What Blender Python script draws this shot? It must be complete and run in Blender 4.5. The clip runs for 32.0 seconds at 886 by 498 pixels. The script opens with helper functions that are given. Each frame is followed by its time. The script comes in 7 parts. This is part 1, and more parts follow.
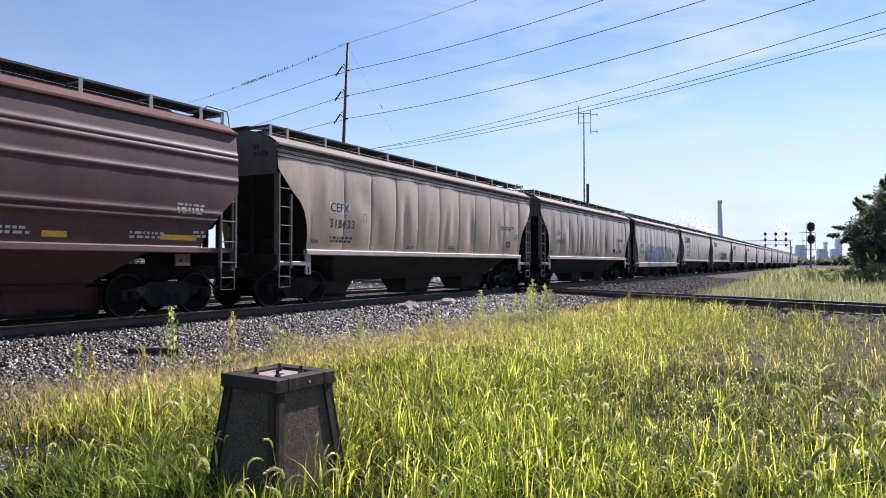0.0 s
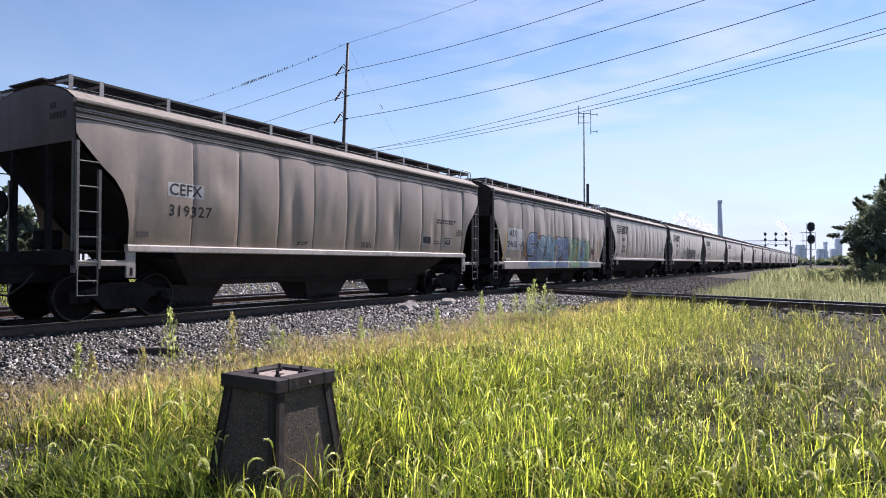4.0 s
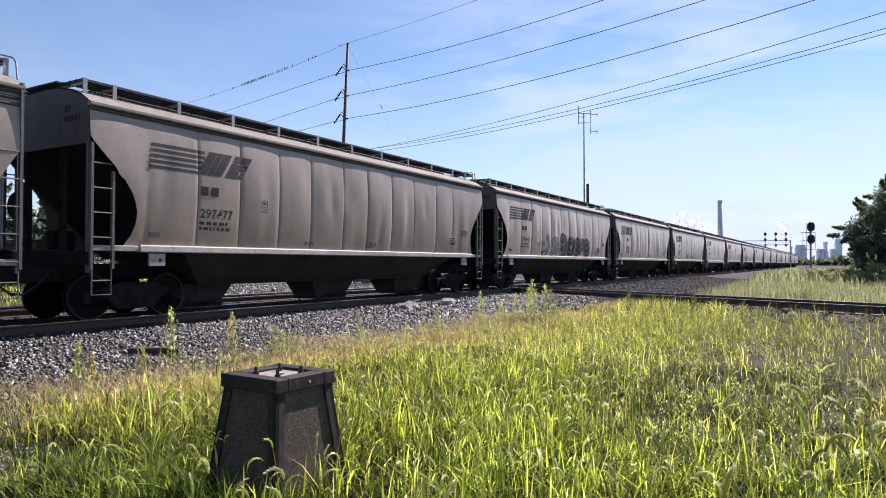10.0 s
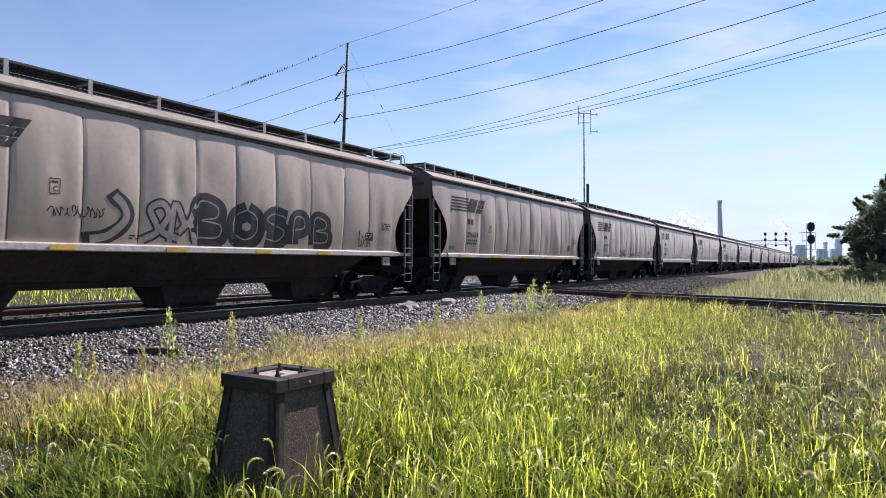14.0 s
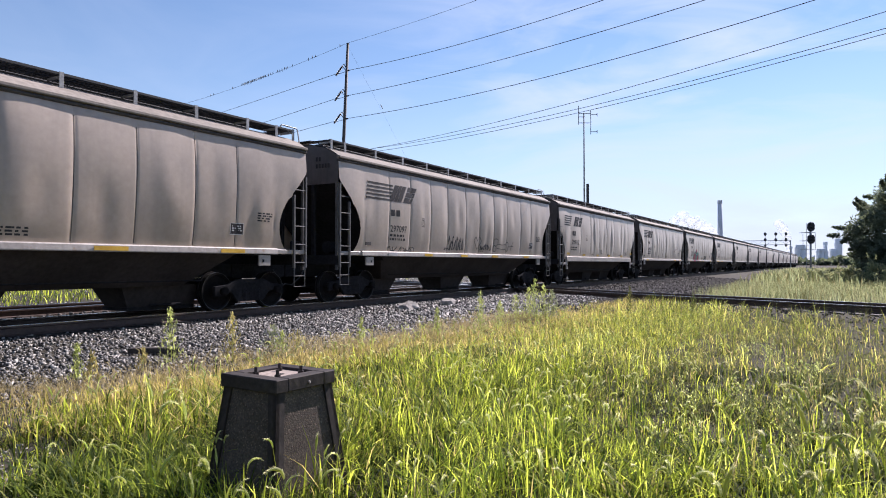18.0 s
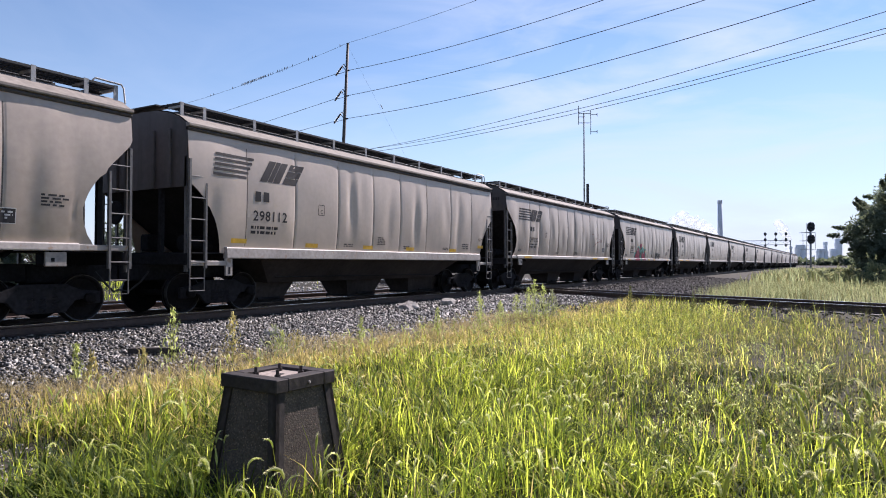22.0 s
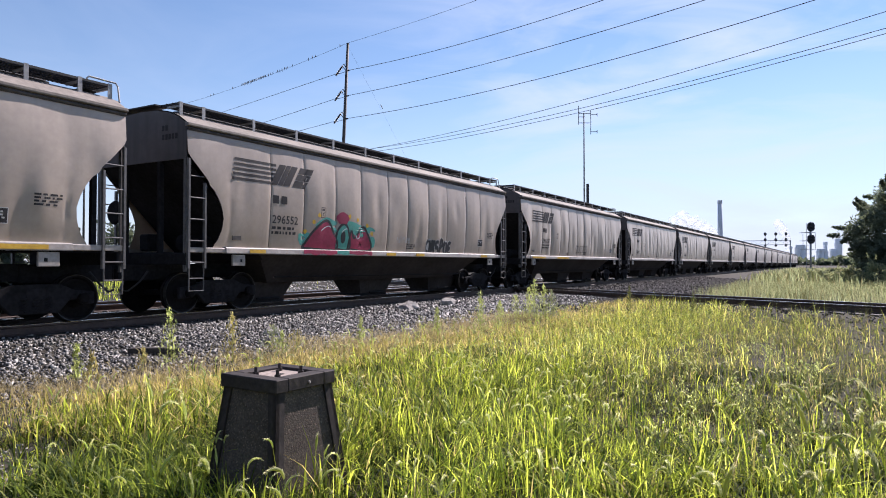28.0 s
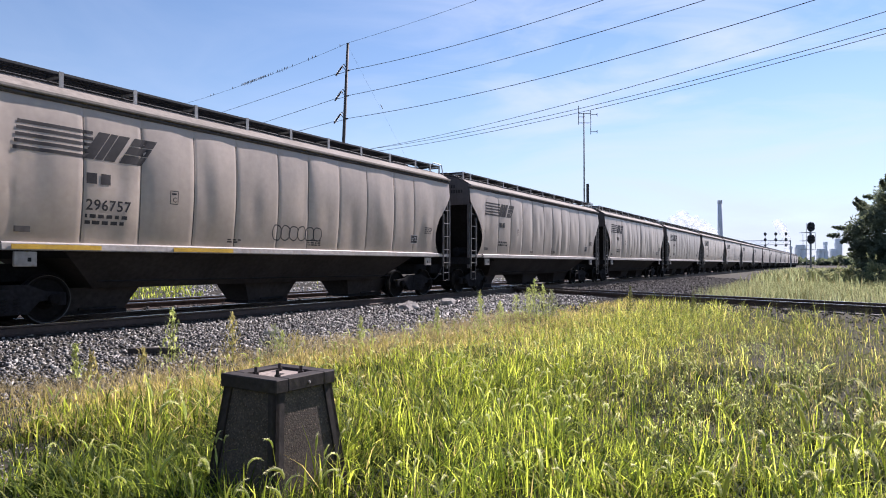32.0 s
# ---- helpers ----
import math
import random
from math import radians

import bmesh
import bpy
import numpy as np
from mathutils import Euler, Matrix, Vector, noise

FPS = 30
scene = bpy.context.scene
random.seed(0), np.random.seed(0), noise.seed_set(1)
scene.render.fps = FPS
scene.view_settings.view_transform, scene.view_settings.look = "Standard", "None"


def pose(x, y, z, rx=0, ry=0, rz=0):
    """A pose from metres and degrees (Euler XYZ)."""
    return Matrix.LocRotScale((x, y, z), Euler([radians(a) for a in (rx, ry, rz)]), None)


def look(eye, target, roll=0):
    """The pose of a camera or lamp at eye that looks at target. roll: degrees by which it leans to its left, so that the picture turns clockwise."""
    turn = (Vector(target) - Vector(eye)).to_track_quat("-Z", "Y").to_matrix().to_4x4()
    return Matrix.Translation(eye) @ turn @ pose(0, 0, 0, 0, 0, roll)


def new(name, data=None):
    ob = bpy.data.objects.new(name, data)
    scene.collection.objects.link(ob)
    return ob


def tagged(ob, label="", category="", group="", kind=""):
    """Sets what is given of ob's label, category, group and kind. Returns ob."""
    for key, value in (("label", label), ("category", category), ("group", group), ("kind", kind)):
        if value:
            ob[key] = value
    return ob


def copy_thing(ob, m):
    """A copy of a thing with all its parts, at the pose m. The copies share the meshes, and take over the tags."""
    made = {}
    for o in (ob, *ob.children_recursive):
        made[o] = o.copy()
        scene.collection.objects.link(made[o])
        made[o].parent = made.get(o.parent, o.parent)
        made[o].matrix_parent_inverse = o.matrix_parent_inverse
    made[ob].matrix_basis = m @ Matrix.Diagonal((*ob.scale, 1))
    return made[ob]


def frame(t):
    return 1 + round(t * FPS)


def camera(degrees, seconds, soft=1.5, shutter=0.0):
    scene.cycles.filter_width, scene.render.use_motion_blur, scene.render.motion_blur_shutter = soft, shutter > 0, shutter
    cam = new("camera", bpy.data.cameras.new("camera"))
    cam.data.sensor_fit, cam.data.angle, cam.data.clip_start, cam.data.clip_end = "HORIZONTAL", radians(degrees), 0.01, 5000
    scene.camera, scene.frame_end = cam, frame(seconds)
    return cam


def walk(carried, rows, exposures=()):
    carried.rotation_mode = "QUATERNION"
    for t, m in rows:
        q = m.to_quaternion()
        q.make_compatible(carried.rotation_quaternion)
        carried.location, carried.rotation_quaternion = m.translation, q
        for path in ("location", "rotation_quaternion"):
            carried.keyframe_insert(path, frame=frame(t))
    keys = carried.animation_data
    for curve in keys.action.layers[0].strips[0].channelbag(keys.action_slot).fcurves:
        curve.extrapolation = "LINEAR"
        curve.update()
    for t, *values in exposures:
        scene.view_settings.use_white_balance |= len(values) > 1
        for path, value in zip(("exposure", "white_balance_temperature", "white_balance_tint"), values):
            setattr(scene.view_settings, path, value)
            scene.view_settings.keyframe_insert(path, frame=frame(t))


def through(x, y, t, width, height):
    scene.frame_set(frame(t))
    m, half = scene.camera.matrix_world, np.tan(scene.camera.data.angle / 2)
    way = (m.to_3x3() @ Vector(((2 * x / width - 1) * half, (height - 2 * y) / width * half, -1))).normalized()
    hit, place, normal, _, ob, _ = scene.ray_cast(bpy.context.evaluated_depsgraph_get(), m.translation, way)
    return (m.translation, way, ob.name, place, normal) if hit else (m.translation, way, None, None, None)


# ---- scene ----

cam = camera(67.34, 32.0, soft=1.0)
EYE = (0.0, 0.0, 1.62)
walk(cam, [(0.0, pose(*EYE, 91.265, 0, 30.417)), (32.0, pose(*EYE, 91.265, 0, 30.417))],
     exposures=[(0.0, 0.92, 5900, 23), (32.0, 0.92, 5900, 23)])

# ---------------------------------------------------------------- light
SUN_AZ, SUN_EL = 9.5, 43.0          # degrees from +Y towards +X, and above the horizon
world = bpy.data.worlds.new("sky")
scene.world = world
world.use_nodes = True
wn, wl = world.node_tree.nodes, world.node_tree.links
wn.clear()
w_out = wn.new("ShaderNodeOutputWorld")
w_bg = wn.new("ShaderNodeBackground")
w_sky = wn.new("ShaderNodeTexSky")
w_sky.sky_type, w_sky.sun_disc = "NISHITA", False
w_sky.sun_elevation, w_sky.sun_rotation = radians(SUN_EL), radians(SUN_AZ)
w_sky.air_density, w_sky.dust_density, w_sky.ozone_density = 1.1, 0.0, 1.7
w_co = wn.new("ShaderNodeTexCoord")
w_map = wn.new("ShaderNodeMapping")
w_map.inputs["Scale"].default_value = (1.1, 2.0, 5.5)
w_map.inputs["Location"].default_value = (0.2, 4.0, 1.0)
w_map.inputs["Rotation"].default_value = (0.25, 0.35, 0.4)
w_noise = wn.new("ShaderNodeTexNoise")
w_noise.inputs["Scale"].default_value, w_noise.inputs["Detail"].default_value = 2.2, 7.0
w_noise.inputs["Roughness"].default_value, w_noise.inputs["Distortion"].default_value = 0.55, 0.7
w_ramp = wn.new("ShaderNodeValToRGB")
w_ramp.color_ramp.elements[0].position, w_ramp.color_ramp.elements[1].position = 0.45, 0.72
w_ramp.color_ramp.elements[0].color, w_ramp.color_ramp.elements[1].color = (0, 0, 0, 1), (0.8, 0.8, 0.8, 1)
w_mix = wn.new("ShaderNodeMix")
w_mix.data_type = "RGBA"
w_mix.inputs["B"].default_value = (6.9, 7.3, 8.1, 1)
wl.new(w_co.outputs["Generated"], w_map.inputs["Vector"])
wl.new(w_map.outputs["Vector"], w_noise.inputs["Vector"])
wl.new(w_noise.outputs["Fac"], w_ramp.inputs["Fac"])
w_dot = wn.new("ShaderNodeVectorMath")
w_dot.operation = "DOT_PRODUCT"
w_dot.inputs[1].default_value = (math.sin(radians(SUN_AZ)), math.cos(radians(SUN_AZ)), 0.0)
wl.new(w_co.outputs["Generated"], w_dot.inputs[0])
w_side = wn.new("ShaderNodeMapRange")
w_side.interpolation_type = "SMOOTHSTEP"
w_side.inputs["From Min"].default_value, w_side.inputs["From Max"].default_value = 0.55, 0.98
w_side.inputs["To Min"].default_value, w_side.inputs["To Max"].default_value = 0.12, 1.0
wl.new(w_dot.outputs["Value"], w_side.inputs["Value"])
w_thick = wn.new("ShaderNodeMath")
w_thick.operation = "MULTIPLY"
wl.new(w_ramp.outputs["Color"], w_thick.inputs[0])
wl.new(w_side.outputs["Result"], w_thick.inputs[1])
wl.new(w_thick.outputs[0], w_mix.inputs["Factor"])
wl.new(w_sky.outputs["Color"], w_mix.inputs["A"])
# pale haze thickening towards the horizon
w_sep = wn.new("ShaderNodeSeparateXYZ")
wl.new(w_co.outputs["Generated"], w_sep.inputs["Vector"])
w_low = wn.new("ShaderNodeMapRange")
w_low.interpolation_type = "SMOOTHSTEP"
w_low.inputs["From Min"].default_value, w_low.inputs["From Max"].default_value = -0.05, 0.31
w_low.inputs["To Min"].default_value, w_low.inputs["To Max"].default_value = 0.70, 0.0
wl.new(w_sep.outputs["Z"], w_low.inputs["Value"])
w_haze = wn.new("ShaderNodeMix")
w_haze.data_type = "RGBA"
w_haze.inputs["B"].default_value = (5.1, 5.95, 7.5, 1)
wl.new(w_low.outputs["Result"], w_haze.inputs["Factor"])
wl.new(w_mix.outputs["Result"], w_haze.inputs["A"])
w_tone = wn.new("ShaderNodeMix")
w_tone.data_type, w_tone.blend_type = "RGBA", "MULTIPLY"
w_tone.inputs["Factor"].default_value = 1.0
w_tone.inputs["B"].default_value = (1.015, 1.03, 0.995, 1)
wl.new(w_haze.outputs["Result"], w_tone.inputs["A"])
wl.new(w_tone.outputs["Result"], w_bg.inputs["Color"])
wl.new(w_bg.outputs["Background"], w_out.inputs["Surface"])
w_bg.inputs["Strength"].default_value = 0.0665

sun = new("sun", bpy.data.lights.new("sun", "SUN"))
sun.data.energy, sun.data.angle, sun.data.color = 5.0, radians(0.6), (1.0, 0.93, 0.82)
sun.matrix_basis = look((40 * math.sin(radians(SUN_AZ)), 40 * math.cos(radians(SUN_AZ)), 40 * math.tan(radians(SUN_EL))), (0, 0, 0))


# ---------------------------------------------------------------- materials
def mat(name, base, rough=0.7, metal=0.0, grain=0.12, scale=20.0, big=0.2, big_scale=1.2, bump=0.15, tint=None,
        stretch=(1, 1, 1), streak=0.0, streak_col=(0.1, 0.08, 0.07), spread=0.0, island=False, wear=None, spec=0.5):
    """Paint, stone, wood, steel: two scales of change in tone, relief, vertical streaks and worn spots."""
    m = bpy.data.materials.new(name)
    m.use_nodes = True
    n, l = m.node_tree.nodes, m.node_tree.links
    b = n["Principled BSDF"]
    b.inputs["Roughness"].default_value, b.inputs["Metallic"].default_value = rough, metal
    b.inputs["Specular IOR Level"].default_value = spec
    co, info = n.new("ShaderNodeTexCoord"), n.new("ShaderNodeObjectInfo")
    mp = n.new("ShaderNodeMapping")
    mp.inputs["Scale"].default_value = stretch
    l.new(co.outputs["Object"], mp.inputs["Vector"])
    shift = n.new("ShaderNodeMath")
    shift.operation = "MULTIPLY"
    shift.inputs[1].default_value = 37.0
    l.new(info.outputs["Random"], shift.inputs[0])

    def noise_at(sc, detail, vec):
        t = n.new("ShaderNodeTexNoise")
        t.noise_dimensions = "4D"
        t.inputs["Scale"].default_value, t.inputs["Detail"].default_value = sc, detail
        l.new(vec, t.inputs["Vector"])
        l.new(shift.outputs[0], t.inputs["W"])
        return t.outputs["Fac"]

    def mixed(a, c, fac, blend="MIX"):
        x = n.new("ShaderNodeMix")
        x.data_type, x.blend_type = "RGBA", blend
        for sock, val in ((x.inputs["A"], a), (x.inputs["B"], c), (x.inputs["Factor"], fac)):
            if isinstance(val, (tuple, list)):
                sock.default_value = (*val, 1)
            elif isinstance(val, float):
                sock.default_value = val
            else:
                l.new(val, sock)
        return x.outputs["Result"]

    def ramp(src, p0, p1):
        r = n.new("ShaderNodeMapRange")
        r.inputs["From Min"].default_value, r.inputs["From Max"].default_value = p0, p1
        l.new(src, r.inputs["Value"])
        return r.outputs["Result"]

    fine = noise_at(scale, 5.0, mp.outputs["Vector"])
    wide = noise_at(big_scale, 3.0, mp.outputs["Vector"])
    dark = tuple(c * (1 - big) for c in base)
    lite = tuple(min(1, c * (1 + big)) for c in (tint or base))
    col = mixed(dark, lite, ramp(wide, 0.3, 0.7))
    col = mixed(col, mixed((0.0, 0.0, 0.0), (1.0, 1.0, 1.0), ramp(fine, 0.3, 0.7)), grain, "SOFT_LIGHT")
    if spread:
        src = n.new("ShaderNodeNewGeometry").outputs["Random Per Island"] if island else info.outputs["Random"]
        hv = n.new("ShaderNodeHueSaturation")
        hv.inputs["Saturation"].default_value = 1.0
        l.new(col, hv.inputs["Color"])
        mr = n.new("ShaderNodeMapRange")
        mr.inputs["To Min"].default_value, mr.inputs["To Max"].default_value = 1 - spread, 1 + spread
        l.new(src, mr.inputs["Value"])
        l.new(mr.outputs["Result"], hv.inputs["Value"])
        col = hv.outputs["Color"]
    if streak:
        mp2 = n.new("ShaderNodeMapping")
        mp2.inputs["Scale"].default_value = (2.2, 2.2, 0.16)
        l.new(co.outputs["Object"], mp2.inputs["Vector"])
        s = noise_at(2.4, 6.0, mp2.outputs["Vector"])
        f = n.new("ShaderNodeMath")
        f.operation = "MULTIPLY"
        f.inputs[1].default_value = streak
        l.new(ramp(s, 0.46, 0.74), f.inputs[0])
        col = mixed(col, streak_col, f.outputs[0])
    if wear:
        s = noise_at(7.0, 8.0, co.outputs["Object"])
        f = n.new("ShaderNodeMath")
        f.operation = "MULTIPLY"
        f.inputs[1].default_value = 0.8
        l.new(ramp(s, 0.60, 0.70), f.inputs[0])
        col = mixed(col, wear, f.outputs[0])
    l.new(col, b.inputs["Base Color"])
    rr = n.new("ShaderNodeMapRange")
    rr.inputs["To Min"].default_value, rr.inputs["To Max"].default_value = max(0.05, rough - 0.12), min(1, rough + 0.12)
    l.new(fine, rr.inputs["Value"])
    l.new(rr.outputs["Result"], b.inputs["Roughness"])
    if bump:
        bp = n.new("ShaderNodeBump")
        bp.inputs["Strength"].default_value, bp.inputs["Distance"].default_value = bump, 0.02
        l.new(fine, bp.inputs["Height"])
        l.new(bp.outputs["Normal"], b.inputs["Normal"])
    return m


def leaf_mat(name, a, c, dry=None, through=0.5, rough=0.6, spec=0.16, skew=False):
    """Blades and leaves: colour varies from blade to blade, light passes through."""
    m = bpy.data.materials.new(name)
    m.use_nodes = True
    n, l = m.node_tree.nodes, m.node_tree.links
    b = n["Principled BSDF"]
    geo = n.new("ShaderNodeNewGeometry")
    r = n.new("ShaderNodeValToRGB")
    e = r.color_ramp.elements
    e[0].color, e[1].color = (*a, 1), (*c, 1)
    if dry:
        e[1].position = 0.78
        x = e.new(1.0)
        x.color = (*dry, 1)
    if skew:  # half of the blades stay dark
        x = e.new(0.45)
        x.color = (*(p + 0.22 * (q - p) for p, q in zip(a, c)), 1)
    l.new(geo.outputs["Random Per Island"], r.inputs["Fac"])
    co = n.new("ShaderNodeTexCoord")
    big = n.new("ShaderNodeTexNoise")
    big.inputs["Scale"].default_value = 0.6
    l.new(co.outputs["Object"], big.inputs["Vector"])
    hv = n.new("ShaderNodeHueSaturation")
    mr = n.new("ShaderNodeMapRange")
    mr.inputs["From Min"].default_value, mr.inputs["From Max"].default_value = 0.3, 0.7
    mr.inputs["To Min"].default_value, mr.inputs["To Max"].default_value = 0.65, 1.25
    tuft = n.new("ShaderNodeTexNoise")
    tuft.inputs["Scale"].default_value, tuft.inputs["Detail"].default_value = 5.0, 2.0
    l.new(co.outputs["Object"], tuft.inputs["Vector"])
    both = n.new("ShaderNodeMath")
    both.operation = "MULTIPLY_ADD"
    both.inputs[1].default_value, both.inputs[2].default_value = 0.7, -0.35
    l.new(tuft.outputs["Fac"], both.inputs[0])
    total = n.new("ShaderNodeMath")
    l.new(both.outputs[0], total.inputs[0])
    l.new(big.outputs["Fac"], total.inputs[1])
    l.new(total.outputs[0], mr.inputs["Value"])
    l.new(mr.outputs["Result"], hv.inputs["Value"])
    l.new(r.outputs["Color"], hv.inputs["Color"])
    l.new(hv.outputs["Color"], b.inputs["Base Color"])
    b.inputs["Roughness"].default_value = rough
    b.inputs["Specular IOR Level"].default_value = spec
    tr = n.new("ShaderNodeBsdfTranslucent")
    warm = n.new("ShaderNodeMix")
    warm.data_type, warm.blend_type = "RGBA", "MULTIPLY"
    warm.inputs["Factor"].default_value = 1.0
    warm.inputs["B"].default_value = (1.0, 0.97, 0.75, 1)
    l.new(hv.outputs["Color"], warm.inputs["A"])
    gain = n.new("ShaderNodeMix")
    gain.data_type, gain.blend_type = "RGBA", "ADD"
    gain.inputs["Factor"].default_value = 1.0
    l.new(warm.outputs["Result"], gain.inputs["A"])
    l.new(warm.outputs["Result"], gain.inputs["B"])
    l.new(gain.outputs["Result"], tr.inputs["Color"])
    mix = n.new("ShaderNodeMixShader")
    mix.inputs["Fac"].default_value = through
    l.new(b.outputs["BSDF"], mix.inputs[1])
    l.new(tr.outputs["BSDF"], mix.inputs[2])
    l.new(mix.outputs["Shader"], n["Material Output"].inputs["Surface"])
    return m


PAINT = {
    "grey": mat("weathered grey car paint", (0.363, 0.274, 0.202), 0.43, 0, 0.12, 9, 0.16, 0.5, 0.02, spec=1.0, streak=0.2, streak_col=(0.15, 0.12, 0.10)),
    "grey_b": mat("dusty grey car paint", (0.398, 0.306, 0.230), 0.43, 0, 0.12, 8, 0.14, 0.6, 0.02, spec=1.0, streak=0.16, streak_col=(0.16, 0.13, 0.11)),
    "tan": mat("dusty tan car paint", (0.432, 0.321, 0.225), 0.43, 0, 0.12, 8, 0.15, 0.6, 0.02, spec=1.0, streak=0.26, streak_col=(0.18, 0.14, 0.10)),
    "brown": mat("sooty brownish car paint", (0.275, 0.203, 0.145), 0.43, 0, 0.12, 8, 0.18, 0.6, 0.02, spec=1.0, streak=0.36, streak_col=(0.13, 0.10, 0.08)),
    "light": mat("light grey car paint", (0.461, 0.360, 0.275), 0.43, 0, 0.1, 8, 0.12, 0.6, 0.02, spec=1.0, streak=0.14, streak_col=(0.19, 0.17, 0.15)),
    "maroon": mat("maroon car paint", (0.060, 0.020, 0.019), 0.55, 0, 0.25, 9, 0.2, 0.6, 0.05, streak=0.4, streak_col=(0.06, 0.035, 0.03)),
}
for _p in PAINT.values():  # dust film
    _p.node_tree.nodes["Principled BSDF"].inputs["Sheen Weight"].default_value = 0.16
    _p.node_tree.nodes["Principled BSDF"].inputs["Sheen Roughness"].default_value = 0.45
M_ROOF = mat("dusty roof sheet", (0.225, 0.192, 0.162), 0.8, 0, 0.3, 10, 0.2, 0.8, 0.08, spec=0.25)
# lighter maroon: the light falling on the roof's curve is put into the colour
M_DULL = mat("dusty maroon roof", (0.115, 0.060, 0.052), 0.8, 0, 0.3, 10, 0.25, 0.8, 0.05, spec=0.25)
M_SILL = mat("dirty white sill paint", (0.315, 0.275, 0.24), 0.5, 0, 0.3, 12, 0.2, 1.0, 0.1, wear=(0.25, 0.16, 0.10))
M_BAND = mat("sooty chord paint", (0.085, 0.075, 0.068), 0.85, 0, 0.3, 12, 0.2, 1.0, 0.1, spec=0.2)
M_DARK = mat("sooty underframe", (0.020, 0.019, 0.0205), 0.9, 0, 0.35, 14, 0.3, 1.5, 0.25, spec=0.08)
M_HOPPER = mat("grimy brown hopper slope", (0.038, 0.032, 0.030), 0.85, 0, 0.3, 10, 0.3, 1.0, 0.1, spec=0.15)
M_SEAM = mat("sooty weld seam", (0.12, 0.098, 0.082), 0.7, 0, 0.4, 14, 0.4, 1.5, 0.0, spec=0.2)
# ends face away from the sun; that shade is put into this base
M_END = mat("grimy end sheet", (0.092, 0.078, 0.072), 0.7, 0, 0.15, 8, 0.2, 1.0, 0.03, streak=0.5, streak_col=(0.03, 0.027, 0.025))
M_GRATE = mat("blackened walkway steel", (0.022, 0.021, 0.021), 0.7, 0.0, 0.3, 20, 0.2, 2.0, 0.1)
M_POST = mat("galvanised bracket", (0.30, 0.29, 0.28), 0.5, 0.2, 0.3, 20, 0.2, 2.0, 0.1)
M_BAR = mat("worn ladder steel", (0.125, 0.115, 0.107), 0.5, 0.3, 0.3, 20, 0.25, 2.0, 0.1)
M_WHEEL = mat("sooty wheel steel", (0.011, 0.0095, 0.0095), 0.85, 0.0, 0.3, 16, 0.25, 2.0, 0.1, spec=0.08)
M_TREAD = mat("polished wheel tread", (0.07, 0.068, 0.065), 0.5, 1.0, 0.1, 30, 0.1, 3.0, 0.02)
M_INK = mat("faded black lettering", (0.034, 0.030, 0.030), 0.7, 0, 0.3, 10, 0.3, 2.0, 0.0, spec=0.25)
M_WHITE = mat("white stencil paint", (0.45, 0.43, 0.41), 0.6, 0, 0.3, 14, 0.2, 2.0, 0.0)
M_PATCH = mat("pale repainted patch", (0.46, 0.44, 0.41), 0.5, 0, 0.3, 12, 0.15, 1.5, 0.0)
M_YELLOW = mat("yellow reflective strip", (0.62, 0.36, 0.03), 0.45, 0, 0.25, 14, 0.2, 2.0, 0.0)
M_RAIL = mat("rusty rail web", (0.075, 0.050, 0.040), 0.7, 0.3, 0.3, 18, 0.25, 2.0, 0.15)
M_HEAD = mat("shiny rail head", (0.55, 0.54, 0.53), 0.22, 1.0, 0.1, 30, 0.1, 3.0, 0.02)
M_TIE = mat("creosoted timber", (0.045, 0.036, 0.030), 0.85, 0, 0.5, 10, 0.3, 2.0, 0.4, stretch=(1, 6, 6), spread=0.3)
M_STONE = mat("crushed limestone ballast", (0.046, 0.042, 0.037), 0.45, 0, 0.35, 30, 0.3, 3.0, 0.2, spread=0.9, island=True, spec=0.5)
M_PALE = mat("pale broken limestone", (0.30, 0.275, 0.24), 0.55, 0, 0.35, 30, 0.25, 3.0, 0.2, spread=0.45, island=True, spec=0.4)
M_CINDER = mat("dusty weathered ballast", (0.088, 0.080, 0.074), 0.85, 0, 0.35, 30, 0.3, 3.0, 0.2, spread=0.75, island=True, spec=0.12)
M_SOIL = mat("gravelly soil", (0.052, 0.045, 0.034), 0.95, 0, 0.6, 22, 0.35, 0.5, 0.5, spec=0.1)


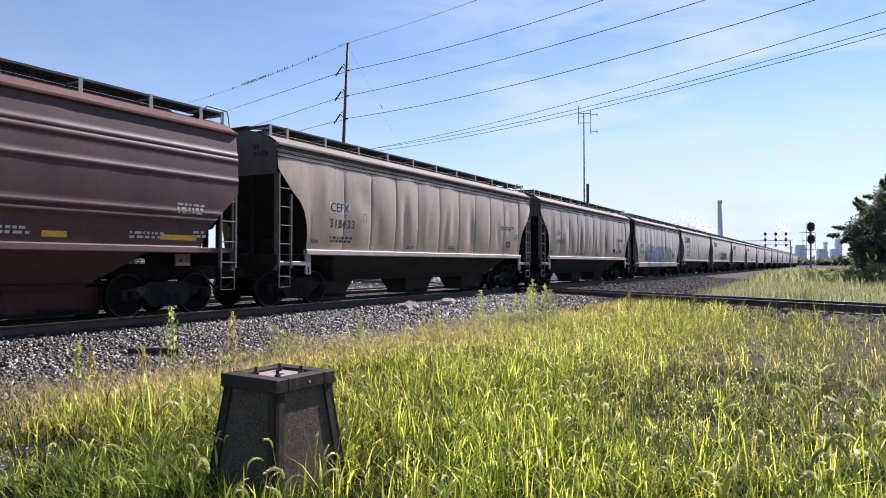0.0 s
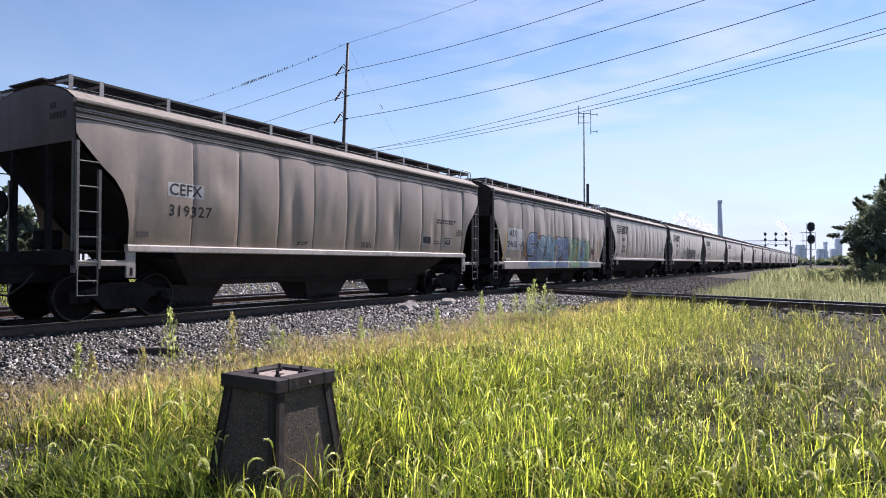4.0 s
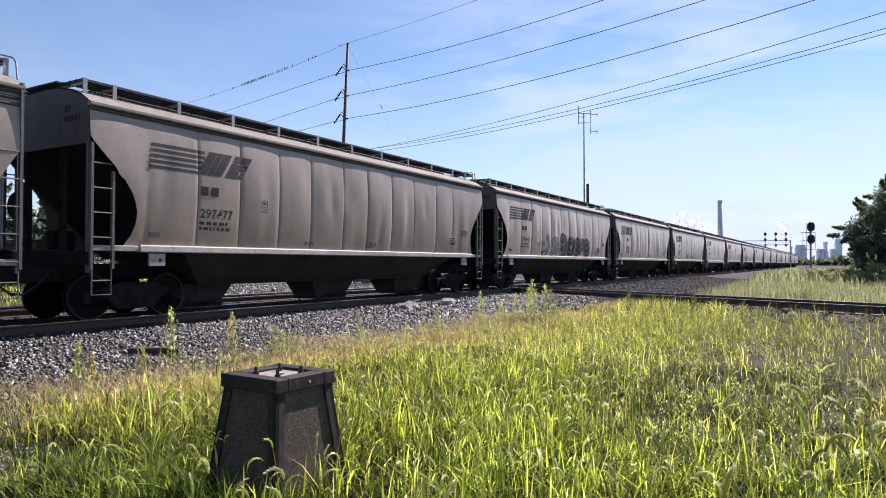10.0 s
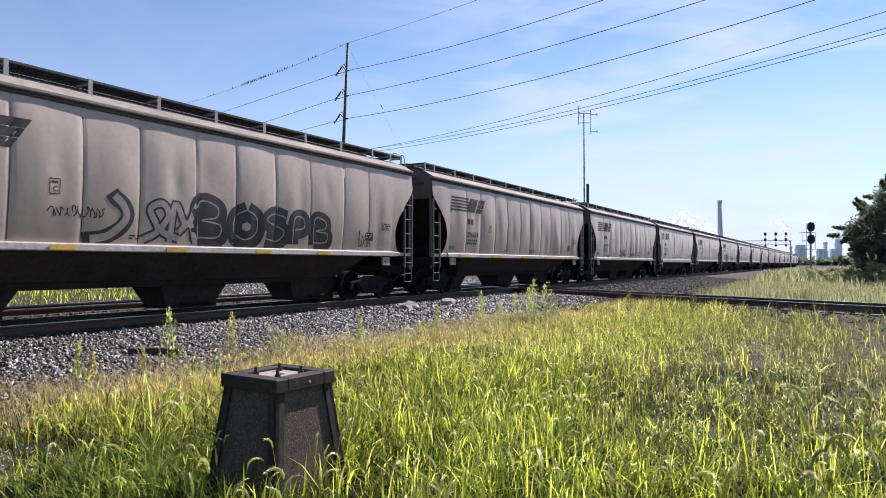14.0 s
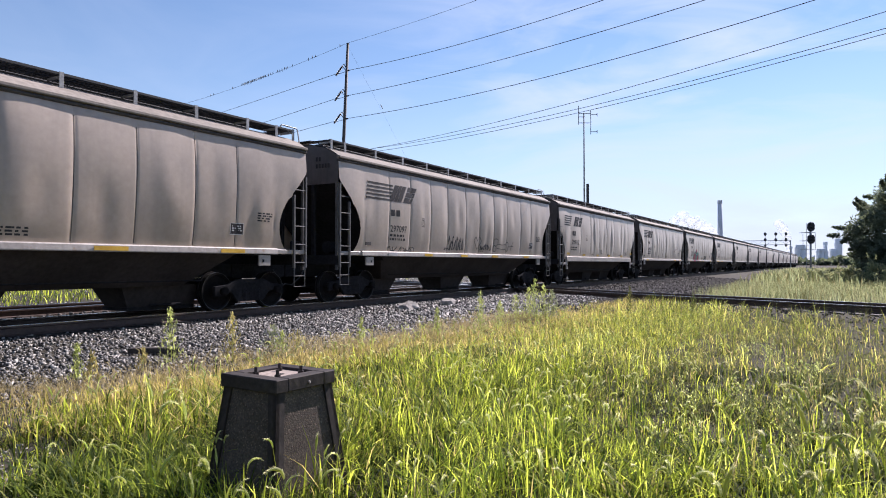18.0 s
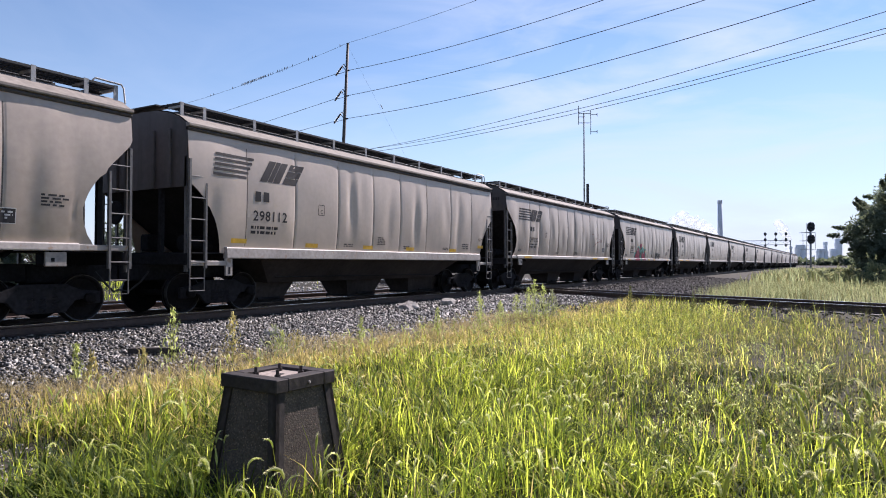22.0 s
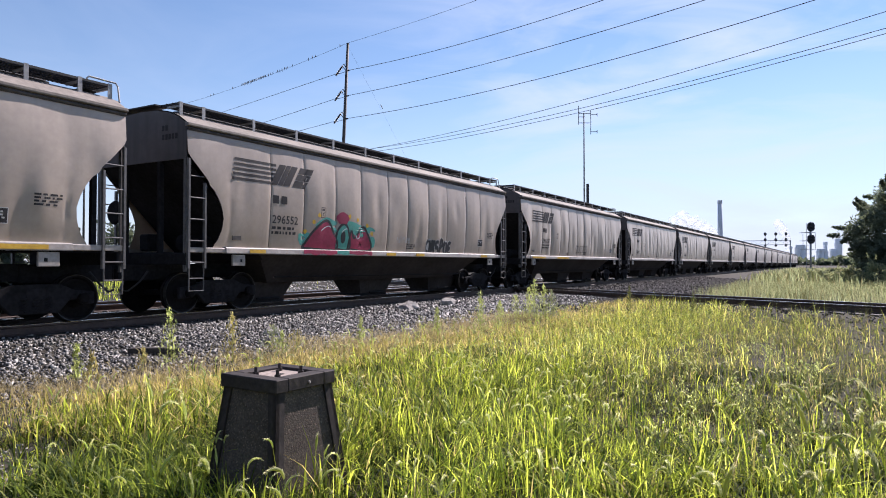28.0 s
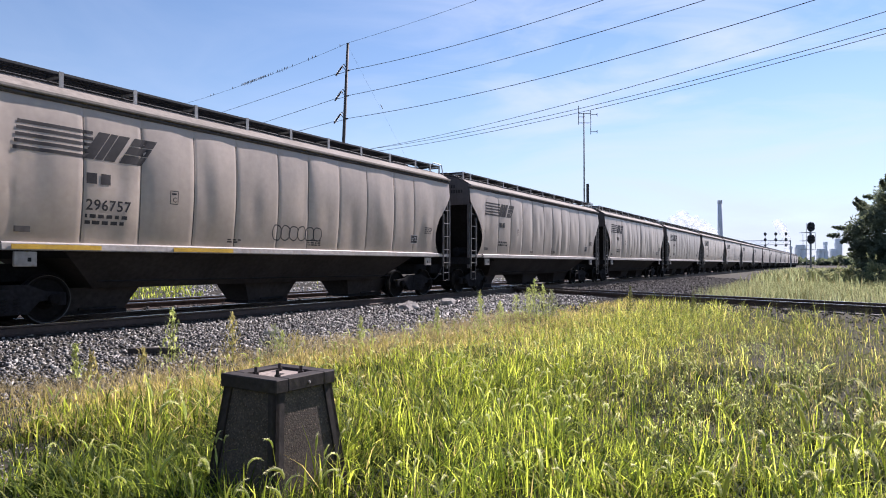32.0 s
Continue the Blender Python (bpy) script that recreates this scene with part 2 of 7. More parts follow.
def aggregate(name, mortar, tones, size, proud):
    """Concrete whose pebbles show: each cell a pebble of its own tone, standing a little out of the mortar."""
    m = mat(name, mortar, 0.85, 0, 0.5, 60, 0.3, 4.0, 0.0, spec=0.25)
    n, l = m.node_tree.nodes, m.node_tree.links
    b = n["Principled BSDF"]
    co = n.new("ShaderNodeTexCoord")
    vor = n.new("ShaderNodeTexVoronoi")
    vor.inputs["Scale"].default_value = 1 / size
    l.new(co.outputs["Object"], vor.inputs["Vector"])
    tone = n.new("ShaderNodeValToRGB")
    e = tone.color_ramp.elements
    e[0].color, e[1].color = (*tones[0], 1), (*tones[-1], 1)
    for k in range(1, len(tones) - 1):
        e.new(k / (len(tones) - 1)).color = (*tones[k], 1)
    sep = n.new("ShaderNodeSeparateColor")
    l.new(vor.outputs["Color"], sep.inputs["Color"])
    l.new(sep.outputs["Red"], tone.inputs["Fac"])
    near = n.new("ShaderNodeMapRange")
    near.inputs["From Min"].default_value, near.inputs["From Max"].default_value = 0.50, 0.32
    l.new(vor.outputs["Distance"], near.inputs["Value"])
    mix = n.new("ShaderNodeMix")
    mix.data_type = "RGBA"
    old = b.inputs["Base Color"].links[0].from_socket
    l.new(near.outputs["Result"], mix.inputs["Factor"])
    l.new(old, mix.inputs["A"])
    l.new(tone.outputs["Color"], mix.inputs["B"])
    l.new(mix.outputs["Result"], b.inputs["Base Color"])
    bp = n.new("ShaderNodeBump")
    bp.invert = True
    bp.inputs["Strength"].default_value, bp.inputs["Distance"].default_value = 0.8, proud
    l.new(vor.outputs["Distance"], bp.inputs["Height"])
    l.new(bp.outputs["Normal"], b.inputs["Normal"])
    return m


M_CONC = aggregate("exposed aggregate concrete", (0.078, 0.062, 0.048), ((0.045, 0.022, 0.018), (0.098, 0.068, 0.048), (0.060, 0.050, 0.042), (0.150, 0.108, 0.072), (0.080, 0.066, 0.055), (0.24, 0.18, 0.13)), 0.011, 0.0022)
M_TRIM = mat("weathered dark metal trim", (0.040, 0.032, 0.028), 0.75, 0.0, 0.35, 25, 0.3, 3.0, 0.2, spec=0.2)


# ---------------------------------------------------------------- mesh tools
class Geo:
    """Vertices and faces of one mesh."""

    def __init__(self):
        self.v, self.f = [], []

    def add(self, verts, faces):
        k = len(self.v)
        self.v.extend([tuple(p) for p in verts])
        self.f.extend([tuple(i + k for i in q) for q in faces])
        return self

    def box(self, c, s, m=None):
        x, y, z = (a / 2 for a in s)
        p = [Vector((c[0] + i * x, c[1] + j * y, c[2] + k * z)) for k in (-1, 1) for j in (-1, 1) for i in (-1, 1)]
        if m is not None:
            o = Vector(c)
            p = [o + m @ (q - o) for q in p]
        return self.add(p, [(0, 2, 3, 1), (4, 5, 7, 6), (0, 1, 5, 4), (2, 6, 7, 3), (0, 4, 6, 2), (1, 3, 7, 5)])

    def tube(self, pts, r, n=6, r2=None):
        pts = [Vector(p) for p in pts]
        rings, prev = [], None
        for i, p in enumerate(pts):
            d = (pts[min(i + 1, len(pts) - 1)] - pts[max(i - 1, 0)]).normalized()
            a = d.orthogonal().normalized() if prev is None else (prev - d * prev.dot(d)).normalized()
            prev = a
            b = d.cross(a)
            rad = r if r2 is None else r + (r2 - r) * i / (len(pts) - 1)
            rings += [p + (a * math.cos(2 * math.pi * j / n) + b * math.sin(2 * math.pi * j / n)) * rad for j in range(n)]
        f = [(i * n + j, i * n + (j + 1) % n, (i + 1) * n + (j + 1) % n, (i + 1) * n + j) for i in range(len(pts) - 1) for j in range(n)]
        f += [tuple(range(n - 1, -1, -1)), tuple(range((len(pts) - 1) * n, len(pts) * n))]
        return self.add(rings, f)

    def lathe(self, prof, axis="x", n=24, c=(0, 0, 0), caps=True):
        """A profile of (along, radius) turned round an axis."""
        v = []
        for a, r in prof:
            for j in range(n):
                u, w = r * math.cos(2 * math.pi * j / n), r * math.sin(2 * math.pi * j / n)
                p = {"x": (a, u, w), "y": (w, a, u), "z": (u, w, a)}[axis]
                v.append((p[0] + c[0], p[1] + c[1], p[2] + c[2]))
        k = len(prof)
        f = [(i * n + j, (i + 1) * n + j, (i + 1) * n + (j + 1) % n, i * n + (j + 1) % n) for i in range(k - 1) for j in range(n)]
        if caps:
            f += [tuple(range(n)), tuple(range(k * n - 1, (k - 1) * n - 1, -1))]
        return self.add(v, f)

    def prism(self, poly, a, b, axis="x"):
        """A flat outline pushed from a to b along an axis."""
        k = len(poly)
        put = {"x": lambda t, p: (t, p[0], p[1]), "y": lambda t, p: (p[0], t, p[1]), "z": lambda t, p: (p[0], p[1], t)}[axis]
        v = [put(a, p) for p in poly] + [put(b, p) for p in poly]
        f = [(i, (i + 1) % k, k + (i + 1) % k, k + i) for i in range(k)] + [tuple(range(k - 1, -1, -1)), tuple(range(k, 2 * k))]
        return self.add(v, f)

    def grid(self, fn, nu, nv):
        k = nv + 1
        v = [fn(i, j) for i in range(nu + 1) for j in range(k)]
        return self.add(v, [(i * k + j, (i + 1) * k + j, (i + 1) * k + j + 1, i * k + j + 1) for i in range(nu) for j in range(nv)])

    def mesh(self, name, material, smooth=False, bevel=0.0, fix=True):
        me = bpy.data.meshes.new(name)
        me.from_pydata(self.v, [], self.f)
        if bevel or fix:
            bm = bmesh.new()
            bm.from_mesh(me)
            if bevel:
                bmesh.ops.bevel(bm, geom=bm.edges[:], offset=bevel, segments=1, affect="EDGES", clamp_overlap=True)
            bmesh.ops.recalc_face_normals(bm, faces=bm.faces[:])
            bm.to_mesh(me)
            bm.free()
        me.materials.append(material)
        if smooth:
            me.polygons.foreach_set("use_smooth", [True] * len(me.polygons))
        return me


def thing(name, label, category, m=None, group="", kind=""):
    ob = tagged(new(name), label, category, group, kind)
    ob.empty_display_size = 0.2
    if m is not None:
        ob.matrix_basis = m
    return ob


def part(name, g, material, parent, label="", smooth=False, bevel=0.0, at=None, fix=True):
    """One mesh object under a thing or a part."""
    me = g if isinstance(g, bpy.types.Mesh) else g.mesh(name, material, smooth, bevel, fix)
    ob = new(name, me)
    ob.parent = parent
    if at is not None:
        ob.matrix_basis = at
    return tagged(ob, label) if label else ob


def solo(name, g, material, label, category, smooth=False, bevel=0.0, m=None, group="", kind="", fix=True):
    ob = tagged(new(name, g.mesh(name, material, smooth, bevel, fix)), label, category, group, kind)
    if m is not None:
        ob.matrix_basis = m
    return ob


def lerp(x, xs, ys):
    return float(np.interp(x, xs, ys))


# ---------------------------------------------------------------- ground
TRACK_X, RAIL_Z = -13.58, 0.50
CROSS_P, CROSS_D = Vector((1.52, 21.47)), Vector((-0.876, 0.482)).normalized()
CROSS_N = Vector((-CROSS_D.y, CROSS_D.x))


def cross_dist(x, y):
    return abs((x - CROSS_P.x) * CROSS_N.x + (y - CROSS_P.y) * CROSS_N.y)


def ground_z(x, y):
    """Height of the ground: ballast beds of the two tracks over a gently rolling verge."""
    d = abs(x - TRACK_X)
    bed = lerp(d, (0, 1.35, 3.0, 5.4, 8), (0.31, 0.29, 0.13, 0.02, -0.02)) if x > TRACK_X else lerp(d, (0, 6.0, 7.5, 10, 14), (0.30, 0.27, 0.13, 0.02, -0.02))
    c = cross_dist(x, y)
    bed2 = lerp(c, (0, 1.4, 2.6, 5.0), (0.31, 0.28, 0.10, -0.05))
    roll = 0.05 * noise.noise((x * 0.25, y * 0.25, 1.7)) if abs(x) < 60 and abs(y) < 140 else 0
    return max(bed, bed2, 0.0) + (roll if max(bed, bed2) < 0.15 else roll * 0.2)


def axis_steps(lo, hi, fine_lo, fine_hi, step):
    a = list(np.arange(fine_lo, fine_hi, step))
    x, s = fine_hi, step
    while x < hi:
        a.append(x)
        s *= 1.25
        x += s
    a.append(hi)
    x, s, b = fine_lo, step, []
    while x > lo:
        s *= 1.25
        x -= s
        b.append(max(x, lo))
    return sorted(set(b + a))


gx, gy = axis_steps(-2500, 2500, -26, 10, 0.5), axis_steps(-300, 4000, -6, 60, 0.6)
g = Geo()
g.grid(lambda i, j: (gx[i], gy[j], ground_z(gx[i], gy[j])), len(gx) - 1, len(gy) - 1)
solo("ground", g, M_SOIL, "gravelly soil verge beside the railway", "ground", smooth=True, kind="structure")


# rails and ties
def rail_profile():
    return [(-0.07, 0), (0.07, 0), (0.07, 0.012), (0.012, 0.03), (0.010, 0.135), (0.036, 0.150), (0.036, 0.182), (-0.036, 0.182), (-0.036, 0.150), (-0.010, 0.135), (-0.012, 0.03), (-0.07, 0.012)]


def rail_mesh(pts):
    """Web and head of one rail along points of (x, y)."""
    web, head = Geo(), Geo()
    prof = rail_profile()
    for geo, pr in ((web, prof), (head, [(-0.034, 0.18), (0.034, 0.18), (0.034, 0.186), (0.028, 0.190), (-0.028, 0.190), (-0.034, 0.186)])):
        rings = []
        for i, p in enumerate(pts):
            a, b = Vector(pts[max(i - 1, 0)]), Vector(pts[min(i + 1, len(pts) - 1)])
            d = (b - a).normalized()
            nrm = Vector((d.y, -d.x))
            rings += [(p[0] + nrm.x * u, p[1] + nrm.y * u, RAIL_Z - 0.190 + w) for u, w in pr]
        k = len(pr)
        geo.add(rings, [(i * k + j, i * k + (j + 1) % k, (i + 1) * k + (j + 1) % k, (i + 1) * k + j) for i in range(len(pts) - 1) for j in range(k)])
        geo.f += [tuple(range(k)), tuple(range((len(pts) - 1) * k, len(pts) * k))]
    return web, head


BEND_Y, BEND_R = 285.0, 420.0


def on_track(s, off=0.0):
    """Place and turn of the main track at a distance s along it; off is to the near side."""
    if s <= BEND_Y:
        return TRACK_X + off, s, 0.0
    phi = (s - BEND_Y) / BEND_R
    return TRACK_X - BEND_R * (1 - math.cos(phi)) + off * math.cos(phi), BEND_Y + BEND_R * math.sin(phi) + off * math.sin(phi), math.degrees(phi)


main_track = thing("track_main", "railway track with shiny rails on dark timber ties", "railway track", kind="structure")
steps = [-60, -20, 0, 60, 150, 285] + [285 + 20 * i for i in range(1, 22)]
for side in (0.7525, -0.7525):
    web, head = rail_mesh([on_track(s, side)[:2] for s in steps])
    r = part("rail", web, M_RAIL, main_track)
    part("rail_head", head, M_HEAD, r, "polished steel running surface")
tie = Geo().box((0, 0, 0), (2.6, 0.23, 0.18)).mesh("tie", M_TIE, bevel=0.012)
for i in range(200):
    y = -8 + i * 0.5
    part("tie", tie, M_TIE, main_track, at=pose(TRACK_X + random.uniform(-0.05, 0.05), y, RAIL_Z - 0.19 - 0.088, 0, 0, random.uniform(-1, 1)))
rest = Geo()
for i in range(600):
    x, y, a = on_track(92.5 + i * 0.5)
    rest.box((x, y, RAIL_Z - 0.278), (2.6, 0.23, 0.18), Matrix.Rotation(radians(a), 3, "Z"))
tagged(part("tie_row", rest, M_TIE, main_track), kind="stuff")

# a second track runs beside the main line, behind the train
BACK_X = TRACK_X - 4.67
back_track = thing("track_back", "parallel railway track behind the main line", "railway track", kind="structure")
for side in (0.7525, -0.7525):
    web, head = rail_mesh([(BACK_X + side, y) for y in (-60, 0, 60, 150, 285)])
    for v in (web, head):
        v.v = [(x, y, z - 0.012) for x, y, z in v.v]
    r = part("rail", web, M_RAIL, back_track)
    part("rail_head", head, M_HEAD, r, "polished steel running surface")
for i in range(110):
    part("tie", tie, M_TIE, back_track, at=pose(BACK_X + random.uniform(-0.05, 0.05), -2 + i * 0.5, RAIL_Z - 0.29, 0, 0, random.uniform(-1, 1)))

cross_track = thing("track_cross", "second railway track crossing the main line at an angle", "railway track", kind="structure")
for side in (0.7525, -0.7525):
    pts = [tuple(CROSS_P + CROSS_D * s + CROSS_N * side) for s in (-70, -30, 0, 10, 15.2)]
    web, head = rail_mesh(pts)
    r = part("rail", web, M_RAIL, cross_track)
    part("rail_head", head, M_HEAD, r, "polished steel running surface")
    pts = [tuple(CROSS_P + CROSS_D * s + CROSS_N * side) for s in (19.2, 30, 60, 110)]
    web, head = rail_mesh(pts)
    r = part("rail", web, M_RAIL, cross_track)
    part("rail_head", head, M_HEAD, r, "polished steel running surface")
cross_turn = math.degrees(math.atan2(CROSS_D.y, CROSS_D.x)) - 90
for i in range(110):
    s = -22 + i * 0.5
    if 14.0 < s < 20.5:
        continue
    p = CROSS_P + CROSS_D * s
    part("tie", tie, M_TIE, cross_track, at=pose(p.x, p.y, RAIL_Z - 0.282, 0, 0, cross_turn + random.uniform(-1, 1)))
# the crossing castings where the tracks meet
diamond = thing("rail_crossing", "bolted steel diamond crossing on dark timbers", "rail crossing", kind="structure")
for side in (0.7525, -0.7525):
    a = CROSS_P + CROSS_D * 15.2 + CROSS_N * side
    b = CROSS_P + CROSS_D * 19.2 + CROSS_N * side
    web, head = rail_mesh([tuple(a.lerp(b, u)) for u in (0.002, 0.5, 0.998)])
    for v in (web, head):
        v.v = [(x, y, z - 0.006) for x, y, z in v.v]
    r = part("crossing_rail", web, M_RAIL, diamond)
    part("rail_head", head, M_HEAD, r)
    for off in (-0.16, 0.16):
        q = Geo()
        for u0, u1 in ((0.05, 0.3), (0.38, 0.62), (0.7, 0.95)):
            p0, p1 = a.lerp(b, u0) + CROSS_N * off, a.lerp(b, u1) + CROSS_N * off
            q.tube([(p0.x, p0.y, RAIL_Z - 0.05), (p1.x, p1.y, RAIL_Z - 0.05)], 0.04, 4)
        part("guard_rail", q, M_RAIL, diamond)


# places of the far things
SECOND_LINES = (((-70.15, 75.84, 17.55), (19.72, 37.58, 16.95), 1.95), ((-70.22, 74.68, 17.80), (19.89, 40.72, 16.80), 2.25), ((-70.23, 74.58, 17.35), (19.91, 41.03, 16.60), 2.25))
MAST, SIGNAL, GANTRY, STACK = (-19.33, 58.1), (-1.72, 68.58), (-13.2, 195.2), (-205.3, 1503.3)


# ---------------------------------------------------------------- old concrete base in the grass
M_PLATE = mat("pale mortar plate", (0.30, 0.235, 0.195), 0.85, 0, 0.4, 40, 0.2, 5.0, 0.3)
M_ROCK = mat("pale rock", (0.36, 0.32, 0.28), 0.85, 0, 0.4, 12, 0.25, 3.0, 0.4)
base = thing("lamp_base", "tapered aggregate concrete post base with dark metal edges", "post base", pose(-3.41, 3.50, 0, 0, 0, -3))
BH, BT, BB = 0.765, 0.262, 0.352


def bw(z):
    return BB + (BT - BB) * z / BH


g = Geo()
for k in range(4):
    m = Matrix.Rotation(math.pi / 2 * k, 3, "Z")
    v = [m @ Vector(p) for p in ((-bw(-0.05) + 0.02, -bw(-0.05) + 0.018, -0.05), (bw(-0.05) - 0.02, -bw(-0.05) + 0.018, -0.05), (bw(BH) - 0.02, -bw(BH) + 0.018, BH), (-bw(BH) + 0.02, -bw(BH) + 0.018, BH))]
    q = Geo().grid(lambda i, j: tuple(v[0].lerp(v[1], i / 6).lerp(v[3].lerp(v[2], i / 6), j / 8)), 6, 8)
    part("panel", q, M_CONC, base, "rough exposed aggregate panel")
for sx in (-1, 1):
    for sy in (-1, 1):
        q = Geo()
        w = 0.075
        for ax in (0, 1):
            pts = []
            for z in (-0.05, BH):
                b = bw(z)
                c = Vector((sx * b, sy * b, z))
                e = Vector((sx * (b - w), sy * b, z)) if ax == 0 else Vector((sx * b, sy * (b - w), z))
                inn = Vector((0, -sy * 0.03, 0)) if ax == 0 else Vector((-sx * 0.03, 0, 0))
                pts += [c, e, e + inn, c + inn]
            q.add(pts, [(0, 1, 5, 4), (1, 2, 6, 5), (2, 3, 7, 6), (3, 0, 4, 7), (0, 3, 2, 1), (4, 5, 6, 7)])
        part("corner_trim", q, M_TRIM, base)
cap = Geo()
for sx, sy, lx, ly in ((0, -1, 0.56, 0.11), (0, 1, 0.56, 0.11), (-1, 0, 0.11, 0.338), (1, 0, 0.11, 0.338)):
    cap.box((sx * 0.2245, sy * 0.2245, BH + 0.045), (lx, ly, 0.09))
part("cap_rim", cap, M_TRIM, base, "dark metal cap rim", bevel=0.006)
part("top_plate", Geo().box((0, 0, BH + 0.035), (0.336, 0.336, 0.07)), M_PLATE, base, "pale mortar top")
for sx in (-0.11, 0.11):
    for sy in (-0.11, 0.11):
        b = Geo().lathe([(BH + 0.06, 0.012), (BH + 0.125, 0.012)], "z", 8, c=(sx, sy, 0))
        b.lathe([(BH + 0.07, 0.022), (BH + 0.092, 0.022)], "z", 6, c=(sx, sy, 0))
        part("anchor_bolt", b, M_TRIM, base)
part("cap_screw", Geo().lathe([(0.276, 0.010), (0.288, 0.010), (0.292, 0.005)], "x", 8, c=(0, 0.02, BH + 0.04)), M_SILL, base)
part("hole", Geo().lathe([(BH + 0.0705, 0.028), (BH + 0.073, 0.026)], "z", 12, c=(0.01, 0.01, 0)), M_TRIM, base)

# ---------------------------------------------------------------- power line
M_POLE = mat("weathered steel pole", (0.075, 0.065, 0.058), 0.7, 0.2, 0.4, 12, 0.25, 1.5, 0.2)
M_WIRE = mat("dull conductor", (0.09, 0.09, 0.095), 0.5, 0.5, 0.1, 10, 0.1, 1.0, 0.0)
M_INSUL = mat("dark polymer insulator", (0.03, 0.03, 0.035), 0.5, 0, 0.2, 20, 0.1, 2.0, 0.05)
POLE_P, POLE_D = Vector((-35.43, 43.3)), Vector((-0.974, 0.228))
ARMS = (17.65, 15.55, 13.65)


def power_pole(x, y, lean, label, more=0.0):
    root = thing("power_pole", label, "utility pole", pose(x, y, 0), group="poles of the power line")
    part("shaft", Geo().tube([(0, 0, -0.2), (lean * 0.4, 0, 10), (lean, 0, 19.85 + more)], 0.19, 10, 0.11), M_POLE, root, smooth=True)
    for z in [a + more for a in ARMS]:
        lx = lean * z / 19.85
        a = part("brace", Geo().tube([(lx, 0, z + 0.1), (lx - 0.35, 0.05, z + 0.62), (lx - 0.62, 0.12, z + 0.55), (lx, 0, z - 0.15)], 0.035, 6), M_POLE, root)
        b = Geo().tube([(lx - 0.55, 0.12, z + 0.52), (lx - 0.66, 0.13, z + 0.42), (lx - 1.22, 0.19, z - 0.08), (lx - 1.35, 0.2, z - 0.20)], 0.07, 8, 0.06)
        for k in range(5):
            c = Vector((lx - 0.68, 0.13, z + 0.40)).lerp(Vector((lx - 1.2, 0.19, z - 0.06)), k / 4)
            b.tube([c - Vector((-0.02, 0.002, -0.018)), c + Vector((-0.02, 0.002, -0.018))], 0.105, 8)
        part("insulator", b, M_INSUL, root)
        part("clamp", Geo().tube([(lx + 0.05, 0, z - 0.02), (lx + 0.28, -0.05, z - 0.02)], 0.06, 6), M_INSUL, root)
    part("pole_cap", Geo().lathe([(19.83 + more, 0.12), (19.95 + more, 0.08)], "z", 8, c=(lean, 0, 0)), M_POLE, root)
    return root


def span(a, b, sag, r, n=22):
    a, b = Vector(a), Vector(b)
    return Geo().tube([a.lerp(b, k / n) - Vector((0, 0, 4 * sag * (k / n) * (1 - k / n))) for k in range(n + 1)], r, 5)


LEAN = 0.85
power_pole(POLE_P.x, POLE_P.y, LEAN, "tall dark power pole with three angled insulators")
left_p, right_p = Vector((-95.14, 57.54)), Vector((27.59, 28.81))
power_pole(left_p.x, left_p.y, 0.1, "tall dark power pole with three angled insulators")
power_pole(right_p.x, right_p.y, 0.1, "tall dark power pole with three angled insulators", 4.0)
WIRE = "thin overhead power line sagging between poles"
for z, rise, sag, rise2, sag2 in ((19.95, 4.0, 1.7, 2.6, 1.35), (17.65, 4.0, 2.3, -0.4, 0.05), (15.55, 3.0, 1.60, -1.6, 0.1), (13.65, 4.0, 1.92, 3.2, 1.15)):
    arm, r = z < 19, 0.021 if z < 19 else 0.013
    ax = POLE_P.x + LEAN * z / 19.85
    start = (ax + (0.12 if arm else 0), POLE_P.y, z)
    hang = (ax - (1.45 if arm else 0), POLE_P.y + (0.2 if arm else 0), z - (0.05 if arm else 0))
    solo("power_line", span(start, (right_p.x, right_p.y, z + rise), sag, r), M_WIRE, WIRE, "power line", group="overhead lines", smooth=True)
    solo("power_line", span(hang, (left_p.x, left_p.y, z + rise2), sag2, r), M_WIRE, WIRE, "power line", group="overhead lines", smooth=True)
    if arm:
        solo("power_line", span(start, hang, 0.05, r), M_WIRE, "jumper loop of conductor at the pole", "power line", group="overhead lines", smooth=True)
solo("guy_wire", span((POLE_P.x + LEAN, POLE_P.y, 19.7), (POLE_P.x + 9.5, POLE_P.y + 5.6, 0.0), 0.0, 0.004), M_WIRE, "thin guy wire staying the pole", "guy wire")
g = Geo().tube([(POLE_P.x + 3.2, POLE_P.y + 1.38, 14.8), (POLE_P.x + 3.35, POLE_P.y + 1.47, 14.47)], 0.035, 6)
solo("guy_insulator", g, M_INSUL, "small dark insulator on the guy wire", "insulator")
# lower lines of a second route
for (ax, ay, az), (bx, by, bz), sag in SECOND_LINES:
    solo("power_line", span((ax, ay, az), (bx, by, bz), sag, 0.023, 40), M_WIRE, "thin overhead line of a lower route", "power line", group="overhead lines", smooth=True)

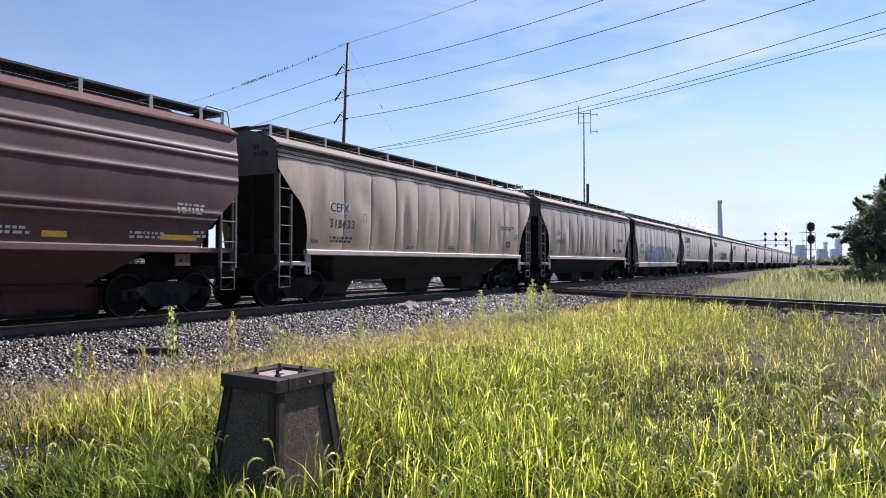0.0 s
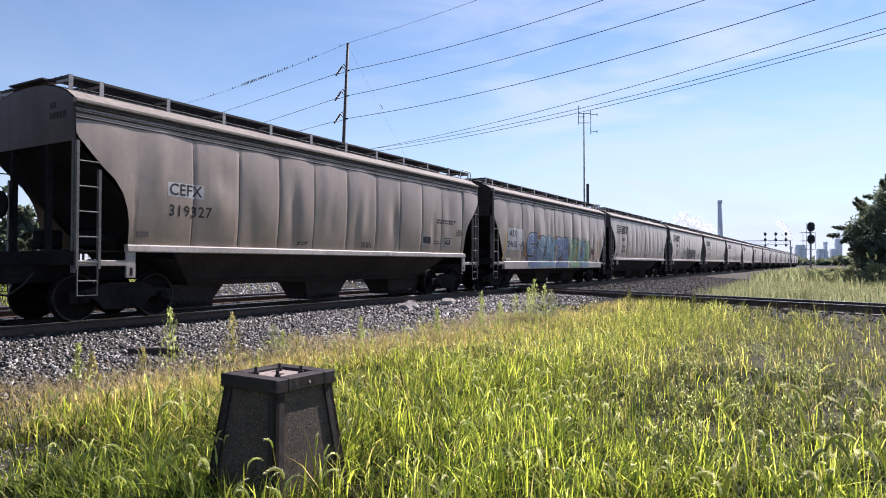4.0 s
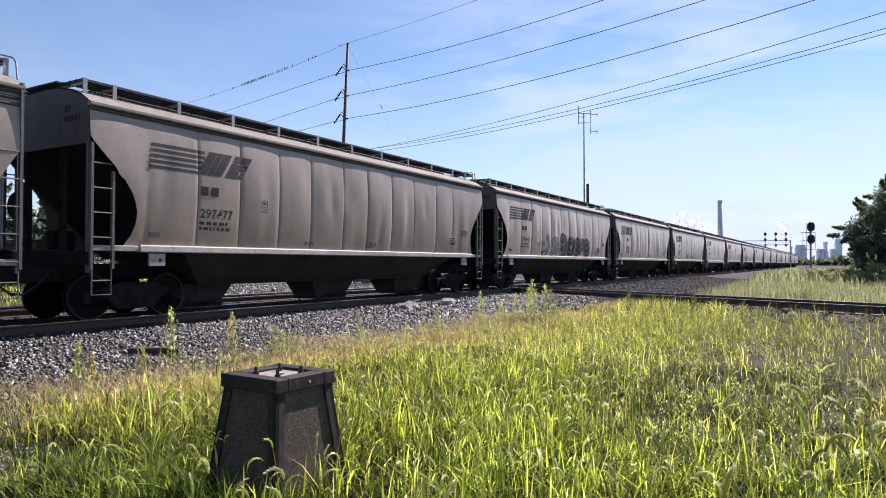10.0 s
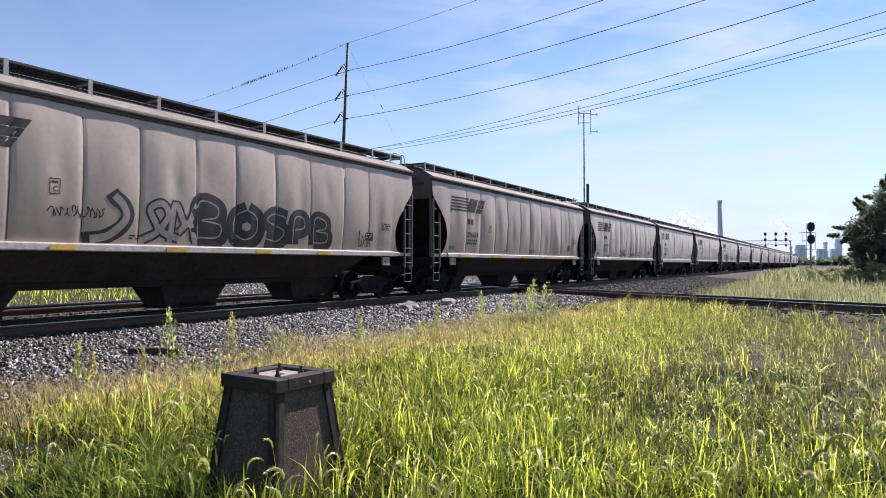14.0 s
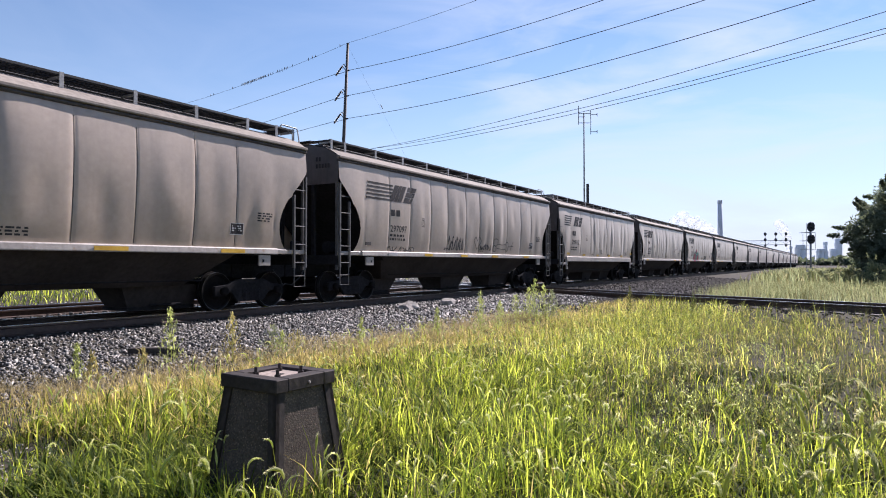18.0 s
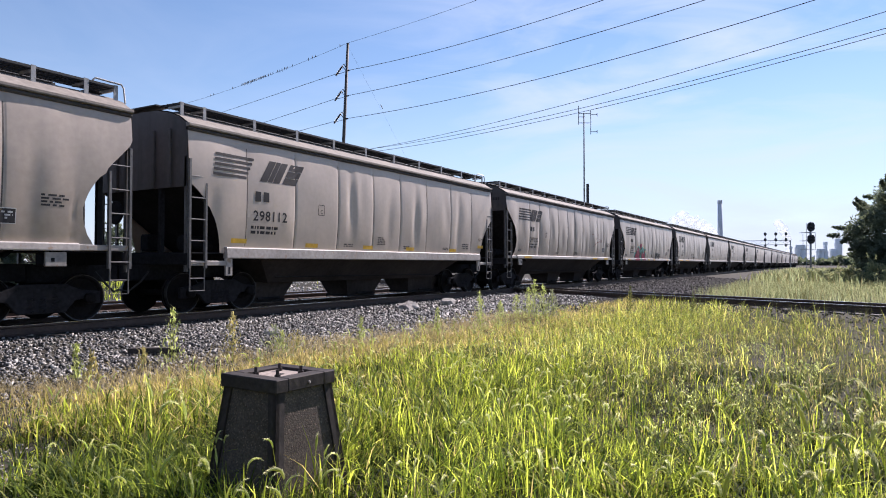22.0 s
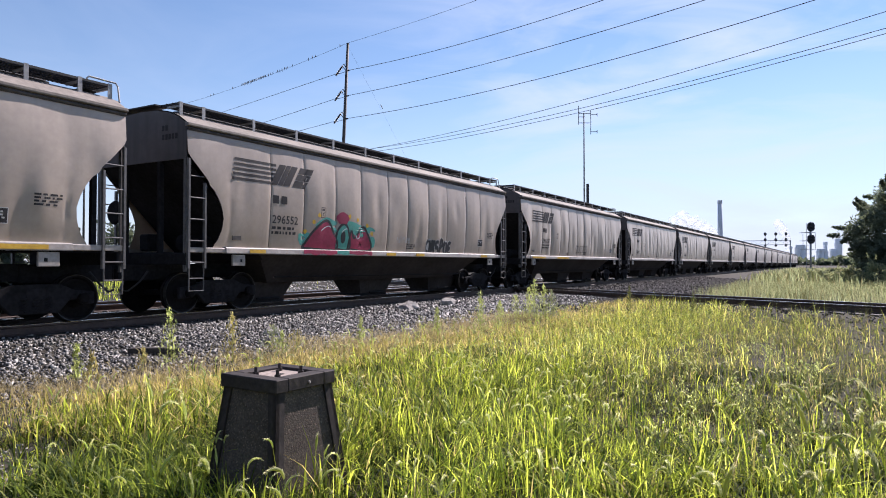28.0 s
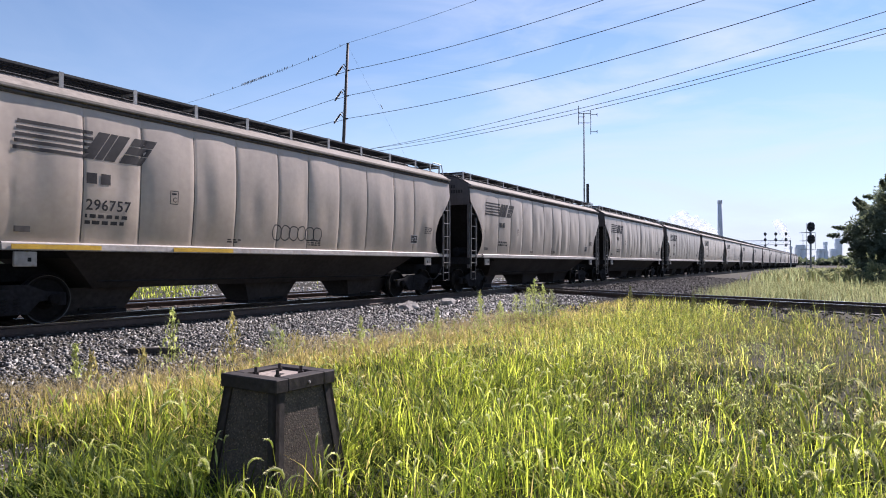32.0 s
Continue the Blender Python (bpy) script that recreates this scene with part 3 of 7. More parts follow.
# birds on the top line
bird = Geo().lathe([(-0.10, 0.012), (-0.06, 0.045), (0.0, 0.06), (0.06, 0.045), (0.10, 0.018)], "z", 8)
bird.lathe([(-0.035, 0.01), (0.0, 0.036), (0.035, 0.008)], "z", 8, c=(0.02, 0, 0.12))
bird.add([(-0.03, -0.02, -0.08), (-0.03, 0.02, -0.08), (-0.09, 0.025, -0.24), (-0.09, -0.025, -0.24), (-0.05, 0, -0.07)], [(0, 1, 2, 3), (4, 1, 2), (4, 3, 0)])
bird.tube([(0.05, 0, 0.12), (0.085, 0, 0.115)], 0.008, 4, 0.001)
bird_me = bird.mesh("bird", M_INSUL)
top_a, top_b = Vector((POLE_P.x + LEAN, POLE_P.y, 19.95)), Vector((left_p.x, left_p.y, 22.55))
us = [0.017, 0.0735, 0.0805, 0.09, 0.13, 0.1445, 0.151, 0.158, 0.164, 0.170, 0.183, 0.189, 0.196] + [0.2035 + 0.0031 * k + random.uniform(-0.0008, 0.0008) for k in range(24)] + [0.304, 0.369, 0.3795]
for u in us:
    p = top_a.lerp(top_b, u) - Vector((0, 0, 4 * 1.35 * u * (1 - u)))
    size = random.uniform(0.68, 0.86)
    ob = tagged(new("bird", bird_me), "small dark bird perched on the wire", "bird", group="birds on the wire")
    ob.matrix_basis = pose(p.x, p.y, p.z + 0.105 * size, 0, 0, random.uniform(0, 360)) @ Matrix.Scale(size, 4)

# ---------------------------------------------------------------- radio mast behind the train
mast = thing("radio_mast", "slim steel radio mast with a folded dipole antenna", "radio mast", pose(MAST[0], MAST[1], 0))
part("shaft", Geo().tube([(0, 0, -0.1), (0, 0, 8.4), (0.0, 0, 15.2)], 0.085, 8, 0.05), M_POLE, mast, smooth=True)
part("lower_tube", Geo().tube([(0.32, 0, 6.9), (0.32, 0, 8.8)], 0.13, 8), M_POLE, mast)
cr = Vector((0.862, 0.506, 0))
for u0, z0, u1, z1 in ((-0.48, 14.35, 0.5, 14.35), (-0.48, 15.2, 0.62, 15.2), (0.62, 13.3, 0.62, 15.5), (-0.48, 14.2, -0.48, 15.9), (0.62, 13.55, 1.2, 13.55), (0.62, 15.1, 1.2, 15.1), (-0.48, 14.9, 0.1, 14.9), (1.2, 13.4, 1.2, 13.7), (1.2, 14.95, 1.2, 15.25)):
    part("antenna_bar", Geo().tube([cr * u0 + Vector((0, 0, z0)), cr * u1 + Vector((0, 0, z1))], 0.03, 5), M_POLE, mast)

# ---------------------------------------------------------------- signals
M_SIG = mat("black signal paint", (0.04, 0.04, 0.043), 0.6, 0, 0.3, 15, 0.2, 2.0, 0.1)
M_GALV = mat("grey galvanised steel", (0.34, 0.36, 0.38), 0.5, 0.4, 0.3, 12, 0.2, 1.5, 0.1)
M_LENS = mat("dark signal lens", (0.02, 0.03, 0.025), 0.15, 0, 0.1, 20, 0.1, 2.0, 0.0)


def head(parent, z, w=0.34, h=0.78, n=3, y=0.0, x=0.0):
    """A black target with its hooded lenses, facing the -y side."""
    pts = [(x + w * math.cos(a), z + (h / 2 - w) * (1 if math.sin(a) > 0 else -1) + w * math.sin(a)) for a in [2 * math.pi * k / 20 + 0.01 for k in range(20)]]
    t = part("target", Geo().prism(pts, y - 0.03, y + 0.03, "y"), M_SIG, parent, "black signal backplate")
    for k in range(n):
        zz = z + (k - (n - 1) / 2) * (h - 0.28) / max(1, n - 1)
        part("hood", Geo().lathe([(y - 0.32, 0.10), (y - 0.03, 0.11), (y - 0.03, 0.085), (y - 0.30, 0.085)], "y", 12, c=(x, 0, zz)), M_SIG, t)
        part("lens", Geo().lathe([(y - 0.06, 0.08), (y - 0.05, 0.08)], "y", 12, c=(x, 0, zz)), M_LENS, t)
    part("signal_box", Geo().box((x, y + 0.16, z), (0.3, 0.26, h * 0.7)), M_SIG, t, bevel=0.02)


sig = thing("railway_signal", "two-headed railway signal mast with ladder and cage", "railway signal", pose(SIGNAL[0], SIGNAL[1], 0, 0, 0, 28))
part("mast", Geo().tube([(0, 0.12, -0.1), (0, 0.12, 5.1)], 0.075, 10), M_GALV, sig, smooth=True)
head(sig, 4.95, 0.33, 0.86, 3)
head(sig, 3.83, 0.33, 0.86, 3)
part("case", Geo().box((-0.05, 0.15, 0.62), (0.45, 0.4, 0.9)), M_GALV, sig, "grey equipment case", bevel=0.02)
for s in (-1, 1):
    part("ladder_stile", Geo().tube([(s * 0.22 + 0.12, 0.75, 0.2), (s * 0.22 + 0.12, 0.55, 5.3)], 0.022, 5), M_GALV, sig)
    part("cage_bar", Geo().tube([(s * 0.55, 0.35, 2.9), (s * 0.55, 0.35, 4.45)], 0.02, 5), M_GALV, sig)
for k in range(12):
    part("rung", Geo().tube([(-0.1, 0.74 - k * 0.016, 0.5 + k * 0.4), (0.34, 0.74 - k * 0.016, 0.5 + k * 0.4)], 0.014, 5), M_GALV, sig)
for z in (2.9, 3.7, 4.45):
    part("cage_hoop", Geo().tube([(-0.55, 0.35, z), (0.55, 0.35, z), (0.55, 0.95, z), (-0.55, 0.95, z), (-0.55, 0.35, z)], 0.02, 5), M_GALV, sig)

gan = thing("signal_gantry", "steel signal bridge carrying three signal masts", "signal bridge", pose(GANTRY[0], GANTRY[1], 0, 0, 0, 10))
for z in (6.6, 7.7):
    for y in (-0.4, 0.4):
        part("chord", Geo().tube([(-7.5, y, z), (3.6, y, z)], 0.06, 5), M_GALV, gan)
for k in range(10):
    part("lattice", Geo().tube([(-7.5 + k * 1.11, -0.4, 6.6 if k % 2 else 7.7), (-6.39 + k * 1.11, -0.4, 7.7 if k % 2 else 6.6)], 0.04, 4), M_GALV, gan)
for x in (-7.5, 3.6):
    for y in (-0.4, 0.4):
        part("leg", Geo().tube([(x, y, -0.1), (x, y, 7.8)], 0.09, 6), M_GALV, gan)
for x in (-2.4, 0.1, 2.5):
    part("signal_mast", Geo().tube([(x, -0.6, 6.4), (x, -0.6, 9.9)], 0.06, 6), M_SIG, gan)
    head(gan, 9.4, 0.34, 0.85, 3, y=-0.7, x=x)
    head(gan, 7.9, 0.34, 0.85, 3, y=-0.7, x=x)
    if x > -3.0:
        head(gan, 6.4, 0.30, 0.65, 2, y=-0.7, x=x)

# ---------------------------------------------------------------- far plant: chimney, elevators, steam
# pale bluish base colours stand in for the haze of distance
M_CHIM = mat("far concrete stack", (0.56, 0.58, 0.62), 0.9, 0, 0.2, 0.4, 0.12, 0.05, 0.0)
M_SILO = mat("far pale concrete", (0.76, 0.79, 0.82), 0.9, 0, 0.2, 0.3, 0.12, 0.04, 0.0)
stack = thing("chimney", "tall slender concrete smokestack on the skyline", "chimney", pose(STACK[0], STACK[1], 0))
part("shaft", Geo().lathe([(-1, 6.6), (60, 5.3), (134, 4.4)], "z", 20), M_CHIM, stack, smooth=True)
part("crown_band", Geo().lathe([(128, 4.75), (135, 4.65), (135.5, 3.6)], "z", 20), M_CHIM, stack)
plant = thing("power_station", "boiler house beside the smokestack, haze put into its pale colour", "building", pose(STACK[0] - 26, STACK[1] - 8, 0, 0, 0, 30))
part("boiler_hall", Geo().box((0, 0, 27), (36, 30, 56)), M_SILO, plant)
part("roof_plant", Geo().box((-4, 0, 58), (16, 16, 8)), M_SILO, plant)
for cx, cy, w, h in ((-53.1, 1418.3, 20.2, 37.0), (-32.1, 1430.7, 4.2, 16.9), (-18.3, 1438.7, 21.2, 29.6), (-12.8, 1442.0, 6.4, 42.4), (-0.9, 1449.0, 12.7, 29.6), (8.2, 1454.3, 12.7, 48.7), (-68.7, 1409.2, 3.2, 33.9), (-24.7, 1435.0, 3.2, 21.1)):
    el = thing("grain_elevator", "grain elevator block on the skyline, haze put into its pale colour", "building", pose(cx, cy, 0, 0, 0, 20), group="far elevators")
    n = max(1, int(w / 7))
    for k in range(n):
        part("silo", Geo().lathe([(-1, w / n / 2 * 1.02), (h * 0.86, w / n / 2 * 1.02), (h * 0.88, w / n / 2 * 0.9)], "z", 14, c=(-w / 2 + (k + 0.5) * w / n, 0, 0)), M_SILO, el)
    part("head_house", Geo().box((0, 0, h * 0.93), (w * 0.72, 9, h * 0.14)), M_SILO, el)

M_STEAM = bpy.data.materials.new("white steam")
M_STEAM.use_nodes = True
_n, _l = M_STEAM.node_tree.nodes, M_STEAM.node_tree.links
_n["Principled BSDF"].inputs["Base Color"].default_value = (0.9, 0.9, 0.9, 1)
_n["Principled BSDF"].inputs["Roughness"].default_value = 1.0
_tr, _mx = _n.new("ShaderNodeBsdfTransparent"), _n.new("ShaderNodeMixShader")
_co, _no = _n.new("ShaderNodeTexCoord"), _n.new("ShaderNodeTexNoise")
_no.inputs["Scale"].default_value, _no.inputs["Detail"].default_value = 0.09, 4.0
_mr = _n.new("ShaderNodeMapRange")
_mr.inputs["From Min"].default_value, _mr.inputs["From Max"].default_value = 0.35, 0.75
_mr.inputs["To Min"].default_value, _mr.inputs["To Max"].default_value = 0.02, 0.5
_l.new(_co.outputs["Object"], _no.inputs["Vector"])
_l.new(_no.outputs["Fac"], _mr.inputs["Value"])
_l.new(_mr.outputs["Result"], _mx.inputs["Fac"])
_tl, _half = _n.new("ShaderNodeBsdfTranslucent"), _n.new("ShaderNodeMixShader")
_tl.inputs["Color"].default_value = (0.95, 0.95, 0.95, 1)
_l.new(_n["Principled BSDF"].outputs["BSDF"], _half.inputs[1])
_l.new(_tl.outputs["BSDF"], _half.inputs[2])
_l.new(_tr.outputs["BSDF"], _mx.inputs[1])
_l.new(_half.outputs["Shader"], _mx.inputs[2])
_l.new(_mx.outputs["Shader"], _n["Material Output"].inputs["Surface"])


def puff_mesh(r, seed):
    bm = bmesh.new()
    bmesh.ops.create_icosphere(bm, subdivisions=3, radius=r)
    for vert in bm.verts:
        d = vert.co.normalized()
        vert.co *= 1 + 0.35 * noise.noise(d * 1.5 + Vector((seed, 0, 0))) + 0.12 * noise.noise(d * 4.5 + Vector((0, seed, 0)))
    me = bpy.data.meshes.new("puff")
    bm.to_mesh(me)
    bm.free()
    me.materials.append(M_STEAM)
    me.polygons.foreach_set("use_smooth", [True] * len(me.polygons))
    return me


PLUME = []
for lab, cx, cz, pts in (("white steam drifting from the power plant", STACK[0], 0, [(-8, 60, 9), (-18, 66, 12), (-30, 74, 14), (-44, 80, 16), (-56, 88, 15), (-70, 92, 15), (-82, 104, 12), (-24, 56, 12), (-40, 62, 14), (-62, 70, 16), (-84, 84, 15), (-100, 92, 12)]),
                         ("thin steam rising behind the signal bridge", STACK[0] + 128, 0, [(1, 8, 9), (0, 24, 8), (0, 40, 7), (-2, 52, 8), (-6, 64, 9), (-12, 76, 9), (-20, 84, 8)])):
    st = thing("steam_plume", lab, "steam", pose(cx, STACK[1] + 40, cz))
    for k, (x, z, r) in enumerate(pts):
        PLUME.append((part("puff", puff_mesh(r, k * 1.7), M_STEAM, st, at=pose(x * 0.9, 0.5 * x + 5 * (k % 3), z)), x * 0.9, 0.5 * x + 5 * (k % 3), z))


# ---------------------------------------------------------------- vegetation and stones
def fast_mesh(name, verts, tris, material):
    me = bpy.data.meshes.new(name)
    me.vertices.add(len(verts))
    me.vertices.foreach_set("co", np.ascontiguousarray(verts, dtype=np.float32).ravel())
    me.loops.add(3 * len(tris))
    me.loops.foreach_set("vertex_index", np.ascontiguousarray(tris, dtype=np.int32).ravel())
    me.polygons.add(len(tris))
    me.polygons.foreach_set("loop_start", np.arange(0, 3 * len(tris), 3, dtype=np.int32))
    me.update(calc_edges=True)
    me.materials.append(material)
    return me


def blades(base, height, width, lean, rng, stiff=2.0):
    """Tapered, bent blades: (n, 3) roots; returns vertices and triangles."""
    n = len(base)
    az = rng.uniform(0, 2 * np.pi, n)
    d = np.stack([np.cos(az), np.sin(az), np.zeros(n)], 1)
    tw = az + rng.uniform(0.9, 2.2, n)
    side = np.stack([np.cos(tw), np.sin(tw), np.zeros(n)], 1) * width[:, None] / 2
    out = np.zeros((n, 7, 3))
    for k, (u, w) in enumerate(((0, 0.7), (0.38, 1.0), (0.72, 0.75), (1.0, 0.0))):
        bend = lean * u ** stiff
        p = base + d * (bend * height)[:, None]
        p[:, 2] += height * (u - 0.35 * lean * u ** 2.5)
        if k < 3:
            out[:, 2 * k], out[:, 2 * k + 1] = p - side * w, p + side * w
        else:
            out[:, 6] = p
    t = np.array([(0, 1, 3), (0, 3, 2), (2, 3, 5), (2, 5, 4), (4, 5, 6)])
    tris = (np.arange(n)[:, None, None] * 7 + t[None]).reshape(-1, 3)
    return out.reshape(-1, 3), tris


def hollow_at(x, y):
    """A trodden, gravelly patch with little growth."""
    return max(math.exp(-((x + 5.7) / 0.95) ** 4 - ((y - 2.5) / 0.95) ** 4), math.exp(-((x + 4.6) / 1.0) ** 4 - ((y - 1.6) / 1.0) ** 4))


THIN_SPOTS = ((-0.18, 8.0, 0.55), (-0.95, 6.7, 0.65), (-0.3, 5.6, 0.4), (-3.5, 11.9, 0.6), (0.9, 10.2, 0.8), (-2.3, 7.6, 0.35))


def verge_density(x, y):
    """How thick the grass of the near verge stands at a place, 0 to 1."""
    side = (x - CROSS_P.x) * CROSS_N.x + (y - CROSS_P.y) * CROSS_N.y
    edge = -8.1 + 0.5 * noise.noise((y * 0.5, 3.3, 0)) + 0.25 * noise.noise((y * 2.1, 9.3, 0))
    a = min(1, max(0, (x - edge) / 1.2)) * min(1, max(0, (side - 1.35) / 0.8))
    bare = min(1, max(0, (x + 3.0) / 1.6)) * min(1, max(0, (y - 6.2) / 2.0))
    a *= 1 - 0.76 * hollow_at(x, y)
    thin = math.exp(-((x + 6.0) / 0.9) ** 2 - ((y - 1.6) / 1.5) ** 2)
    a *= 1 - 0.7 * thin
    patch = 0.62 + 0.6 * noise.noise((x * 0.7, y * 0.7, 5.0)) + 1.1 * noise.noise((x * 2.6, y * 2.6, 7.0))
    patch = max(0.06, patch) * (1 - 0.2 * math.exp(-((x + 3.7) / 1.3) ** 4 - ((y - 3.0) / 1.1) ** 4))
    patch *= 1 - 0.6 * math.exp(-((x + 4.5) / 0.7) ** 4 - ((y - 3.1) / 0.75) ** 4)
    for cx, cy, r in THIN_SPOTS:
        patch *= 1 - 0.85 * math.exp(-(((x - cx) ** 2 + (y - cy) ** 2) / r ** 2) ** 2)
    return a * patch * (1 - 0.55 * bare)


def scatter(n, x0, x1, y0, y1, fn, rng):
    p = np.stack([rng.uniform(x0, x1, n), rng.uniform(y0, y1, n), rng.uniform(0, 1, n)], 1)
    keep = [q for q in p if q[2] < fn(q[0], q[1])]
    return np.array([(q[0], q[1], ground_z(q[0], q[1]) - 0.01) for q in keep])


rng = np.random.default_rng(11)


def tufts(pts, k, spread):
    """Several blades round each root."""
    p = np.repeat(pts, k, axis=0)
    p[:, :2] += rng.normal(0, spread, (len(p), 2))
    return p


M_GRASS = leaf_mat("fresh grass", (0.020, 0.042, 0.010), (0.40, 0.46, 0.050), dry=(0.50, 0.52, 0.13), through=0.64, skew=True)
M_LIME = leaf_mat("yellow-green ripening grass", (0.040, 0.062, 0.016), (0.43, 0.46, 0.080), dry=(0.58, 0.51, 0.20), through=0.66, skew=True)
M_GOLD = leaf_mat("drying grass", (0.20, 0.19, 0.055), (0.44, 0.36, 0.15), dry=(0.52, 0.40, 0.25), through=0.54)
M_FIELD = leaf_mat("pale field grass", (0.16, 0.19, 0.11), (0.29, 0.31, 0.19), dry=(0.33, 0.29, 0.18), through=0.5)
M_STALK = leaf_mat("brown weed stalks", (0.07, 0.085, 0.035), (0.15, 0.15, 0.07), dry=(0.22, 0.18, 0.11), through=0.42, rough=0.9)
M_EAR = leaf_mat("pale foxtail bristles", (0.46, 0.46, 0.30), (0.68, 0.65, 0.47), through=0.66)
M_CORE = leaf_mat("green foxtail grains", (0.26, 0.31, 0.13), (0.40, 0.43, 0.21), through=0.66)
M_WEED = leaf_mat("weed leaves", (0.21, 0.25, 0.10), (0.40, 0.43, 0.18), through=0.68)
M_TAN = leaf_mat("yellowing weed leaves", (0.24, 0.21, 0.09), (0.40, 0.35, 0.17), through=0.6)
# leaf colour lightened and greyed to carry the haze over the trees
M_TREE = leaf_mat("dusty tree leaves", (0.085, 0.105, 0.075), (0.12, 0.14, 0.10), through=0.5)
M_BARK = mat("rough bark", (0.10, 0.08, 0.06), 0.9, 0, 0.5, 12, 0.3, 2.0, 0.6, stretch=(4, 4, 0.6))


def gold_share(x, y):
    """Share of dry blades: high beside the ballast, low in the middle of the verge."""
    dry = 1.35 - (x + 8.2) / 3.4 + 0.3 * noise.noise((x * 0.6, y * 0.6, 3.0))
    return min(0.96, max(0.10, dry * min(1.0, max(0.25, (y - 2.2) / 2.4))))


def grass_object(name, pts, hs, ws, lean, material, label):
    v, t = blades(pts, hs, ws, lean, rng)
    return tagged(new(name, fast_mesh(name, v, t, material)), label, "grass", kind="stuff")


def near_edge(x, y):
    """The near verge thins out in an uneven line round the standpoint."""
    wob = 0.7 * noise.noise((x * 0.9, y * 0.9, 31.0)) + 0.3 * noise.noise((x * 2.7, y * 2.7, 33.0))
    return verge_density(x, y) * min(1, max(0, (y - 1.25 + wob) / 0.8)) * min(1, max(0, (2.6 + wob - x) / 1.0) if y < 9 else 1)


near = tufts(scatter(34500, -9.0, 3.2, 0.6, 9.5, near_edge, rng), 8, 0.05)
mid = tufts(scatter(30000, -9.0, 6.0, 9.5, 24.0, verge_density, rng), 8, 0.06)
for zone, pts, wmin, wmax in (("near", near, 0.004, 0.015), ("mid", mid, 0.004, 0.013)):
    dry = rng.uniform(0, 1, len(pts)) < np.array([gold_share(a, b) for a, b, _ in pts])
    brown = (~dry) & (rng.uniform(0, 1, len(pts)) < np.array([0.75 * min(1, max(0, (a + 3.4) / 1.5)) * min(1, max(0, (b - 5.5) / 2.0)) + 0.2 * math.exp(-((a + 3.9) / 1.4) ** 4 - ((b - 3.1) / 1.3) ** 4) for a, b, _ in pts]))
    for nm, sel, mt, lab, lo, hi in (("grass", ~dry & ~brown, M_GRASS, "tall lush green grass lit from behind", 0.09, 0.41), ("dry_grass", dry, M_GOLD, "yellowing dry grass along the ballast", 0.06, 0.34),
                                     ("weed_stalks", brown, M_STALK, "grey-brown weeds with dry stalks", 0.08, 0.32)):
        q = pts[sel]
        swell = np.array([1 + 0.4 * noise.noise((a * 0.45, b * 0.45, 8.0)) + 0.35 * noise.noise((a * 1.9, b * 1.9, 6.0)) for a, b, _ in q])
        swell *= np.array([0.62 + 0.38 * min(1, max(0, (a + 7.4) / 2.2)) for a, b, _ in q])
        swell *= np.array([1 - 0.45 * hollow_at(a, b) + 0.55 * math.exp(-((a + 4.4) / 1.5) ** 2 - ((b - 4.3) / 0.9) ** 2) for a, b, _ in q])
        swell *= np.array([max(0.35, 1 + 0.75 * noise.noise((a * 3.4, b * 3.4, 16.0))) for a, b, _ in q])
        h = (lo + (hi - lo) * rng.uniform(0, 1, len(q)) ** 1.5) * swell
        grass_object(nm, q, h, rng.uniform(wmin, wmax, len(q)) * (0.6 if mt is M_STALK else 1), 0.12 + 1.25 * rng.uniform(0, 1, len(q)) ** 1.2, M_LIME if zone == "mid" and mt is M_GRASS else mt, lab)

# broad leaves in the lee of the post base, shade put into their green
M_LUSH = leaf_mat("broad dark grass", (0.022, 0.042, 0.010), (0.13, 0.165, 0.026), dry=(0.25, 0.26, 0.06), through=0.45)
q = tufts(scatter(800, -5.3, -3.6, 2.3, 4.0, lambda x, y: math.exp(-((x + 4.4) / 0.62) ** 4 - ((y - 3.1) / 0.7) ** 4), rng), 9, 0.045)
grass_object("broad_grass", q, rng.uniform(0.10, 0.36, len(q)), rng.uniform(0.008, 0.020, len(q)), rng.uniform(0.2, 1.0, len(q)), M_LUSH, "broad green grass beside the post base, coloured dark as shade")

# short blades added between the taller ones, their dark colour standing for shade
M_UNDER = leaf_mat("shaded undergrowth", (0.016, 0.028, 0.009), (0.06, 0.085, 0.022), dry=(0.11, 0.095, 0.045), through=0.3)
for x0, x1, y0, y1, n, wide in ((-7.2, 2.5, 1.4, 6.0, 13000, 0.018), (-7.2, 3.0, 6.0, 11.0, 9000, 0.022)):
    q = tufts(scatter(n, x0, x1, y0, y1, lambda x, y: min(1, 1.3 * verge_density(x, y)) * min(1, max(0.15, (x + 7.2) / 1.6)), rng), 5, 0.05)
    grass_object("undergrowth", q, rng.uniform(0.05, 0.20, len(q)), rng.uniform(0.006, wide, len(q)), rng.uniform(0.3, 1.3, len(q)), M_UNDER, "short blades coloured dark as shade among the grass")

for x0, x1, y0, y1, n in ((-3.4, 9.0, -8.0, 1.9, 9500), (-9.0, -3.4, -8.0, 1.2, 4500), (1.6, 10.0, 1.2, 14.0, 7600)):
    q = tufts(scatter(n, x0, x1, y0, y1, lambda x, y: 0.8 * (1 - 0.8 * hollow_at(x, y)) if x * x + y * y > 0.5 + 0.5 * noise.noise((x, y, 3.0)) else 0, rng), 5, 0.06)
    grass_object("grass", q, rng.uniform(0.1, 0.32, len(q)), rng.uniform(0.008, 0.022, len(q)), rng.uniform(0.15, 1.25, len(q)), M_GRASS, "shorter green grass round the standpoint")

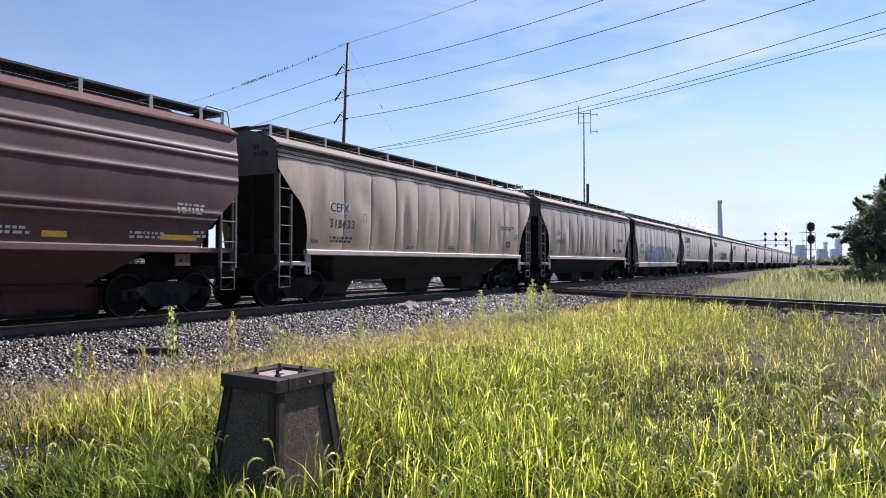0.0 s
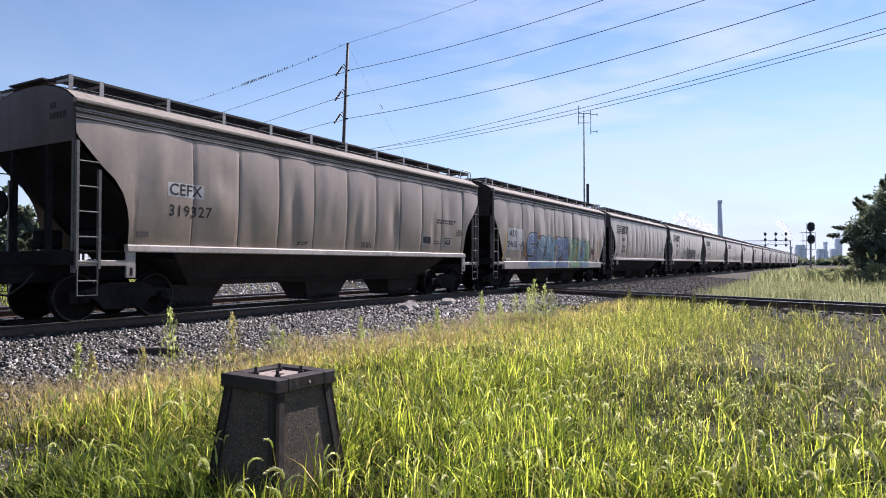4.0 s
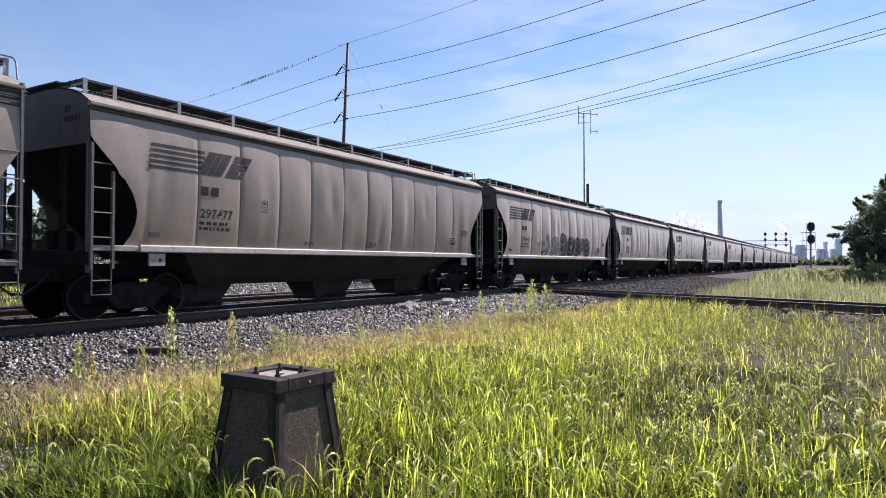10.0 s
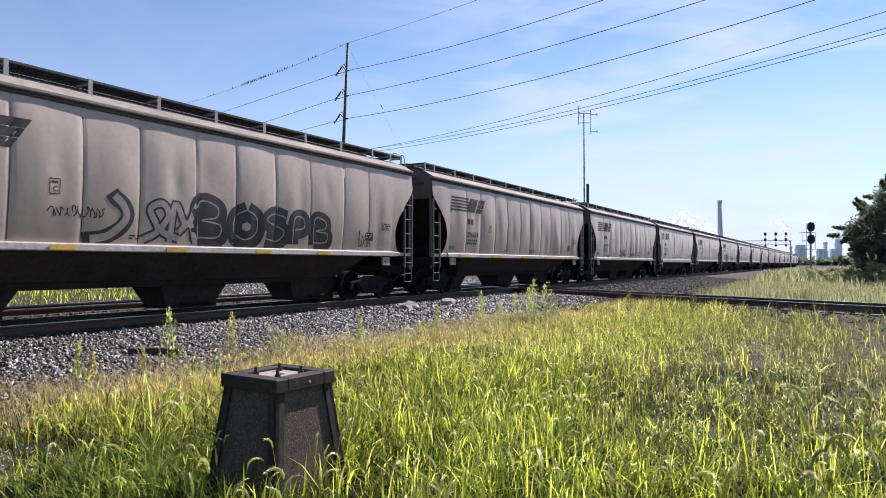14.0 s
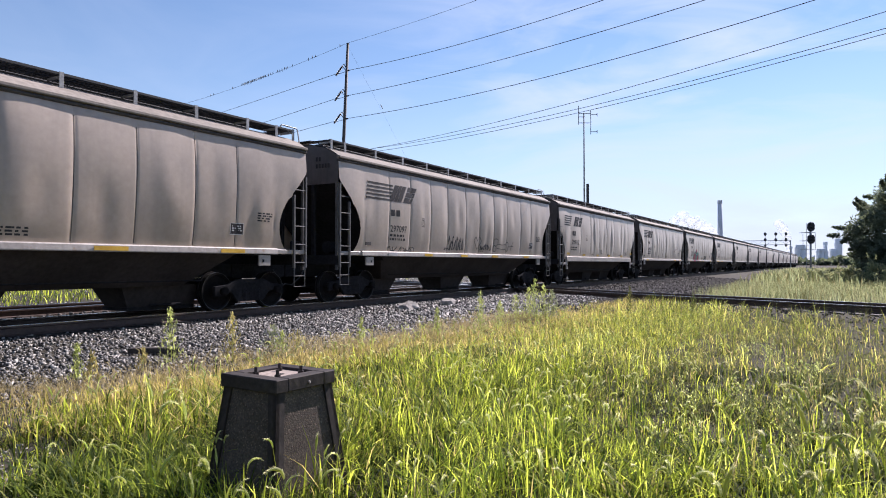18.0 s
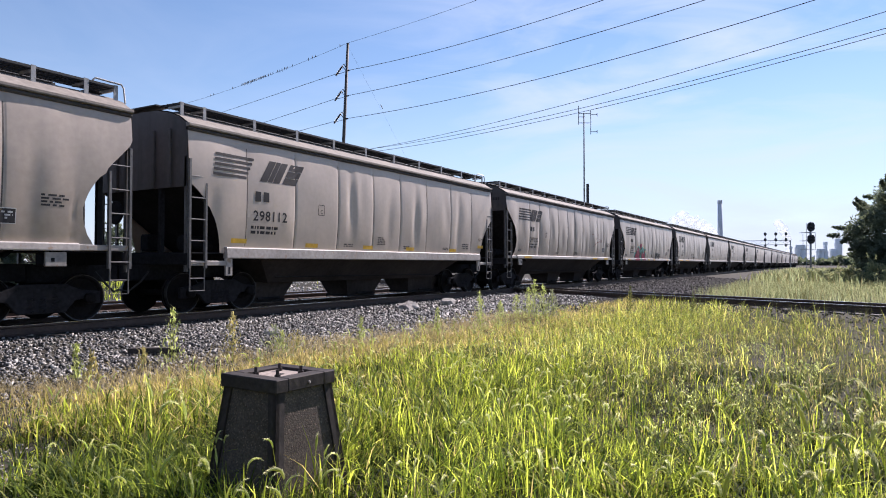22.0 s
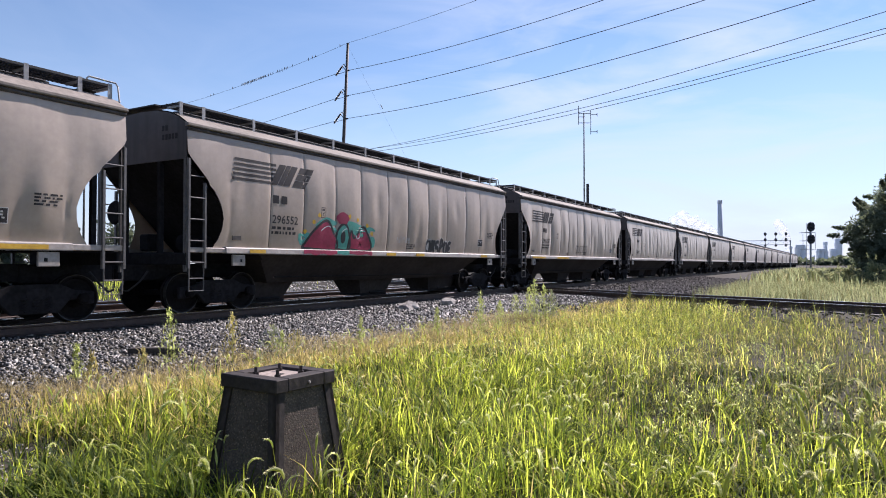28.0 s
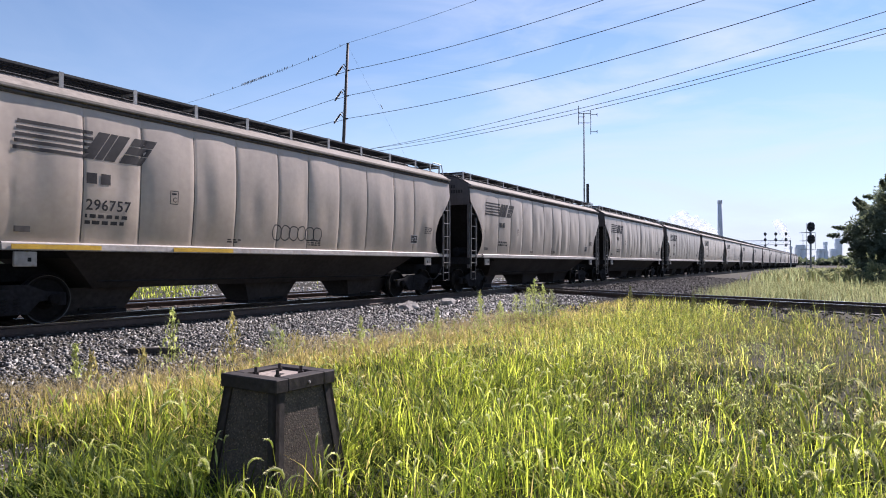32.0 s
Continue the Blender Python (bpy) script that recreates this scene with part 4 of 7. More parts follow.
# thin dry straw where the verge runs out into the ballast
def fringe(x, y):
    return 0.9 * math.exp(-((x + 8.0 + 0.4 * noise.noise((y * 0.7, 5.5, 0))) / 0.75) ** 2) * max(0, 0.6 + 0.8 * noise.noise((x * 1.2, y * 1.2, 12.0)))


M_STRAW = leaf_mat("bleached straw", (0.18, 0.145, 0.08), (0.38, 0.32, 0.18), dry=(0.46, 0.38, 0.26), through=0.5, rough=0.8)
q = tufts(scatter(20000, -9.6, -6.2, 2.0, 19.0, fringe, rng), 6, 0.07)
grass_object("straw", q, rng.uniform(0.05, 0.26, len(q)), rng.uniform(0.002, 0.006, len(q)), rng.uniform(0.2, 1.3, len(q)), M_STRAW, "thin bleached straw at the edge of the ballast")


def weed_patch(x, y):
    a = math.exp(-((x + 0.6) / 1.5) ** 4 - ((y - 9.0) / 4.0) ** 4)
    spot = max(math.exp(-((x - cx) ** 2 + (y - cy) ** 2) / (r * 1.1) ** 2) for cx, cy, r in THIN_SPOTS)
    return a * max(0, 0.55 + 0.8 * noise.noise((x * 0.8, y * 0.8, 21.0))) + 0.05 * verge_density(x, y) + 0.8 * spot


def bushy(pts, hs):
    """Leaves and twigs of low bushy weeds, one plant round each root."""
    V, T = [], []
    for (x, y, z), h in zip(pts, hs):
        n = int(90 * h / 0.4)
        u = rng.uniform(0.1, 1.0, n)
        az, rad = rng.uniform(0, 6.28, n), 0.32 * h * np.sin(np.pi * (0.2 + 0.72 * u)) * rng.uniform(0.1, 1.0, n)
        root = np.stack([x + np.cos(az) * rad, y + np.sin(az) * rad, z + u * h], 1)
        v, t = blades(root, rng.uniform(0.018, 0.05, n), rng.uniform(0.006, 0.014, n), rng.uniform(0.3, 1.4, n), rng)
        T.append(t + sum(len(k) for k in V))
        V.append(v)
    return np.concatenate(V), np.concatenate(T)


for k, (mt, n, lab) in enumerate(((M_STALK, 270, "low grey-brown bushy weeds in the verge"), (M_WEED, 150, "dusty green bushy weeds in the verge"))):
    q = scatter(n * 2, -6.0, 2.6, 3.4, 14.0, weed_patch, rng)
    v, t = bushy(q, rng.uniform(0.18, 0.44, len(q)))
    tagged(new("bushy_weeds", fast_mesh("bushy_weeds", v, t, mt)), lab, "weeds", kind="stuff")

q = scatter(2600, -4.6, 1.6, 11.5, 19.0, lambda x, y: math.exp(-((x + 2.6) / 1.3) ** 2 - ((y - 14.8) / 2.2) ** 2) + 0.25 * math.exp(-((x - 0.2) / 1.2) ** 2), rng)
grass_object("weed_stems", q, rng.uniform(0.3, 0.85, len(q)), rng.uniform(0.003, 0.006, len(q)), rng.uniform(0.03, 0.25, len(q)), M_STALK, "thin upright brown weed stems")

# the weedy field beyond the crossing track, and the far side of the main line
def field_density(x, y):
    side = (x - CROSS_P.x) * CROSS_N.x + (y - CROSS_P.y) * CROSS_N.y
    edge = -4.9 - 2.2 * min(1, max(0, (y - 30) / 60)) + 0.5 * noise.noise((y * 0.4, 1.1, 0))
    return (0.6 + 0.5 * noise.noise((x * 0.3, y * 0.3, 2.0))) * (1 if x > edge else 0) * (1 if side < -2.3 else 0)


q = scatter(52000, -9, 22, 22, 50, field_density, rng)
grass_object("field_grass", q, rng.uniform(0.25, 0.85, len(q)), rng.uniform(0.006, 0.016, len(q)), rng.uniform(0.1, 0.6, len(q)), M_FIELD, "tall pale weeds and grass of an open field")
q = scatter(24000, -9, 22, 22, 50, field_density, rng)
grass_object("field_weeds", q, rng.uniform(0.3, 0.80, len(q)), rng.uniform(0.008, 0.02, len(q)), rng.uniform(0.1, 0.5, len(q)), M_STALK, "grey-green field weeds")
q = scatter(46000, -9, 70, 50, 150, field_density, rng)
grass_object("field_grass", q, rng.uniform(0.5, 1.25, len(q)), rng.uniform(0.03, 0.075, len(q)), rng.uniform(0.1, 0.5, len(q)), M_FIELD, "tall pale weeds and grass of an open field")
q = scatter(30000, -9, 70, 50, 150, field_density, rng)
grass_object("field_weeds", q, rng.uniform(0.5, 1.25, len(q)), rng.uniform(0.03, 0.08, len(q)), rng.uniform(0.1, 0.5, len(q)), M_STALK, "grey-green field weeds")
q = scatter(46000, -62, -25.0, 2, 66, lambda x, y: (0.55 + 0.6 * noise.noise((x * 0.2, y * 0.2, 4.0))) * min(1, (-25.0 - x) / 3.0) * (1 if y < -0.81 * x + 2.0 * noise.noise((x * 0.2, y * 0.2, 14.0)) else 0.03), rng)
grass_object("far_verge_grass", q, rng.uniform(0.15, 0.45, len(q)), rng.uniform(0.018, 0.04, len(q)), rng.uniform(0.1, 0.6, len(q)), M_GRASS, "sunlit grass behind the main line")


# nodding foxtail ears over the verge
def foxtails(pts, hs, size, hairs=20):
    sets = {"stem": ([], []), "core": ([], []), "awn": ([], [])}
    for (x, y, z), h, s in zip(pts, hs, size):
        az = rng.uniform(0, 2 * np.pi)
        d = np.array([np.cos(az), np.sin(az), 0.0])
        n = np.array([-d[1], d[0], 0.0])
        # stem up, then an arch for the ear
        curve = [np.array([x, y, z]), np.array([x, y, z]) + d * 0.06 * h + np.array([0, 0, 0.6 * h]), np.array([x, y, z]) + d * 0.14 * h + np.array([0, 0, h])]
        droop = rng.uniform(0.5, 2.6)
        p, ang, ear = curve[-1].copy(), np.pi / 2 - 0.15, []
        for i in range(9):
            ear.append(p.copy())
            p = p + (d * np.cos(ang) + np.array([0, 0, np.sin(ang)])) * s / 8
            ang -= droop / 8
        V, T = sets["stem"]
        for a, b in zip(curve, curve[1:]):
            k = len(V)
            V += [a - n * 0.0014, a + n * 0.0014, b + n * 0.0014, b - n * 0.0014]
            T += [(k, k + 1, k + 2), (k, k + 2, k + 3)]
        V, T = sets["core"]
        k = len(V)
        for i, c in enumerate(ear):
            r = 0.0060 * s / 0.09 * np.sin(np.pi * (0.16 + 0.78 * i / 8))
            tan = ear[min(i + 1, 8)] - ear[max(i - 1, 0)]
            tan = tan / np.linalg.norm(tan)
            m = np.cross(tan, n)
            for j in range(5):
                a = 2 * np.pi * j / 5
                V.append(c + (n * np.cos(a) + m * np.sin(a)) * r)
            if i < 8:
                for j in range(5):
                    a0, a1 = k + i * 5 + j, k + i * 5 + (j + 1) % 5
                    T += [(a0, a1, a1 + 5), (a0, a1 + 5, a0 + 5)]
        V, T = sets["awn"]
        k = len(V)
        for i in range(1, 9):
            for j in range(hairs):
                a = rng.uniform(0, 2 * np.pi)
                c = ear[i] + (ear[i] - ear[i - 1]) * rng.uniform(-0.5, 0.5)
                tan = ear[i] - ear[i - 1]
                tan = tan / np.linalg.norm(tan)
                m = np.cross(tan, n)
                o = n * np.cos(a) + m * np.sin(a)
                w = np.cross(o, tan) * 0.0008
                tip = c + (o * 0.75 + tan * 0.8) * 0.0125 * s / 0.09
                V += [c - w, c + w, tip]
                T += [(k, k + 1, k + 2)]
                k += 3
    for (V, T), nm, mt, lab in ((sets["stem"], "foxtail_stems", M_GRASS, "thin green foxtail stems in the verge"), (sets["core"], "foxtail_ears", M_CORE, "nodding green foxtail ears above the grass"),
                                (sets["awn"], "foxtail_bristles", M_EAR, "pale sunlit bristles of the foxtail ears")):
        tagged(new(nm, fast_mesh(nm, np.array(V), np.array(T), mt)), lab, "grass", kind="stuff")


q = scatter(1500, -6.6, 2.0, 2.2, 9.0, verge_density, rng)
foxtails(q, rng.uniform(0.30, 0.54, len(q)), rng.uniform(0.08, 0.13, len(q)))
q = scatter(1500, -7.4, 0.0, 9.0, 19.5, verge_density, rng)
foxtails(q, rng.uniform(0.30, 0.52, len(q)), rng.uniform(0.08, 0.12, len(q)), 5)
big = [(0.0, 3.75, 0.92), (0.13, 3.85, 0.88), (-0.12, 3.9, 0.85), (0.22, 3.95, 0.9), (-0.01, 3.8, 0.80), (-0.14, 3.8, 0.72), (-0.16, 3.65, 0.66), (0.1, 3.85, 0.76), (0.07, 3.7, 0.60), (0.15, 3.8, 0.68), (0.19, 3.7, 0.62), (-0.05, 3.75, 0.56), (-0.2, 3.8, 0.5), (0.17, 3.9, 0.82),
       (-0.72, 3.73, 0.44), (-0.54, 3.76, 0.43), (-1.42, 3.53, 0.40), (-0.95, 4.2, 0.5), (-0.35, 4.4, 0.52), (-2.88, 2.48, 0.50), (-2.59, 2.78, 0.46), (-4.35, 3.15, 0.52), (-4.1, 3.3, 0.46), (-4.6, 3.4, 0.55), (-4.9, 3.6, 0.5)]
foxtails([(x, y, ground_z(x, y)) for x, y, _ in big], [h for _, _, h in big], rng.uniform(0.14, 0.19, len(big)), 34)


# ballast stones
def stones(pts, size):
    n = len(pts)
    cube = np.array([(-1, -1, -1), (1, -1, -1), (1, 1, -1), (-1, 1, -1), (-1, -1, 1), (1, -1, 1), (1, 1, 1), (-1, 1, 1.0)]) * 0.72
    tri = np.array([(0, 2, 1), (0, 3, 2), (4, 5, 6), (4, 6, 7), (0, 1, 5), (0, 5, 4), (1, 2, 6), (1, 6, 5), (2, 3, 7), (2, 7, 6), (3, 0, 4), (3, 4, 7)])
    v = cube[None] * rng.uniform(0.55, 1.2, (n, 8, 1)) * rng.uniform(0.65, 1.3, (n, 1, 3)) + rng.uniform(-0.2, 0.2, (n, 8, 3))
    a, b = rng.uniform(0, 6.28, n), rng.uniform(-1.4, 1.4, n)
    ca, sa, cb, sb = np.cos(a), np.sin(a), np.cos(b), np.sin(b)
    x, y, z = v[..., 0], v[..., 1], v[..., 2] * 0.8
    y, z = y * cb[:, None] - z * sb[:, None], y * sb[:, None] + z * cb[:, None]
    x, y = x * ca[:, None] - y * sa[:, None], x * sa[:, None] + y * ca[:, None]
    v = np.stack([x, y, z], -1) * size[:, None, None] + pts[:, None]
    v[..., 2] += (size * rng.uniform(-0.3, 0.9, n))[:, None]
    return v.reshape(-1, 3), (np.arange(n)[:, None, None] * 8 + tri[None]).reshape(-1, 3)


def bed_density(x, y):
    return min(1, max(0.0, (-7.4 - x) / 0.9)) * (0.12 if abs(x - TRACK_X) < 1.3 else 1)


def ballast(q, lo, more, pale, lab):
    """Dark stones with a share of pale ones among them."""
    size, mask = lo + more * rng.uniform(0, 1, len(q)) ** 2.2, rng.uniform(0, 1, len(q)) < pale
    for sel, mt, tone in ((~mask, M_STONE, "dark"), (mask, M_PALE, "pale")):
        v, t = stones(q[sel], size[sel])
        tagged(new("ballast_stones", fast_mesh("ballast_stones", v, t, mt)), tone + " " + lab, "ballast", kind="stuff")


ballast(scatter(60000, -12.9, -7.0, 2.5, 15, bed_density, rng), 0.009, 0.031, 0.30, "crushed limestone beside the rails")
q = scatter(21000, -12.9, -6.9, 15, 27, bed_density, rng)
ballast(q, 0.020, 0.036, 0.3, "crushed limestone farther along the rails")
q = scatter(13000, -12.9, -6.5, 27, 75, bed_density, rng)
v, t = stones(q, rng.uniform(0.03, 0.075, len(q)))
tagged(new("ballast_stones", fast_mesh("ballast_stones", v, t, M_CINDER)), "dull dusty ballast farther down the line", "ballast", kind="stuff")
q = scatter(10000, -25.0, -14.6, 5, 40, lambda x, y: min(1, (x + 25) / 2), rng)
v, t = stones(q, rng.uniform(0.03, 0.06, len(q)))
tagged(new("ballast_stones", fast_mesh("ballast_stones", v, t, M_CINDER)), "dull ballast shoulder behind the main line", "ballast", kind="stuff")
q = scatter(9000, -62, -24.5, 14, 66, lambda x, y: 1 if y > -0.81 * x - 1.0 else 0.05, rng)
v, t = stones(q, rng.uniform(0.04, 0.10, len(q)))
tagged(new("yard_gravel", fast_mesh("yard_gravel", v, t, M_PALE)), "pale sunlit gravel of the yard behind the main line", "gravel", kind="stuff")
q = scatter(9000, -7.4, -3.2, 1.2, 4.4, lambda x, y: 0.15 + 0.8 * hollow_at(x, y), rng)
v, t = stones(q, 0.005 + 0.020 * rng.uniform(0, 1, len(q)) ** 2)
tagged(new("gravel", fast_mesh("gravel", v, t, M_PALE)), "scattered pale gravel on bare soil", "gravel", kind="stuff")
q = scatter(17000, -10, 8, 14, 30, lambda x, y: 1 if 0.2 < cross_dist(x, y) < 3.2 else (0.25 if cross_dist(x, y) < 5 and x > -3 else 0), rng)
v, t = stones(q, rng.uniform(0.02, 0.045, len(q)))
tagged(new("ballast_stones", fast_mesh("ballast_stones", v, t, M_CINDER)), "crushed stone bed of the crossing track", "ballast", kind="stuff")


q = scatter(5000, -1.5, 6.0, 8.5, 17.0, lambda x, y: 0.8 * min(1, max(0, (x + 0.8) / 1.5)), rng)
v, t = stones(q, 0.008 + 0.030 * rng.uniform(0, 1, len(q)) ** 2)
tagged(new("gravel", fast_mesh("gravel", v, t, M_CINDER)), "dull gravel on bare ground among the weeds", "gravel", kind="stuff")

q = scatter(15000, -9.5, -1.5, 21, 75, lambda x, y: 1 if field_density(x, y) == 0 and cross_dist(x, y) > 2.5 else 0, rng)
v, t = stones(q, rng.uniform(0.025, 0.07, len(q)))
tagged(new("ballast_stones", fast_mesh("ballast_stones", v, t, M_CINDER)), "dusty spread ballast beyond the crossing", "ballast", kind="stuff")

# larger rocks and a dropped plank on the ballast
for x, y, s, lab in ((-11.4, 17.3, 0.36, "pale flat rock on the ballast"), (-11.5, 19.9, 0.32, "grey rock on the ballast"), (-8.6, 13.0, 0.12, "pale rock on the ballast"), (-10.2, 10.3, 0.20, "pale flat slab lying on the ballast")):
    bm = bmesh.new()
    bmesh.ops.create_icosphere(bm, subdivisions=2, radius=s)
    for vert in bm.verts:
        vert.co *= 1 + 0.45 * noise.noise(vert.co * 6 + Vector((x, y, 0)))
        vert.co.z *= 0.55
    me = bpy.data.meshes.new("rock")
    bm.to_mesh(me)
    bm.free()
    me.materials.append(M_ROCK)
    tagged(new("rock", me), lab, "rock", group="rocks on the ballast").matrix_basis = pose(x, y, ground_z(x, y) + 0.04)
solo("plank", Geo().box((0, 0, 0), (0.15, 0.86, 0.09)), M_TIE, "dark discarded timber on the ballast", "plank", bevel=0.008, m=pose(-9.8, 7.2, ground_z(-9.8, 7.2) + 0.075, 1, 2, -58))


# ---------------------------------------------------------------- tall single weeds by the track
def weed(x, y, h, w, label, mt):
    """A spire of small leaves on one stem."""
    root = thing("tall_weed", label, "weed", pose(x, y, ground_z(x, y) - 0.01), group="tall weeds by the track")
    part("stem", Geo().tube([(0, 0, 0), (0.01, 0.0, h * 0.5), (0.0, 0.01, h * 0.98)], 0.006, 5, 0.002), M_WEED, root)
    n = int(210 * h / 0.7)
    u = rng.uniform(0.06, 1.0, n) ** 1.15
    az = rng.uniform(0, 6.28, n)
    reach = 2.7 * w * (1.05 - u) ** 0.7 * rng.uniform(0.1, 1.0, n)
    base = np.stack([np.cos(az) * reach * 0.55, np.sin(az) * reach * 0.55, u * h + rng.uniform(-0.02, 0.02, n)], 1)
    v, t = blades(base, rng.uniform(0.04, 0.10, n), rng.uniform(0.010, 0.022, n), rng.uniform(0.3, 1.3, n), rng)
    part("leaves", fast_mesh("leaves", v, t, mt), mt, root)
    for k in range(7):
        a = rng.uniform(0, 6.28)
        z0 = h * rng.uniform(0.25, 0.75)
        part("twig", Geo().tube([(0, 0, z0), (math.cos(a) * w * 0.4, math.sin(a) * w * 0.4, z0 + 0.1 * h), (math.cos(a) * w * 0.6, math.sin(a) * w * 0.6, z0 + 0.22 * h)], 0.003, 4, 0.001), M_WEED, root)
    return root


WEEDS = []
for x, y, h, w, mt in ((-8.95, 6.85, 0.86, 0.17, M_WEED), (-8.15, 7.35, 0.80, 0.14, M_TAN), (-7.3, 14.2, 0.95, 0.14, M_WEED), (-7.35, 17.6, 1.15, 0.2, M_WEED), (-7.15, 17.9, 1.0, 0.2, M_WEED),
                       (-7.55, 17.7, 0.9, 0.2, M_WEED), (-7.0, 18.1, 0.85, 0.2, M_FIELD), (-7.8, 17.4, 0.7, 0.2, M_WEED), (-8.7, 5.2, 0.5, 0.09, M_WEED), (-8.4, 5.2, 0.42, 0.1, M_TAN), (-7.9, 13.2, 0.6, 0.1, M_WEED), (-8.35, 10.9, 0.5, 0.09, M_WEED),
                       (-5.4, 20.5, 0.95, 0.1, M_STALK), (-3.5, 20.3, 0.7, 0.1, M_STALK), (-7.1, 14.9, 0.7, 0.14, M_WEED), (-8.6, 6.1, 0.35, 0.1, M_TAN), (-8.0, 8.1, 0.55, 0.26, M_FIELD), (-7.8, 8.4, 0.46, 0.24, M_TAN), (-8.2, 8.5, 0.4, 0.12, M_WEED)):
    WEEDS.append(weed(x, y, h, w, "tall leafy weed spire growing in the ballast" if mt is M_WEED else "tall yellowing weed spire at the ballast edge", mt))


# ---------------------------------------------------------------- trees
def tree(name, x, y, h, r, leaves, size, label, seed, low=0.15, leaf=M_TREE):
    """Tapered trunk, limbs and a crown of many small leaves in uneven clumps."""
    r2 = np.random.default_rng(seed)
    root = thing(name, label, "tree", pose(x, y, -0.05))
    part("trunk", Geo().tube([(0, 0, 0), (0.1, 0, h * 0.3), (0, 0.1, h * 0.75)], 0.05 * r, 8, 0.015 * r), M_BARK, root)
    cl = []
    for k in range(46):
        a, u = r2.uniform(0, 6.28), r2.uniform(low, 1.0)
        rr = r * (0.35 + 0.65 * np.sin(np.pi * min(1, 0.18 + 0.8 * u))) * r2.uniform(0.45, 1.0)
        cl.append((rr * np.cos(a), rr * np.sin(a), h * u * 0.97, r * r2.uniform(0.14, 0.30)))
    for k in range(10):
        c = cl[k * 4]
        part("limb", Geo().tube([(0, 0, c[2] * 0.45), (c[0] * 0.5, c[1] * 0.5, c[2] * 0.75), (c[0], c[1], c[2])], 0.018 * r, 5, 0.004 * r), M_BARK, root)
    cl = np.array(cl)
    pick = r2.integers(0, len(cl), leaves)
    d = r2.normal(0, 1, (leaves, 3))
    d /= np.linalg.norm(d, axis=1)[:, None]
    p = cl[pick, :3] + d * (cl[pick, 3] * r2.uniform(0.3, 1.15, leaves) ** 0.6)[:, None]
    # loose sprigs that stand out of the crown
    tips = leaves // 5
    base = r2.integers(0, len(cl), 70)
    way = cl[base, :3] - np.array([0, 0, h * 0.35])
    way /= np.linalg.norm(way, axis=1)[:, None]
    way = way + r2.normal(0, 0.35, way.shape)
    which, along = r2.integers(0, 70, tips), r2.uniform(0.6, 1.0, tips)
    reach = (cl[base, 3] * r2.uniform(1.2, 2.1, 70))[which]
    p[:tips] = cl[base[which], :3] + way[which] * (reach * along)[:, None] + r2.normal(0, 0.035 * r, (tips, 3)) * (1.25 - along)[:, None]
    p[:, 2] = np.maximum(p[:, 2], 0.2)
    a = r2.normal(0, 1, (leaves, 3))
    a /= np.linalg.norm(a, axis=1)[:, None]
    b = np.cross(a, d)
    b /= np.linalg.norm(b, axis=1)[:, None] + 1e-6
    s = (size * r2.uniform(0.6, 1.3, leaves))[:, None]
    v = np.stack([p - a * s, p + b * s * 0.45, p + a * s, p - b * s * 0.45], 1).reshape(-1, 3)
    t = (np.arange(leaves)[:, None, None] * 4 + np.array([(0, 1, 2), (0, 2, 3)])[None]).reshape(-1, 3)
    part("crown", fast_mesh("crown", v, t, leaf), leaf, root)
    return root


tree("tree", 5.2, 59.0, 7.3, 4.4, 60000, 0.13, "dense dark broadleaf tree at the field's edge", 3, low=0.02)
tree("tree", 11.5, 61.0, 9.6, 5.6, 22000, 0.20, "tall dark broadleaf tree at the field's edge", 4, low=0.02)
tree("bush", 3.6, 57.0, 3.4, 2.2, 16000, 0.10, "low dark bush at the field's edge", 5, low=0.02)
for x, y, h, r, s in ((-53.5, 23.5, 7.5, 3.6, 21), (-56.5, 20.0, 8.5, 4.2, 22), (-51.0, 27.2, 5.5, 2.4, 23), (-78, 26, 6.2, 4, 6), (-90, 40, 7.5, 5, 7), (-95, 14, 6, 5, 8), (-110, 58, 8.5, 6, 10), (-120, 80, 8, 6, 12)):
    tree("tree", x, y, h, r, 4500, 0.32, "green tree far behind the main line", s, low=0.02)
for x, y, h, r, s in ((0.6, 54.0, 1.3, 1.1, 31), (2.6, 52.5, 1.6, 1.3, 32), (4.8, 54.0, 1.5, 1.5, 33), (-1.0, 56.5, 1.1, 1.0, 34)):
    tree("bush", x, y, h, r, 4500, 0.07, "low pale green bush in the open field", s, low=0.05, leaf=M_FIELD)
# far woods along the horizon
W = np.zeros((0, 3))
for k in range(170):
    x = -700 + k * 9 + rng.uniform(-4, 4)
    n = 90
    hh, rr = rng.uniform(3.5, 7.5), rng.uniform(5, 9)
    d = rng.normal(0, 1, (n, 3))
    d /= np.linalg.norm(d, axis=1)[:, None]
    W = np.concatenate([W, np.array([x, 640 + rng.uniform(-30, 30), hh * 0.5]) + d * np.array([rr, rr, hh * 0.5])])
n = len(W)
e1, e2 = rng.normal(0, 1.6, (n, 3)), rng.normal(0, 1.6, (n, 3))
v = np.stack([W - e1, W + e2, W + e1, W - e2], 1).reshape(-1, 3)
v[:, 2] = np.maximum(v[:, 2], 0.1)
t = (np.arange(n)[:, None, None] * 4 + np.array([(0, 1, 2), (0, 2, 3)])[None]).reshape(-1, 3)
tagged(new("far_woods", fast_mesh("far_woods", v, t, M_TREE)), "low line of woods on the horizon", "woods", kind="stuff")


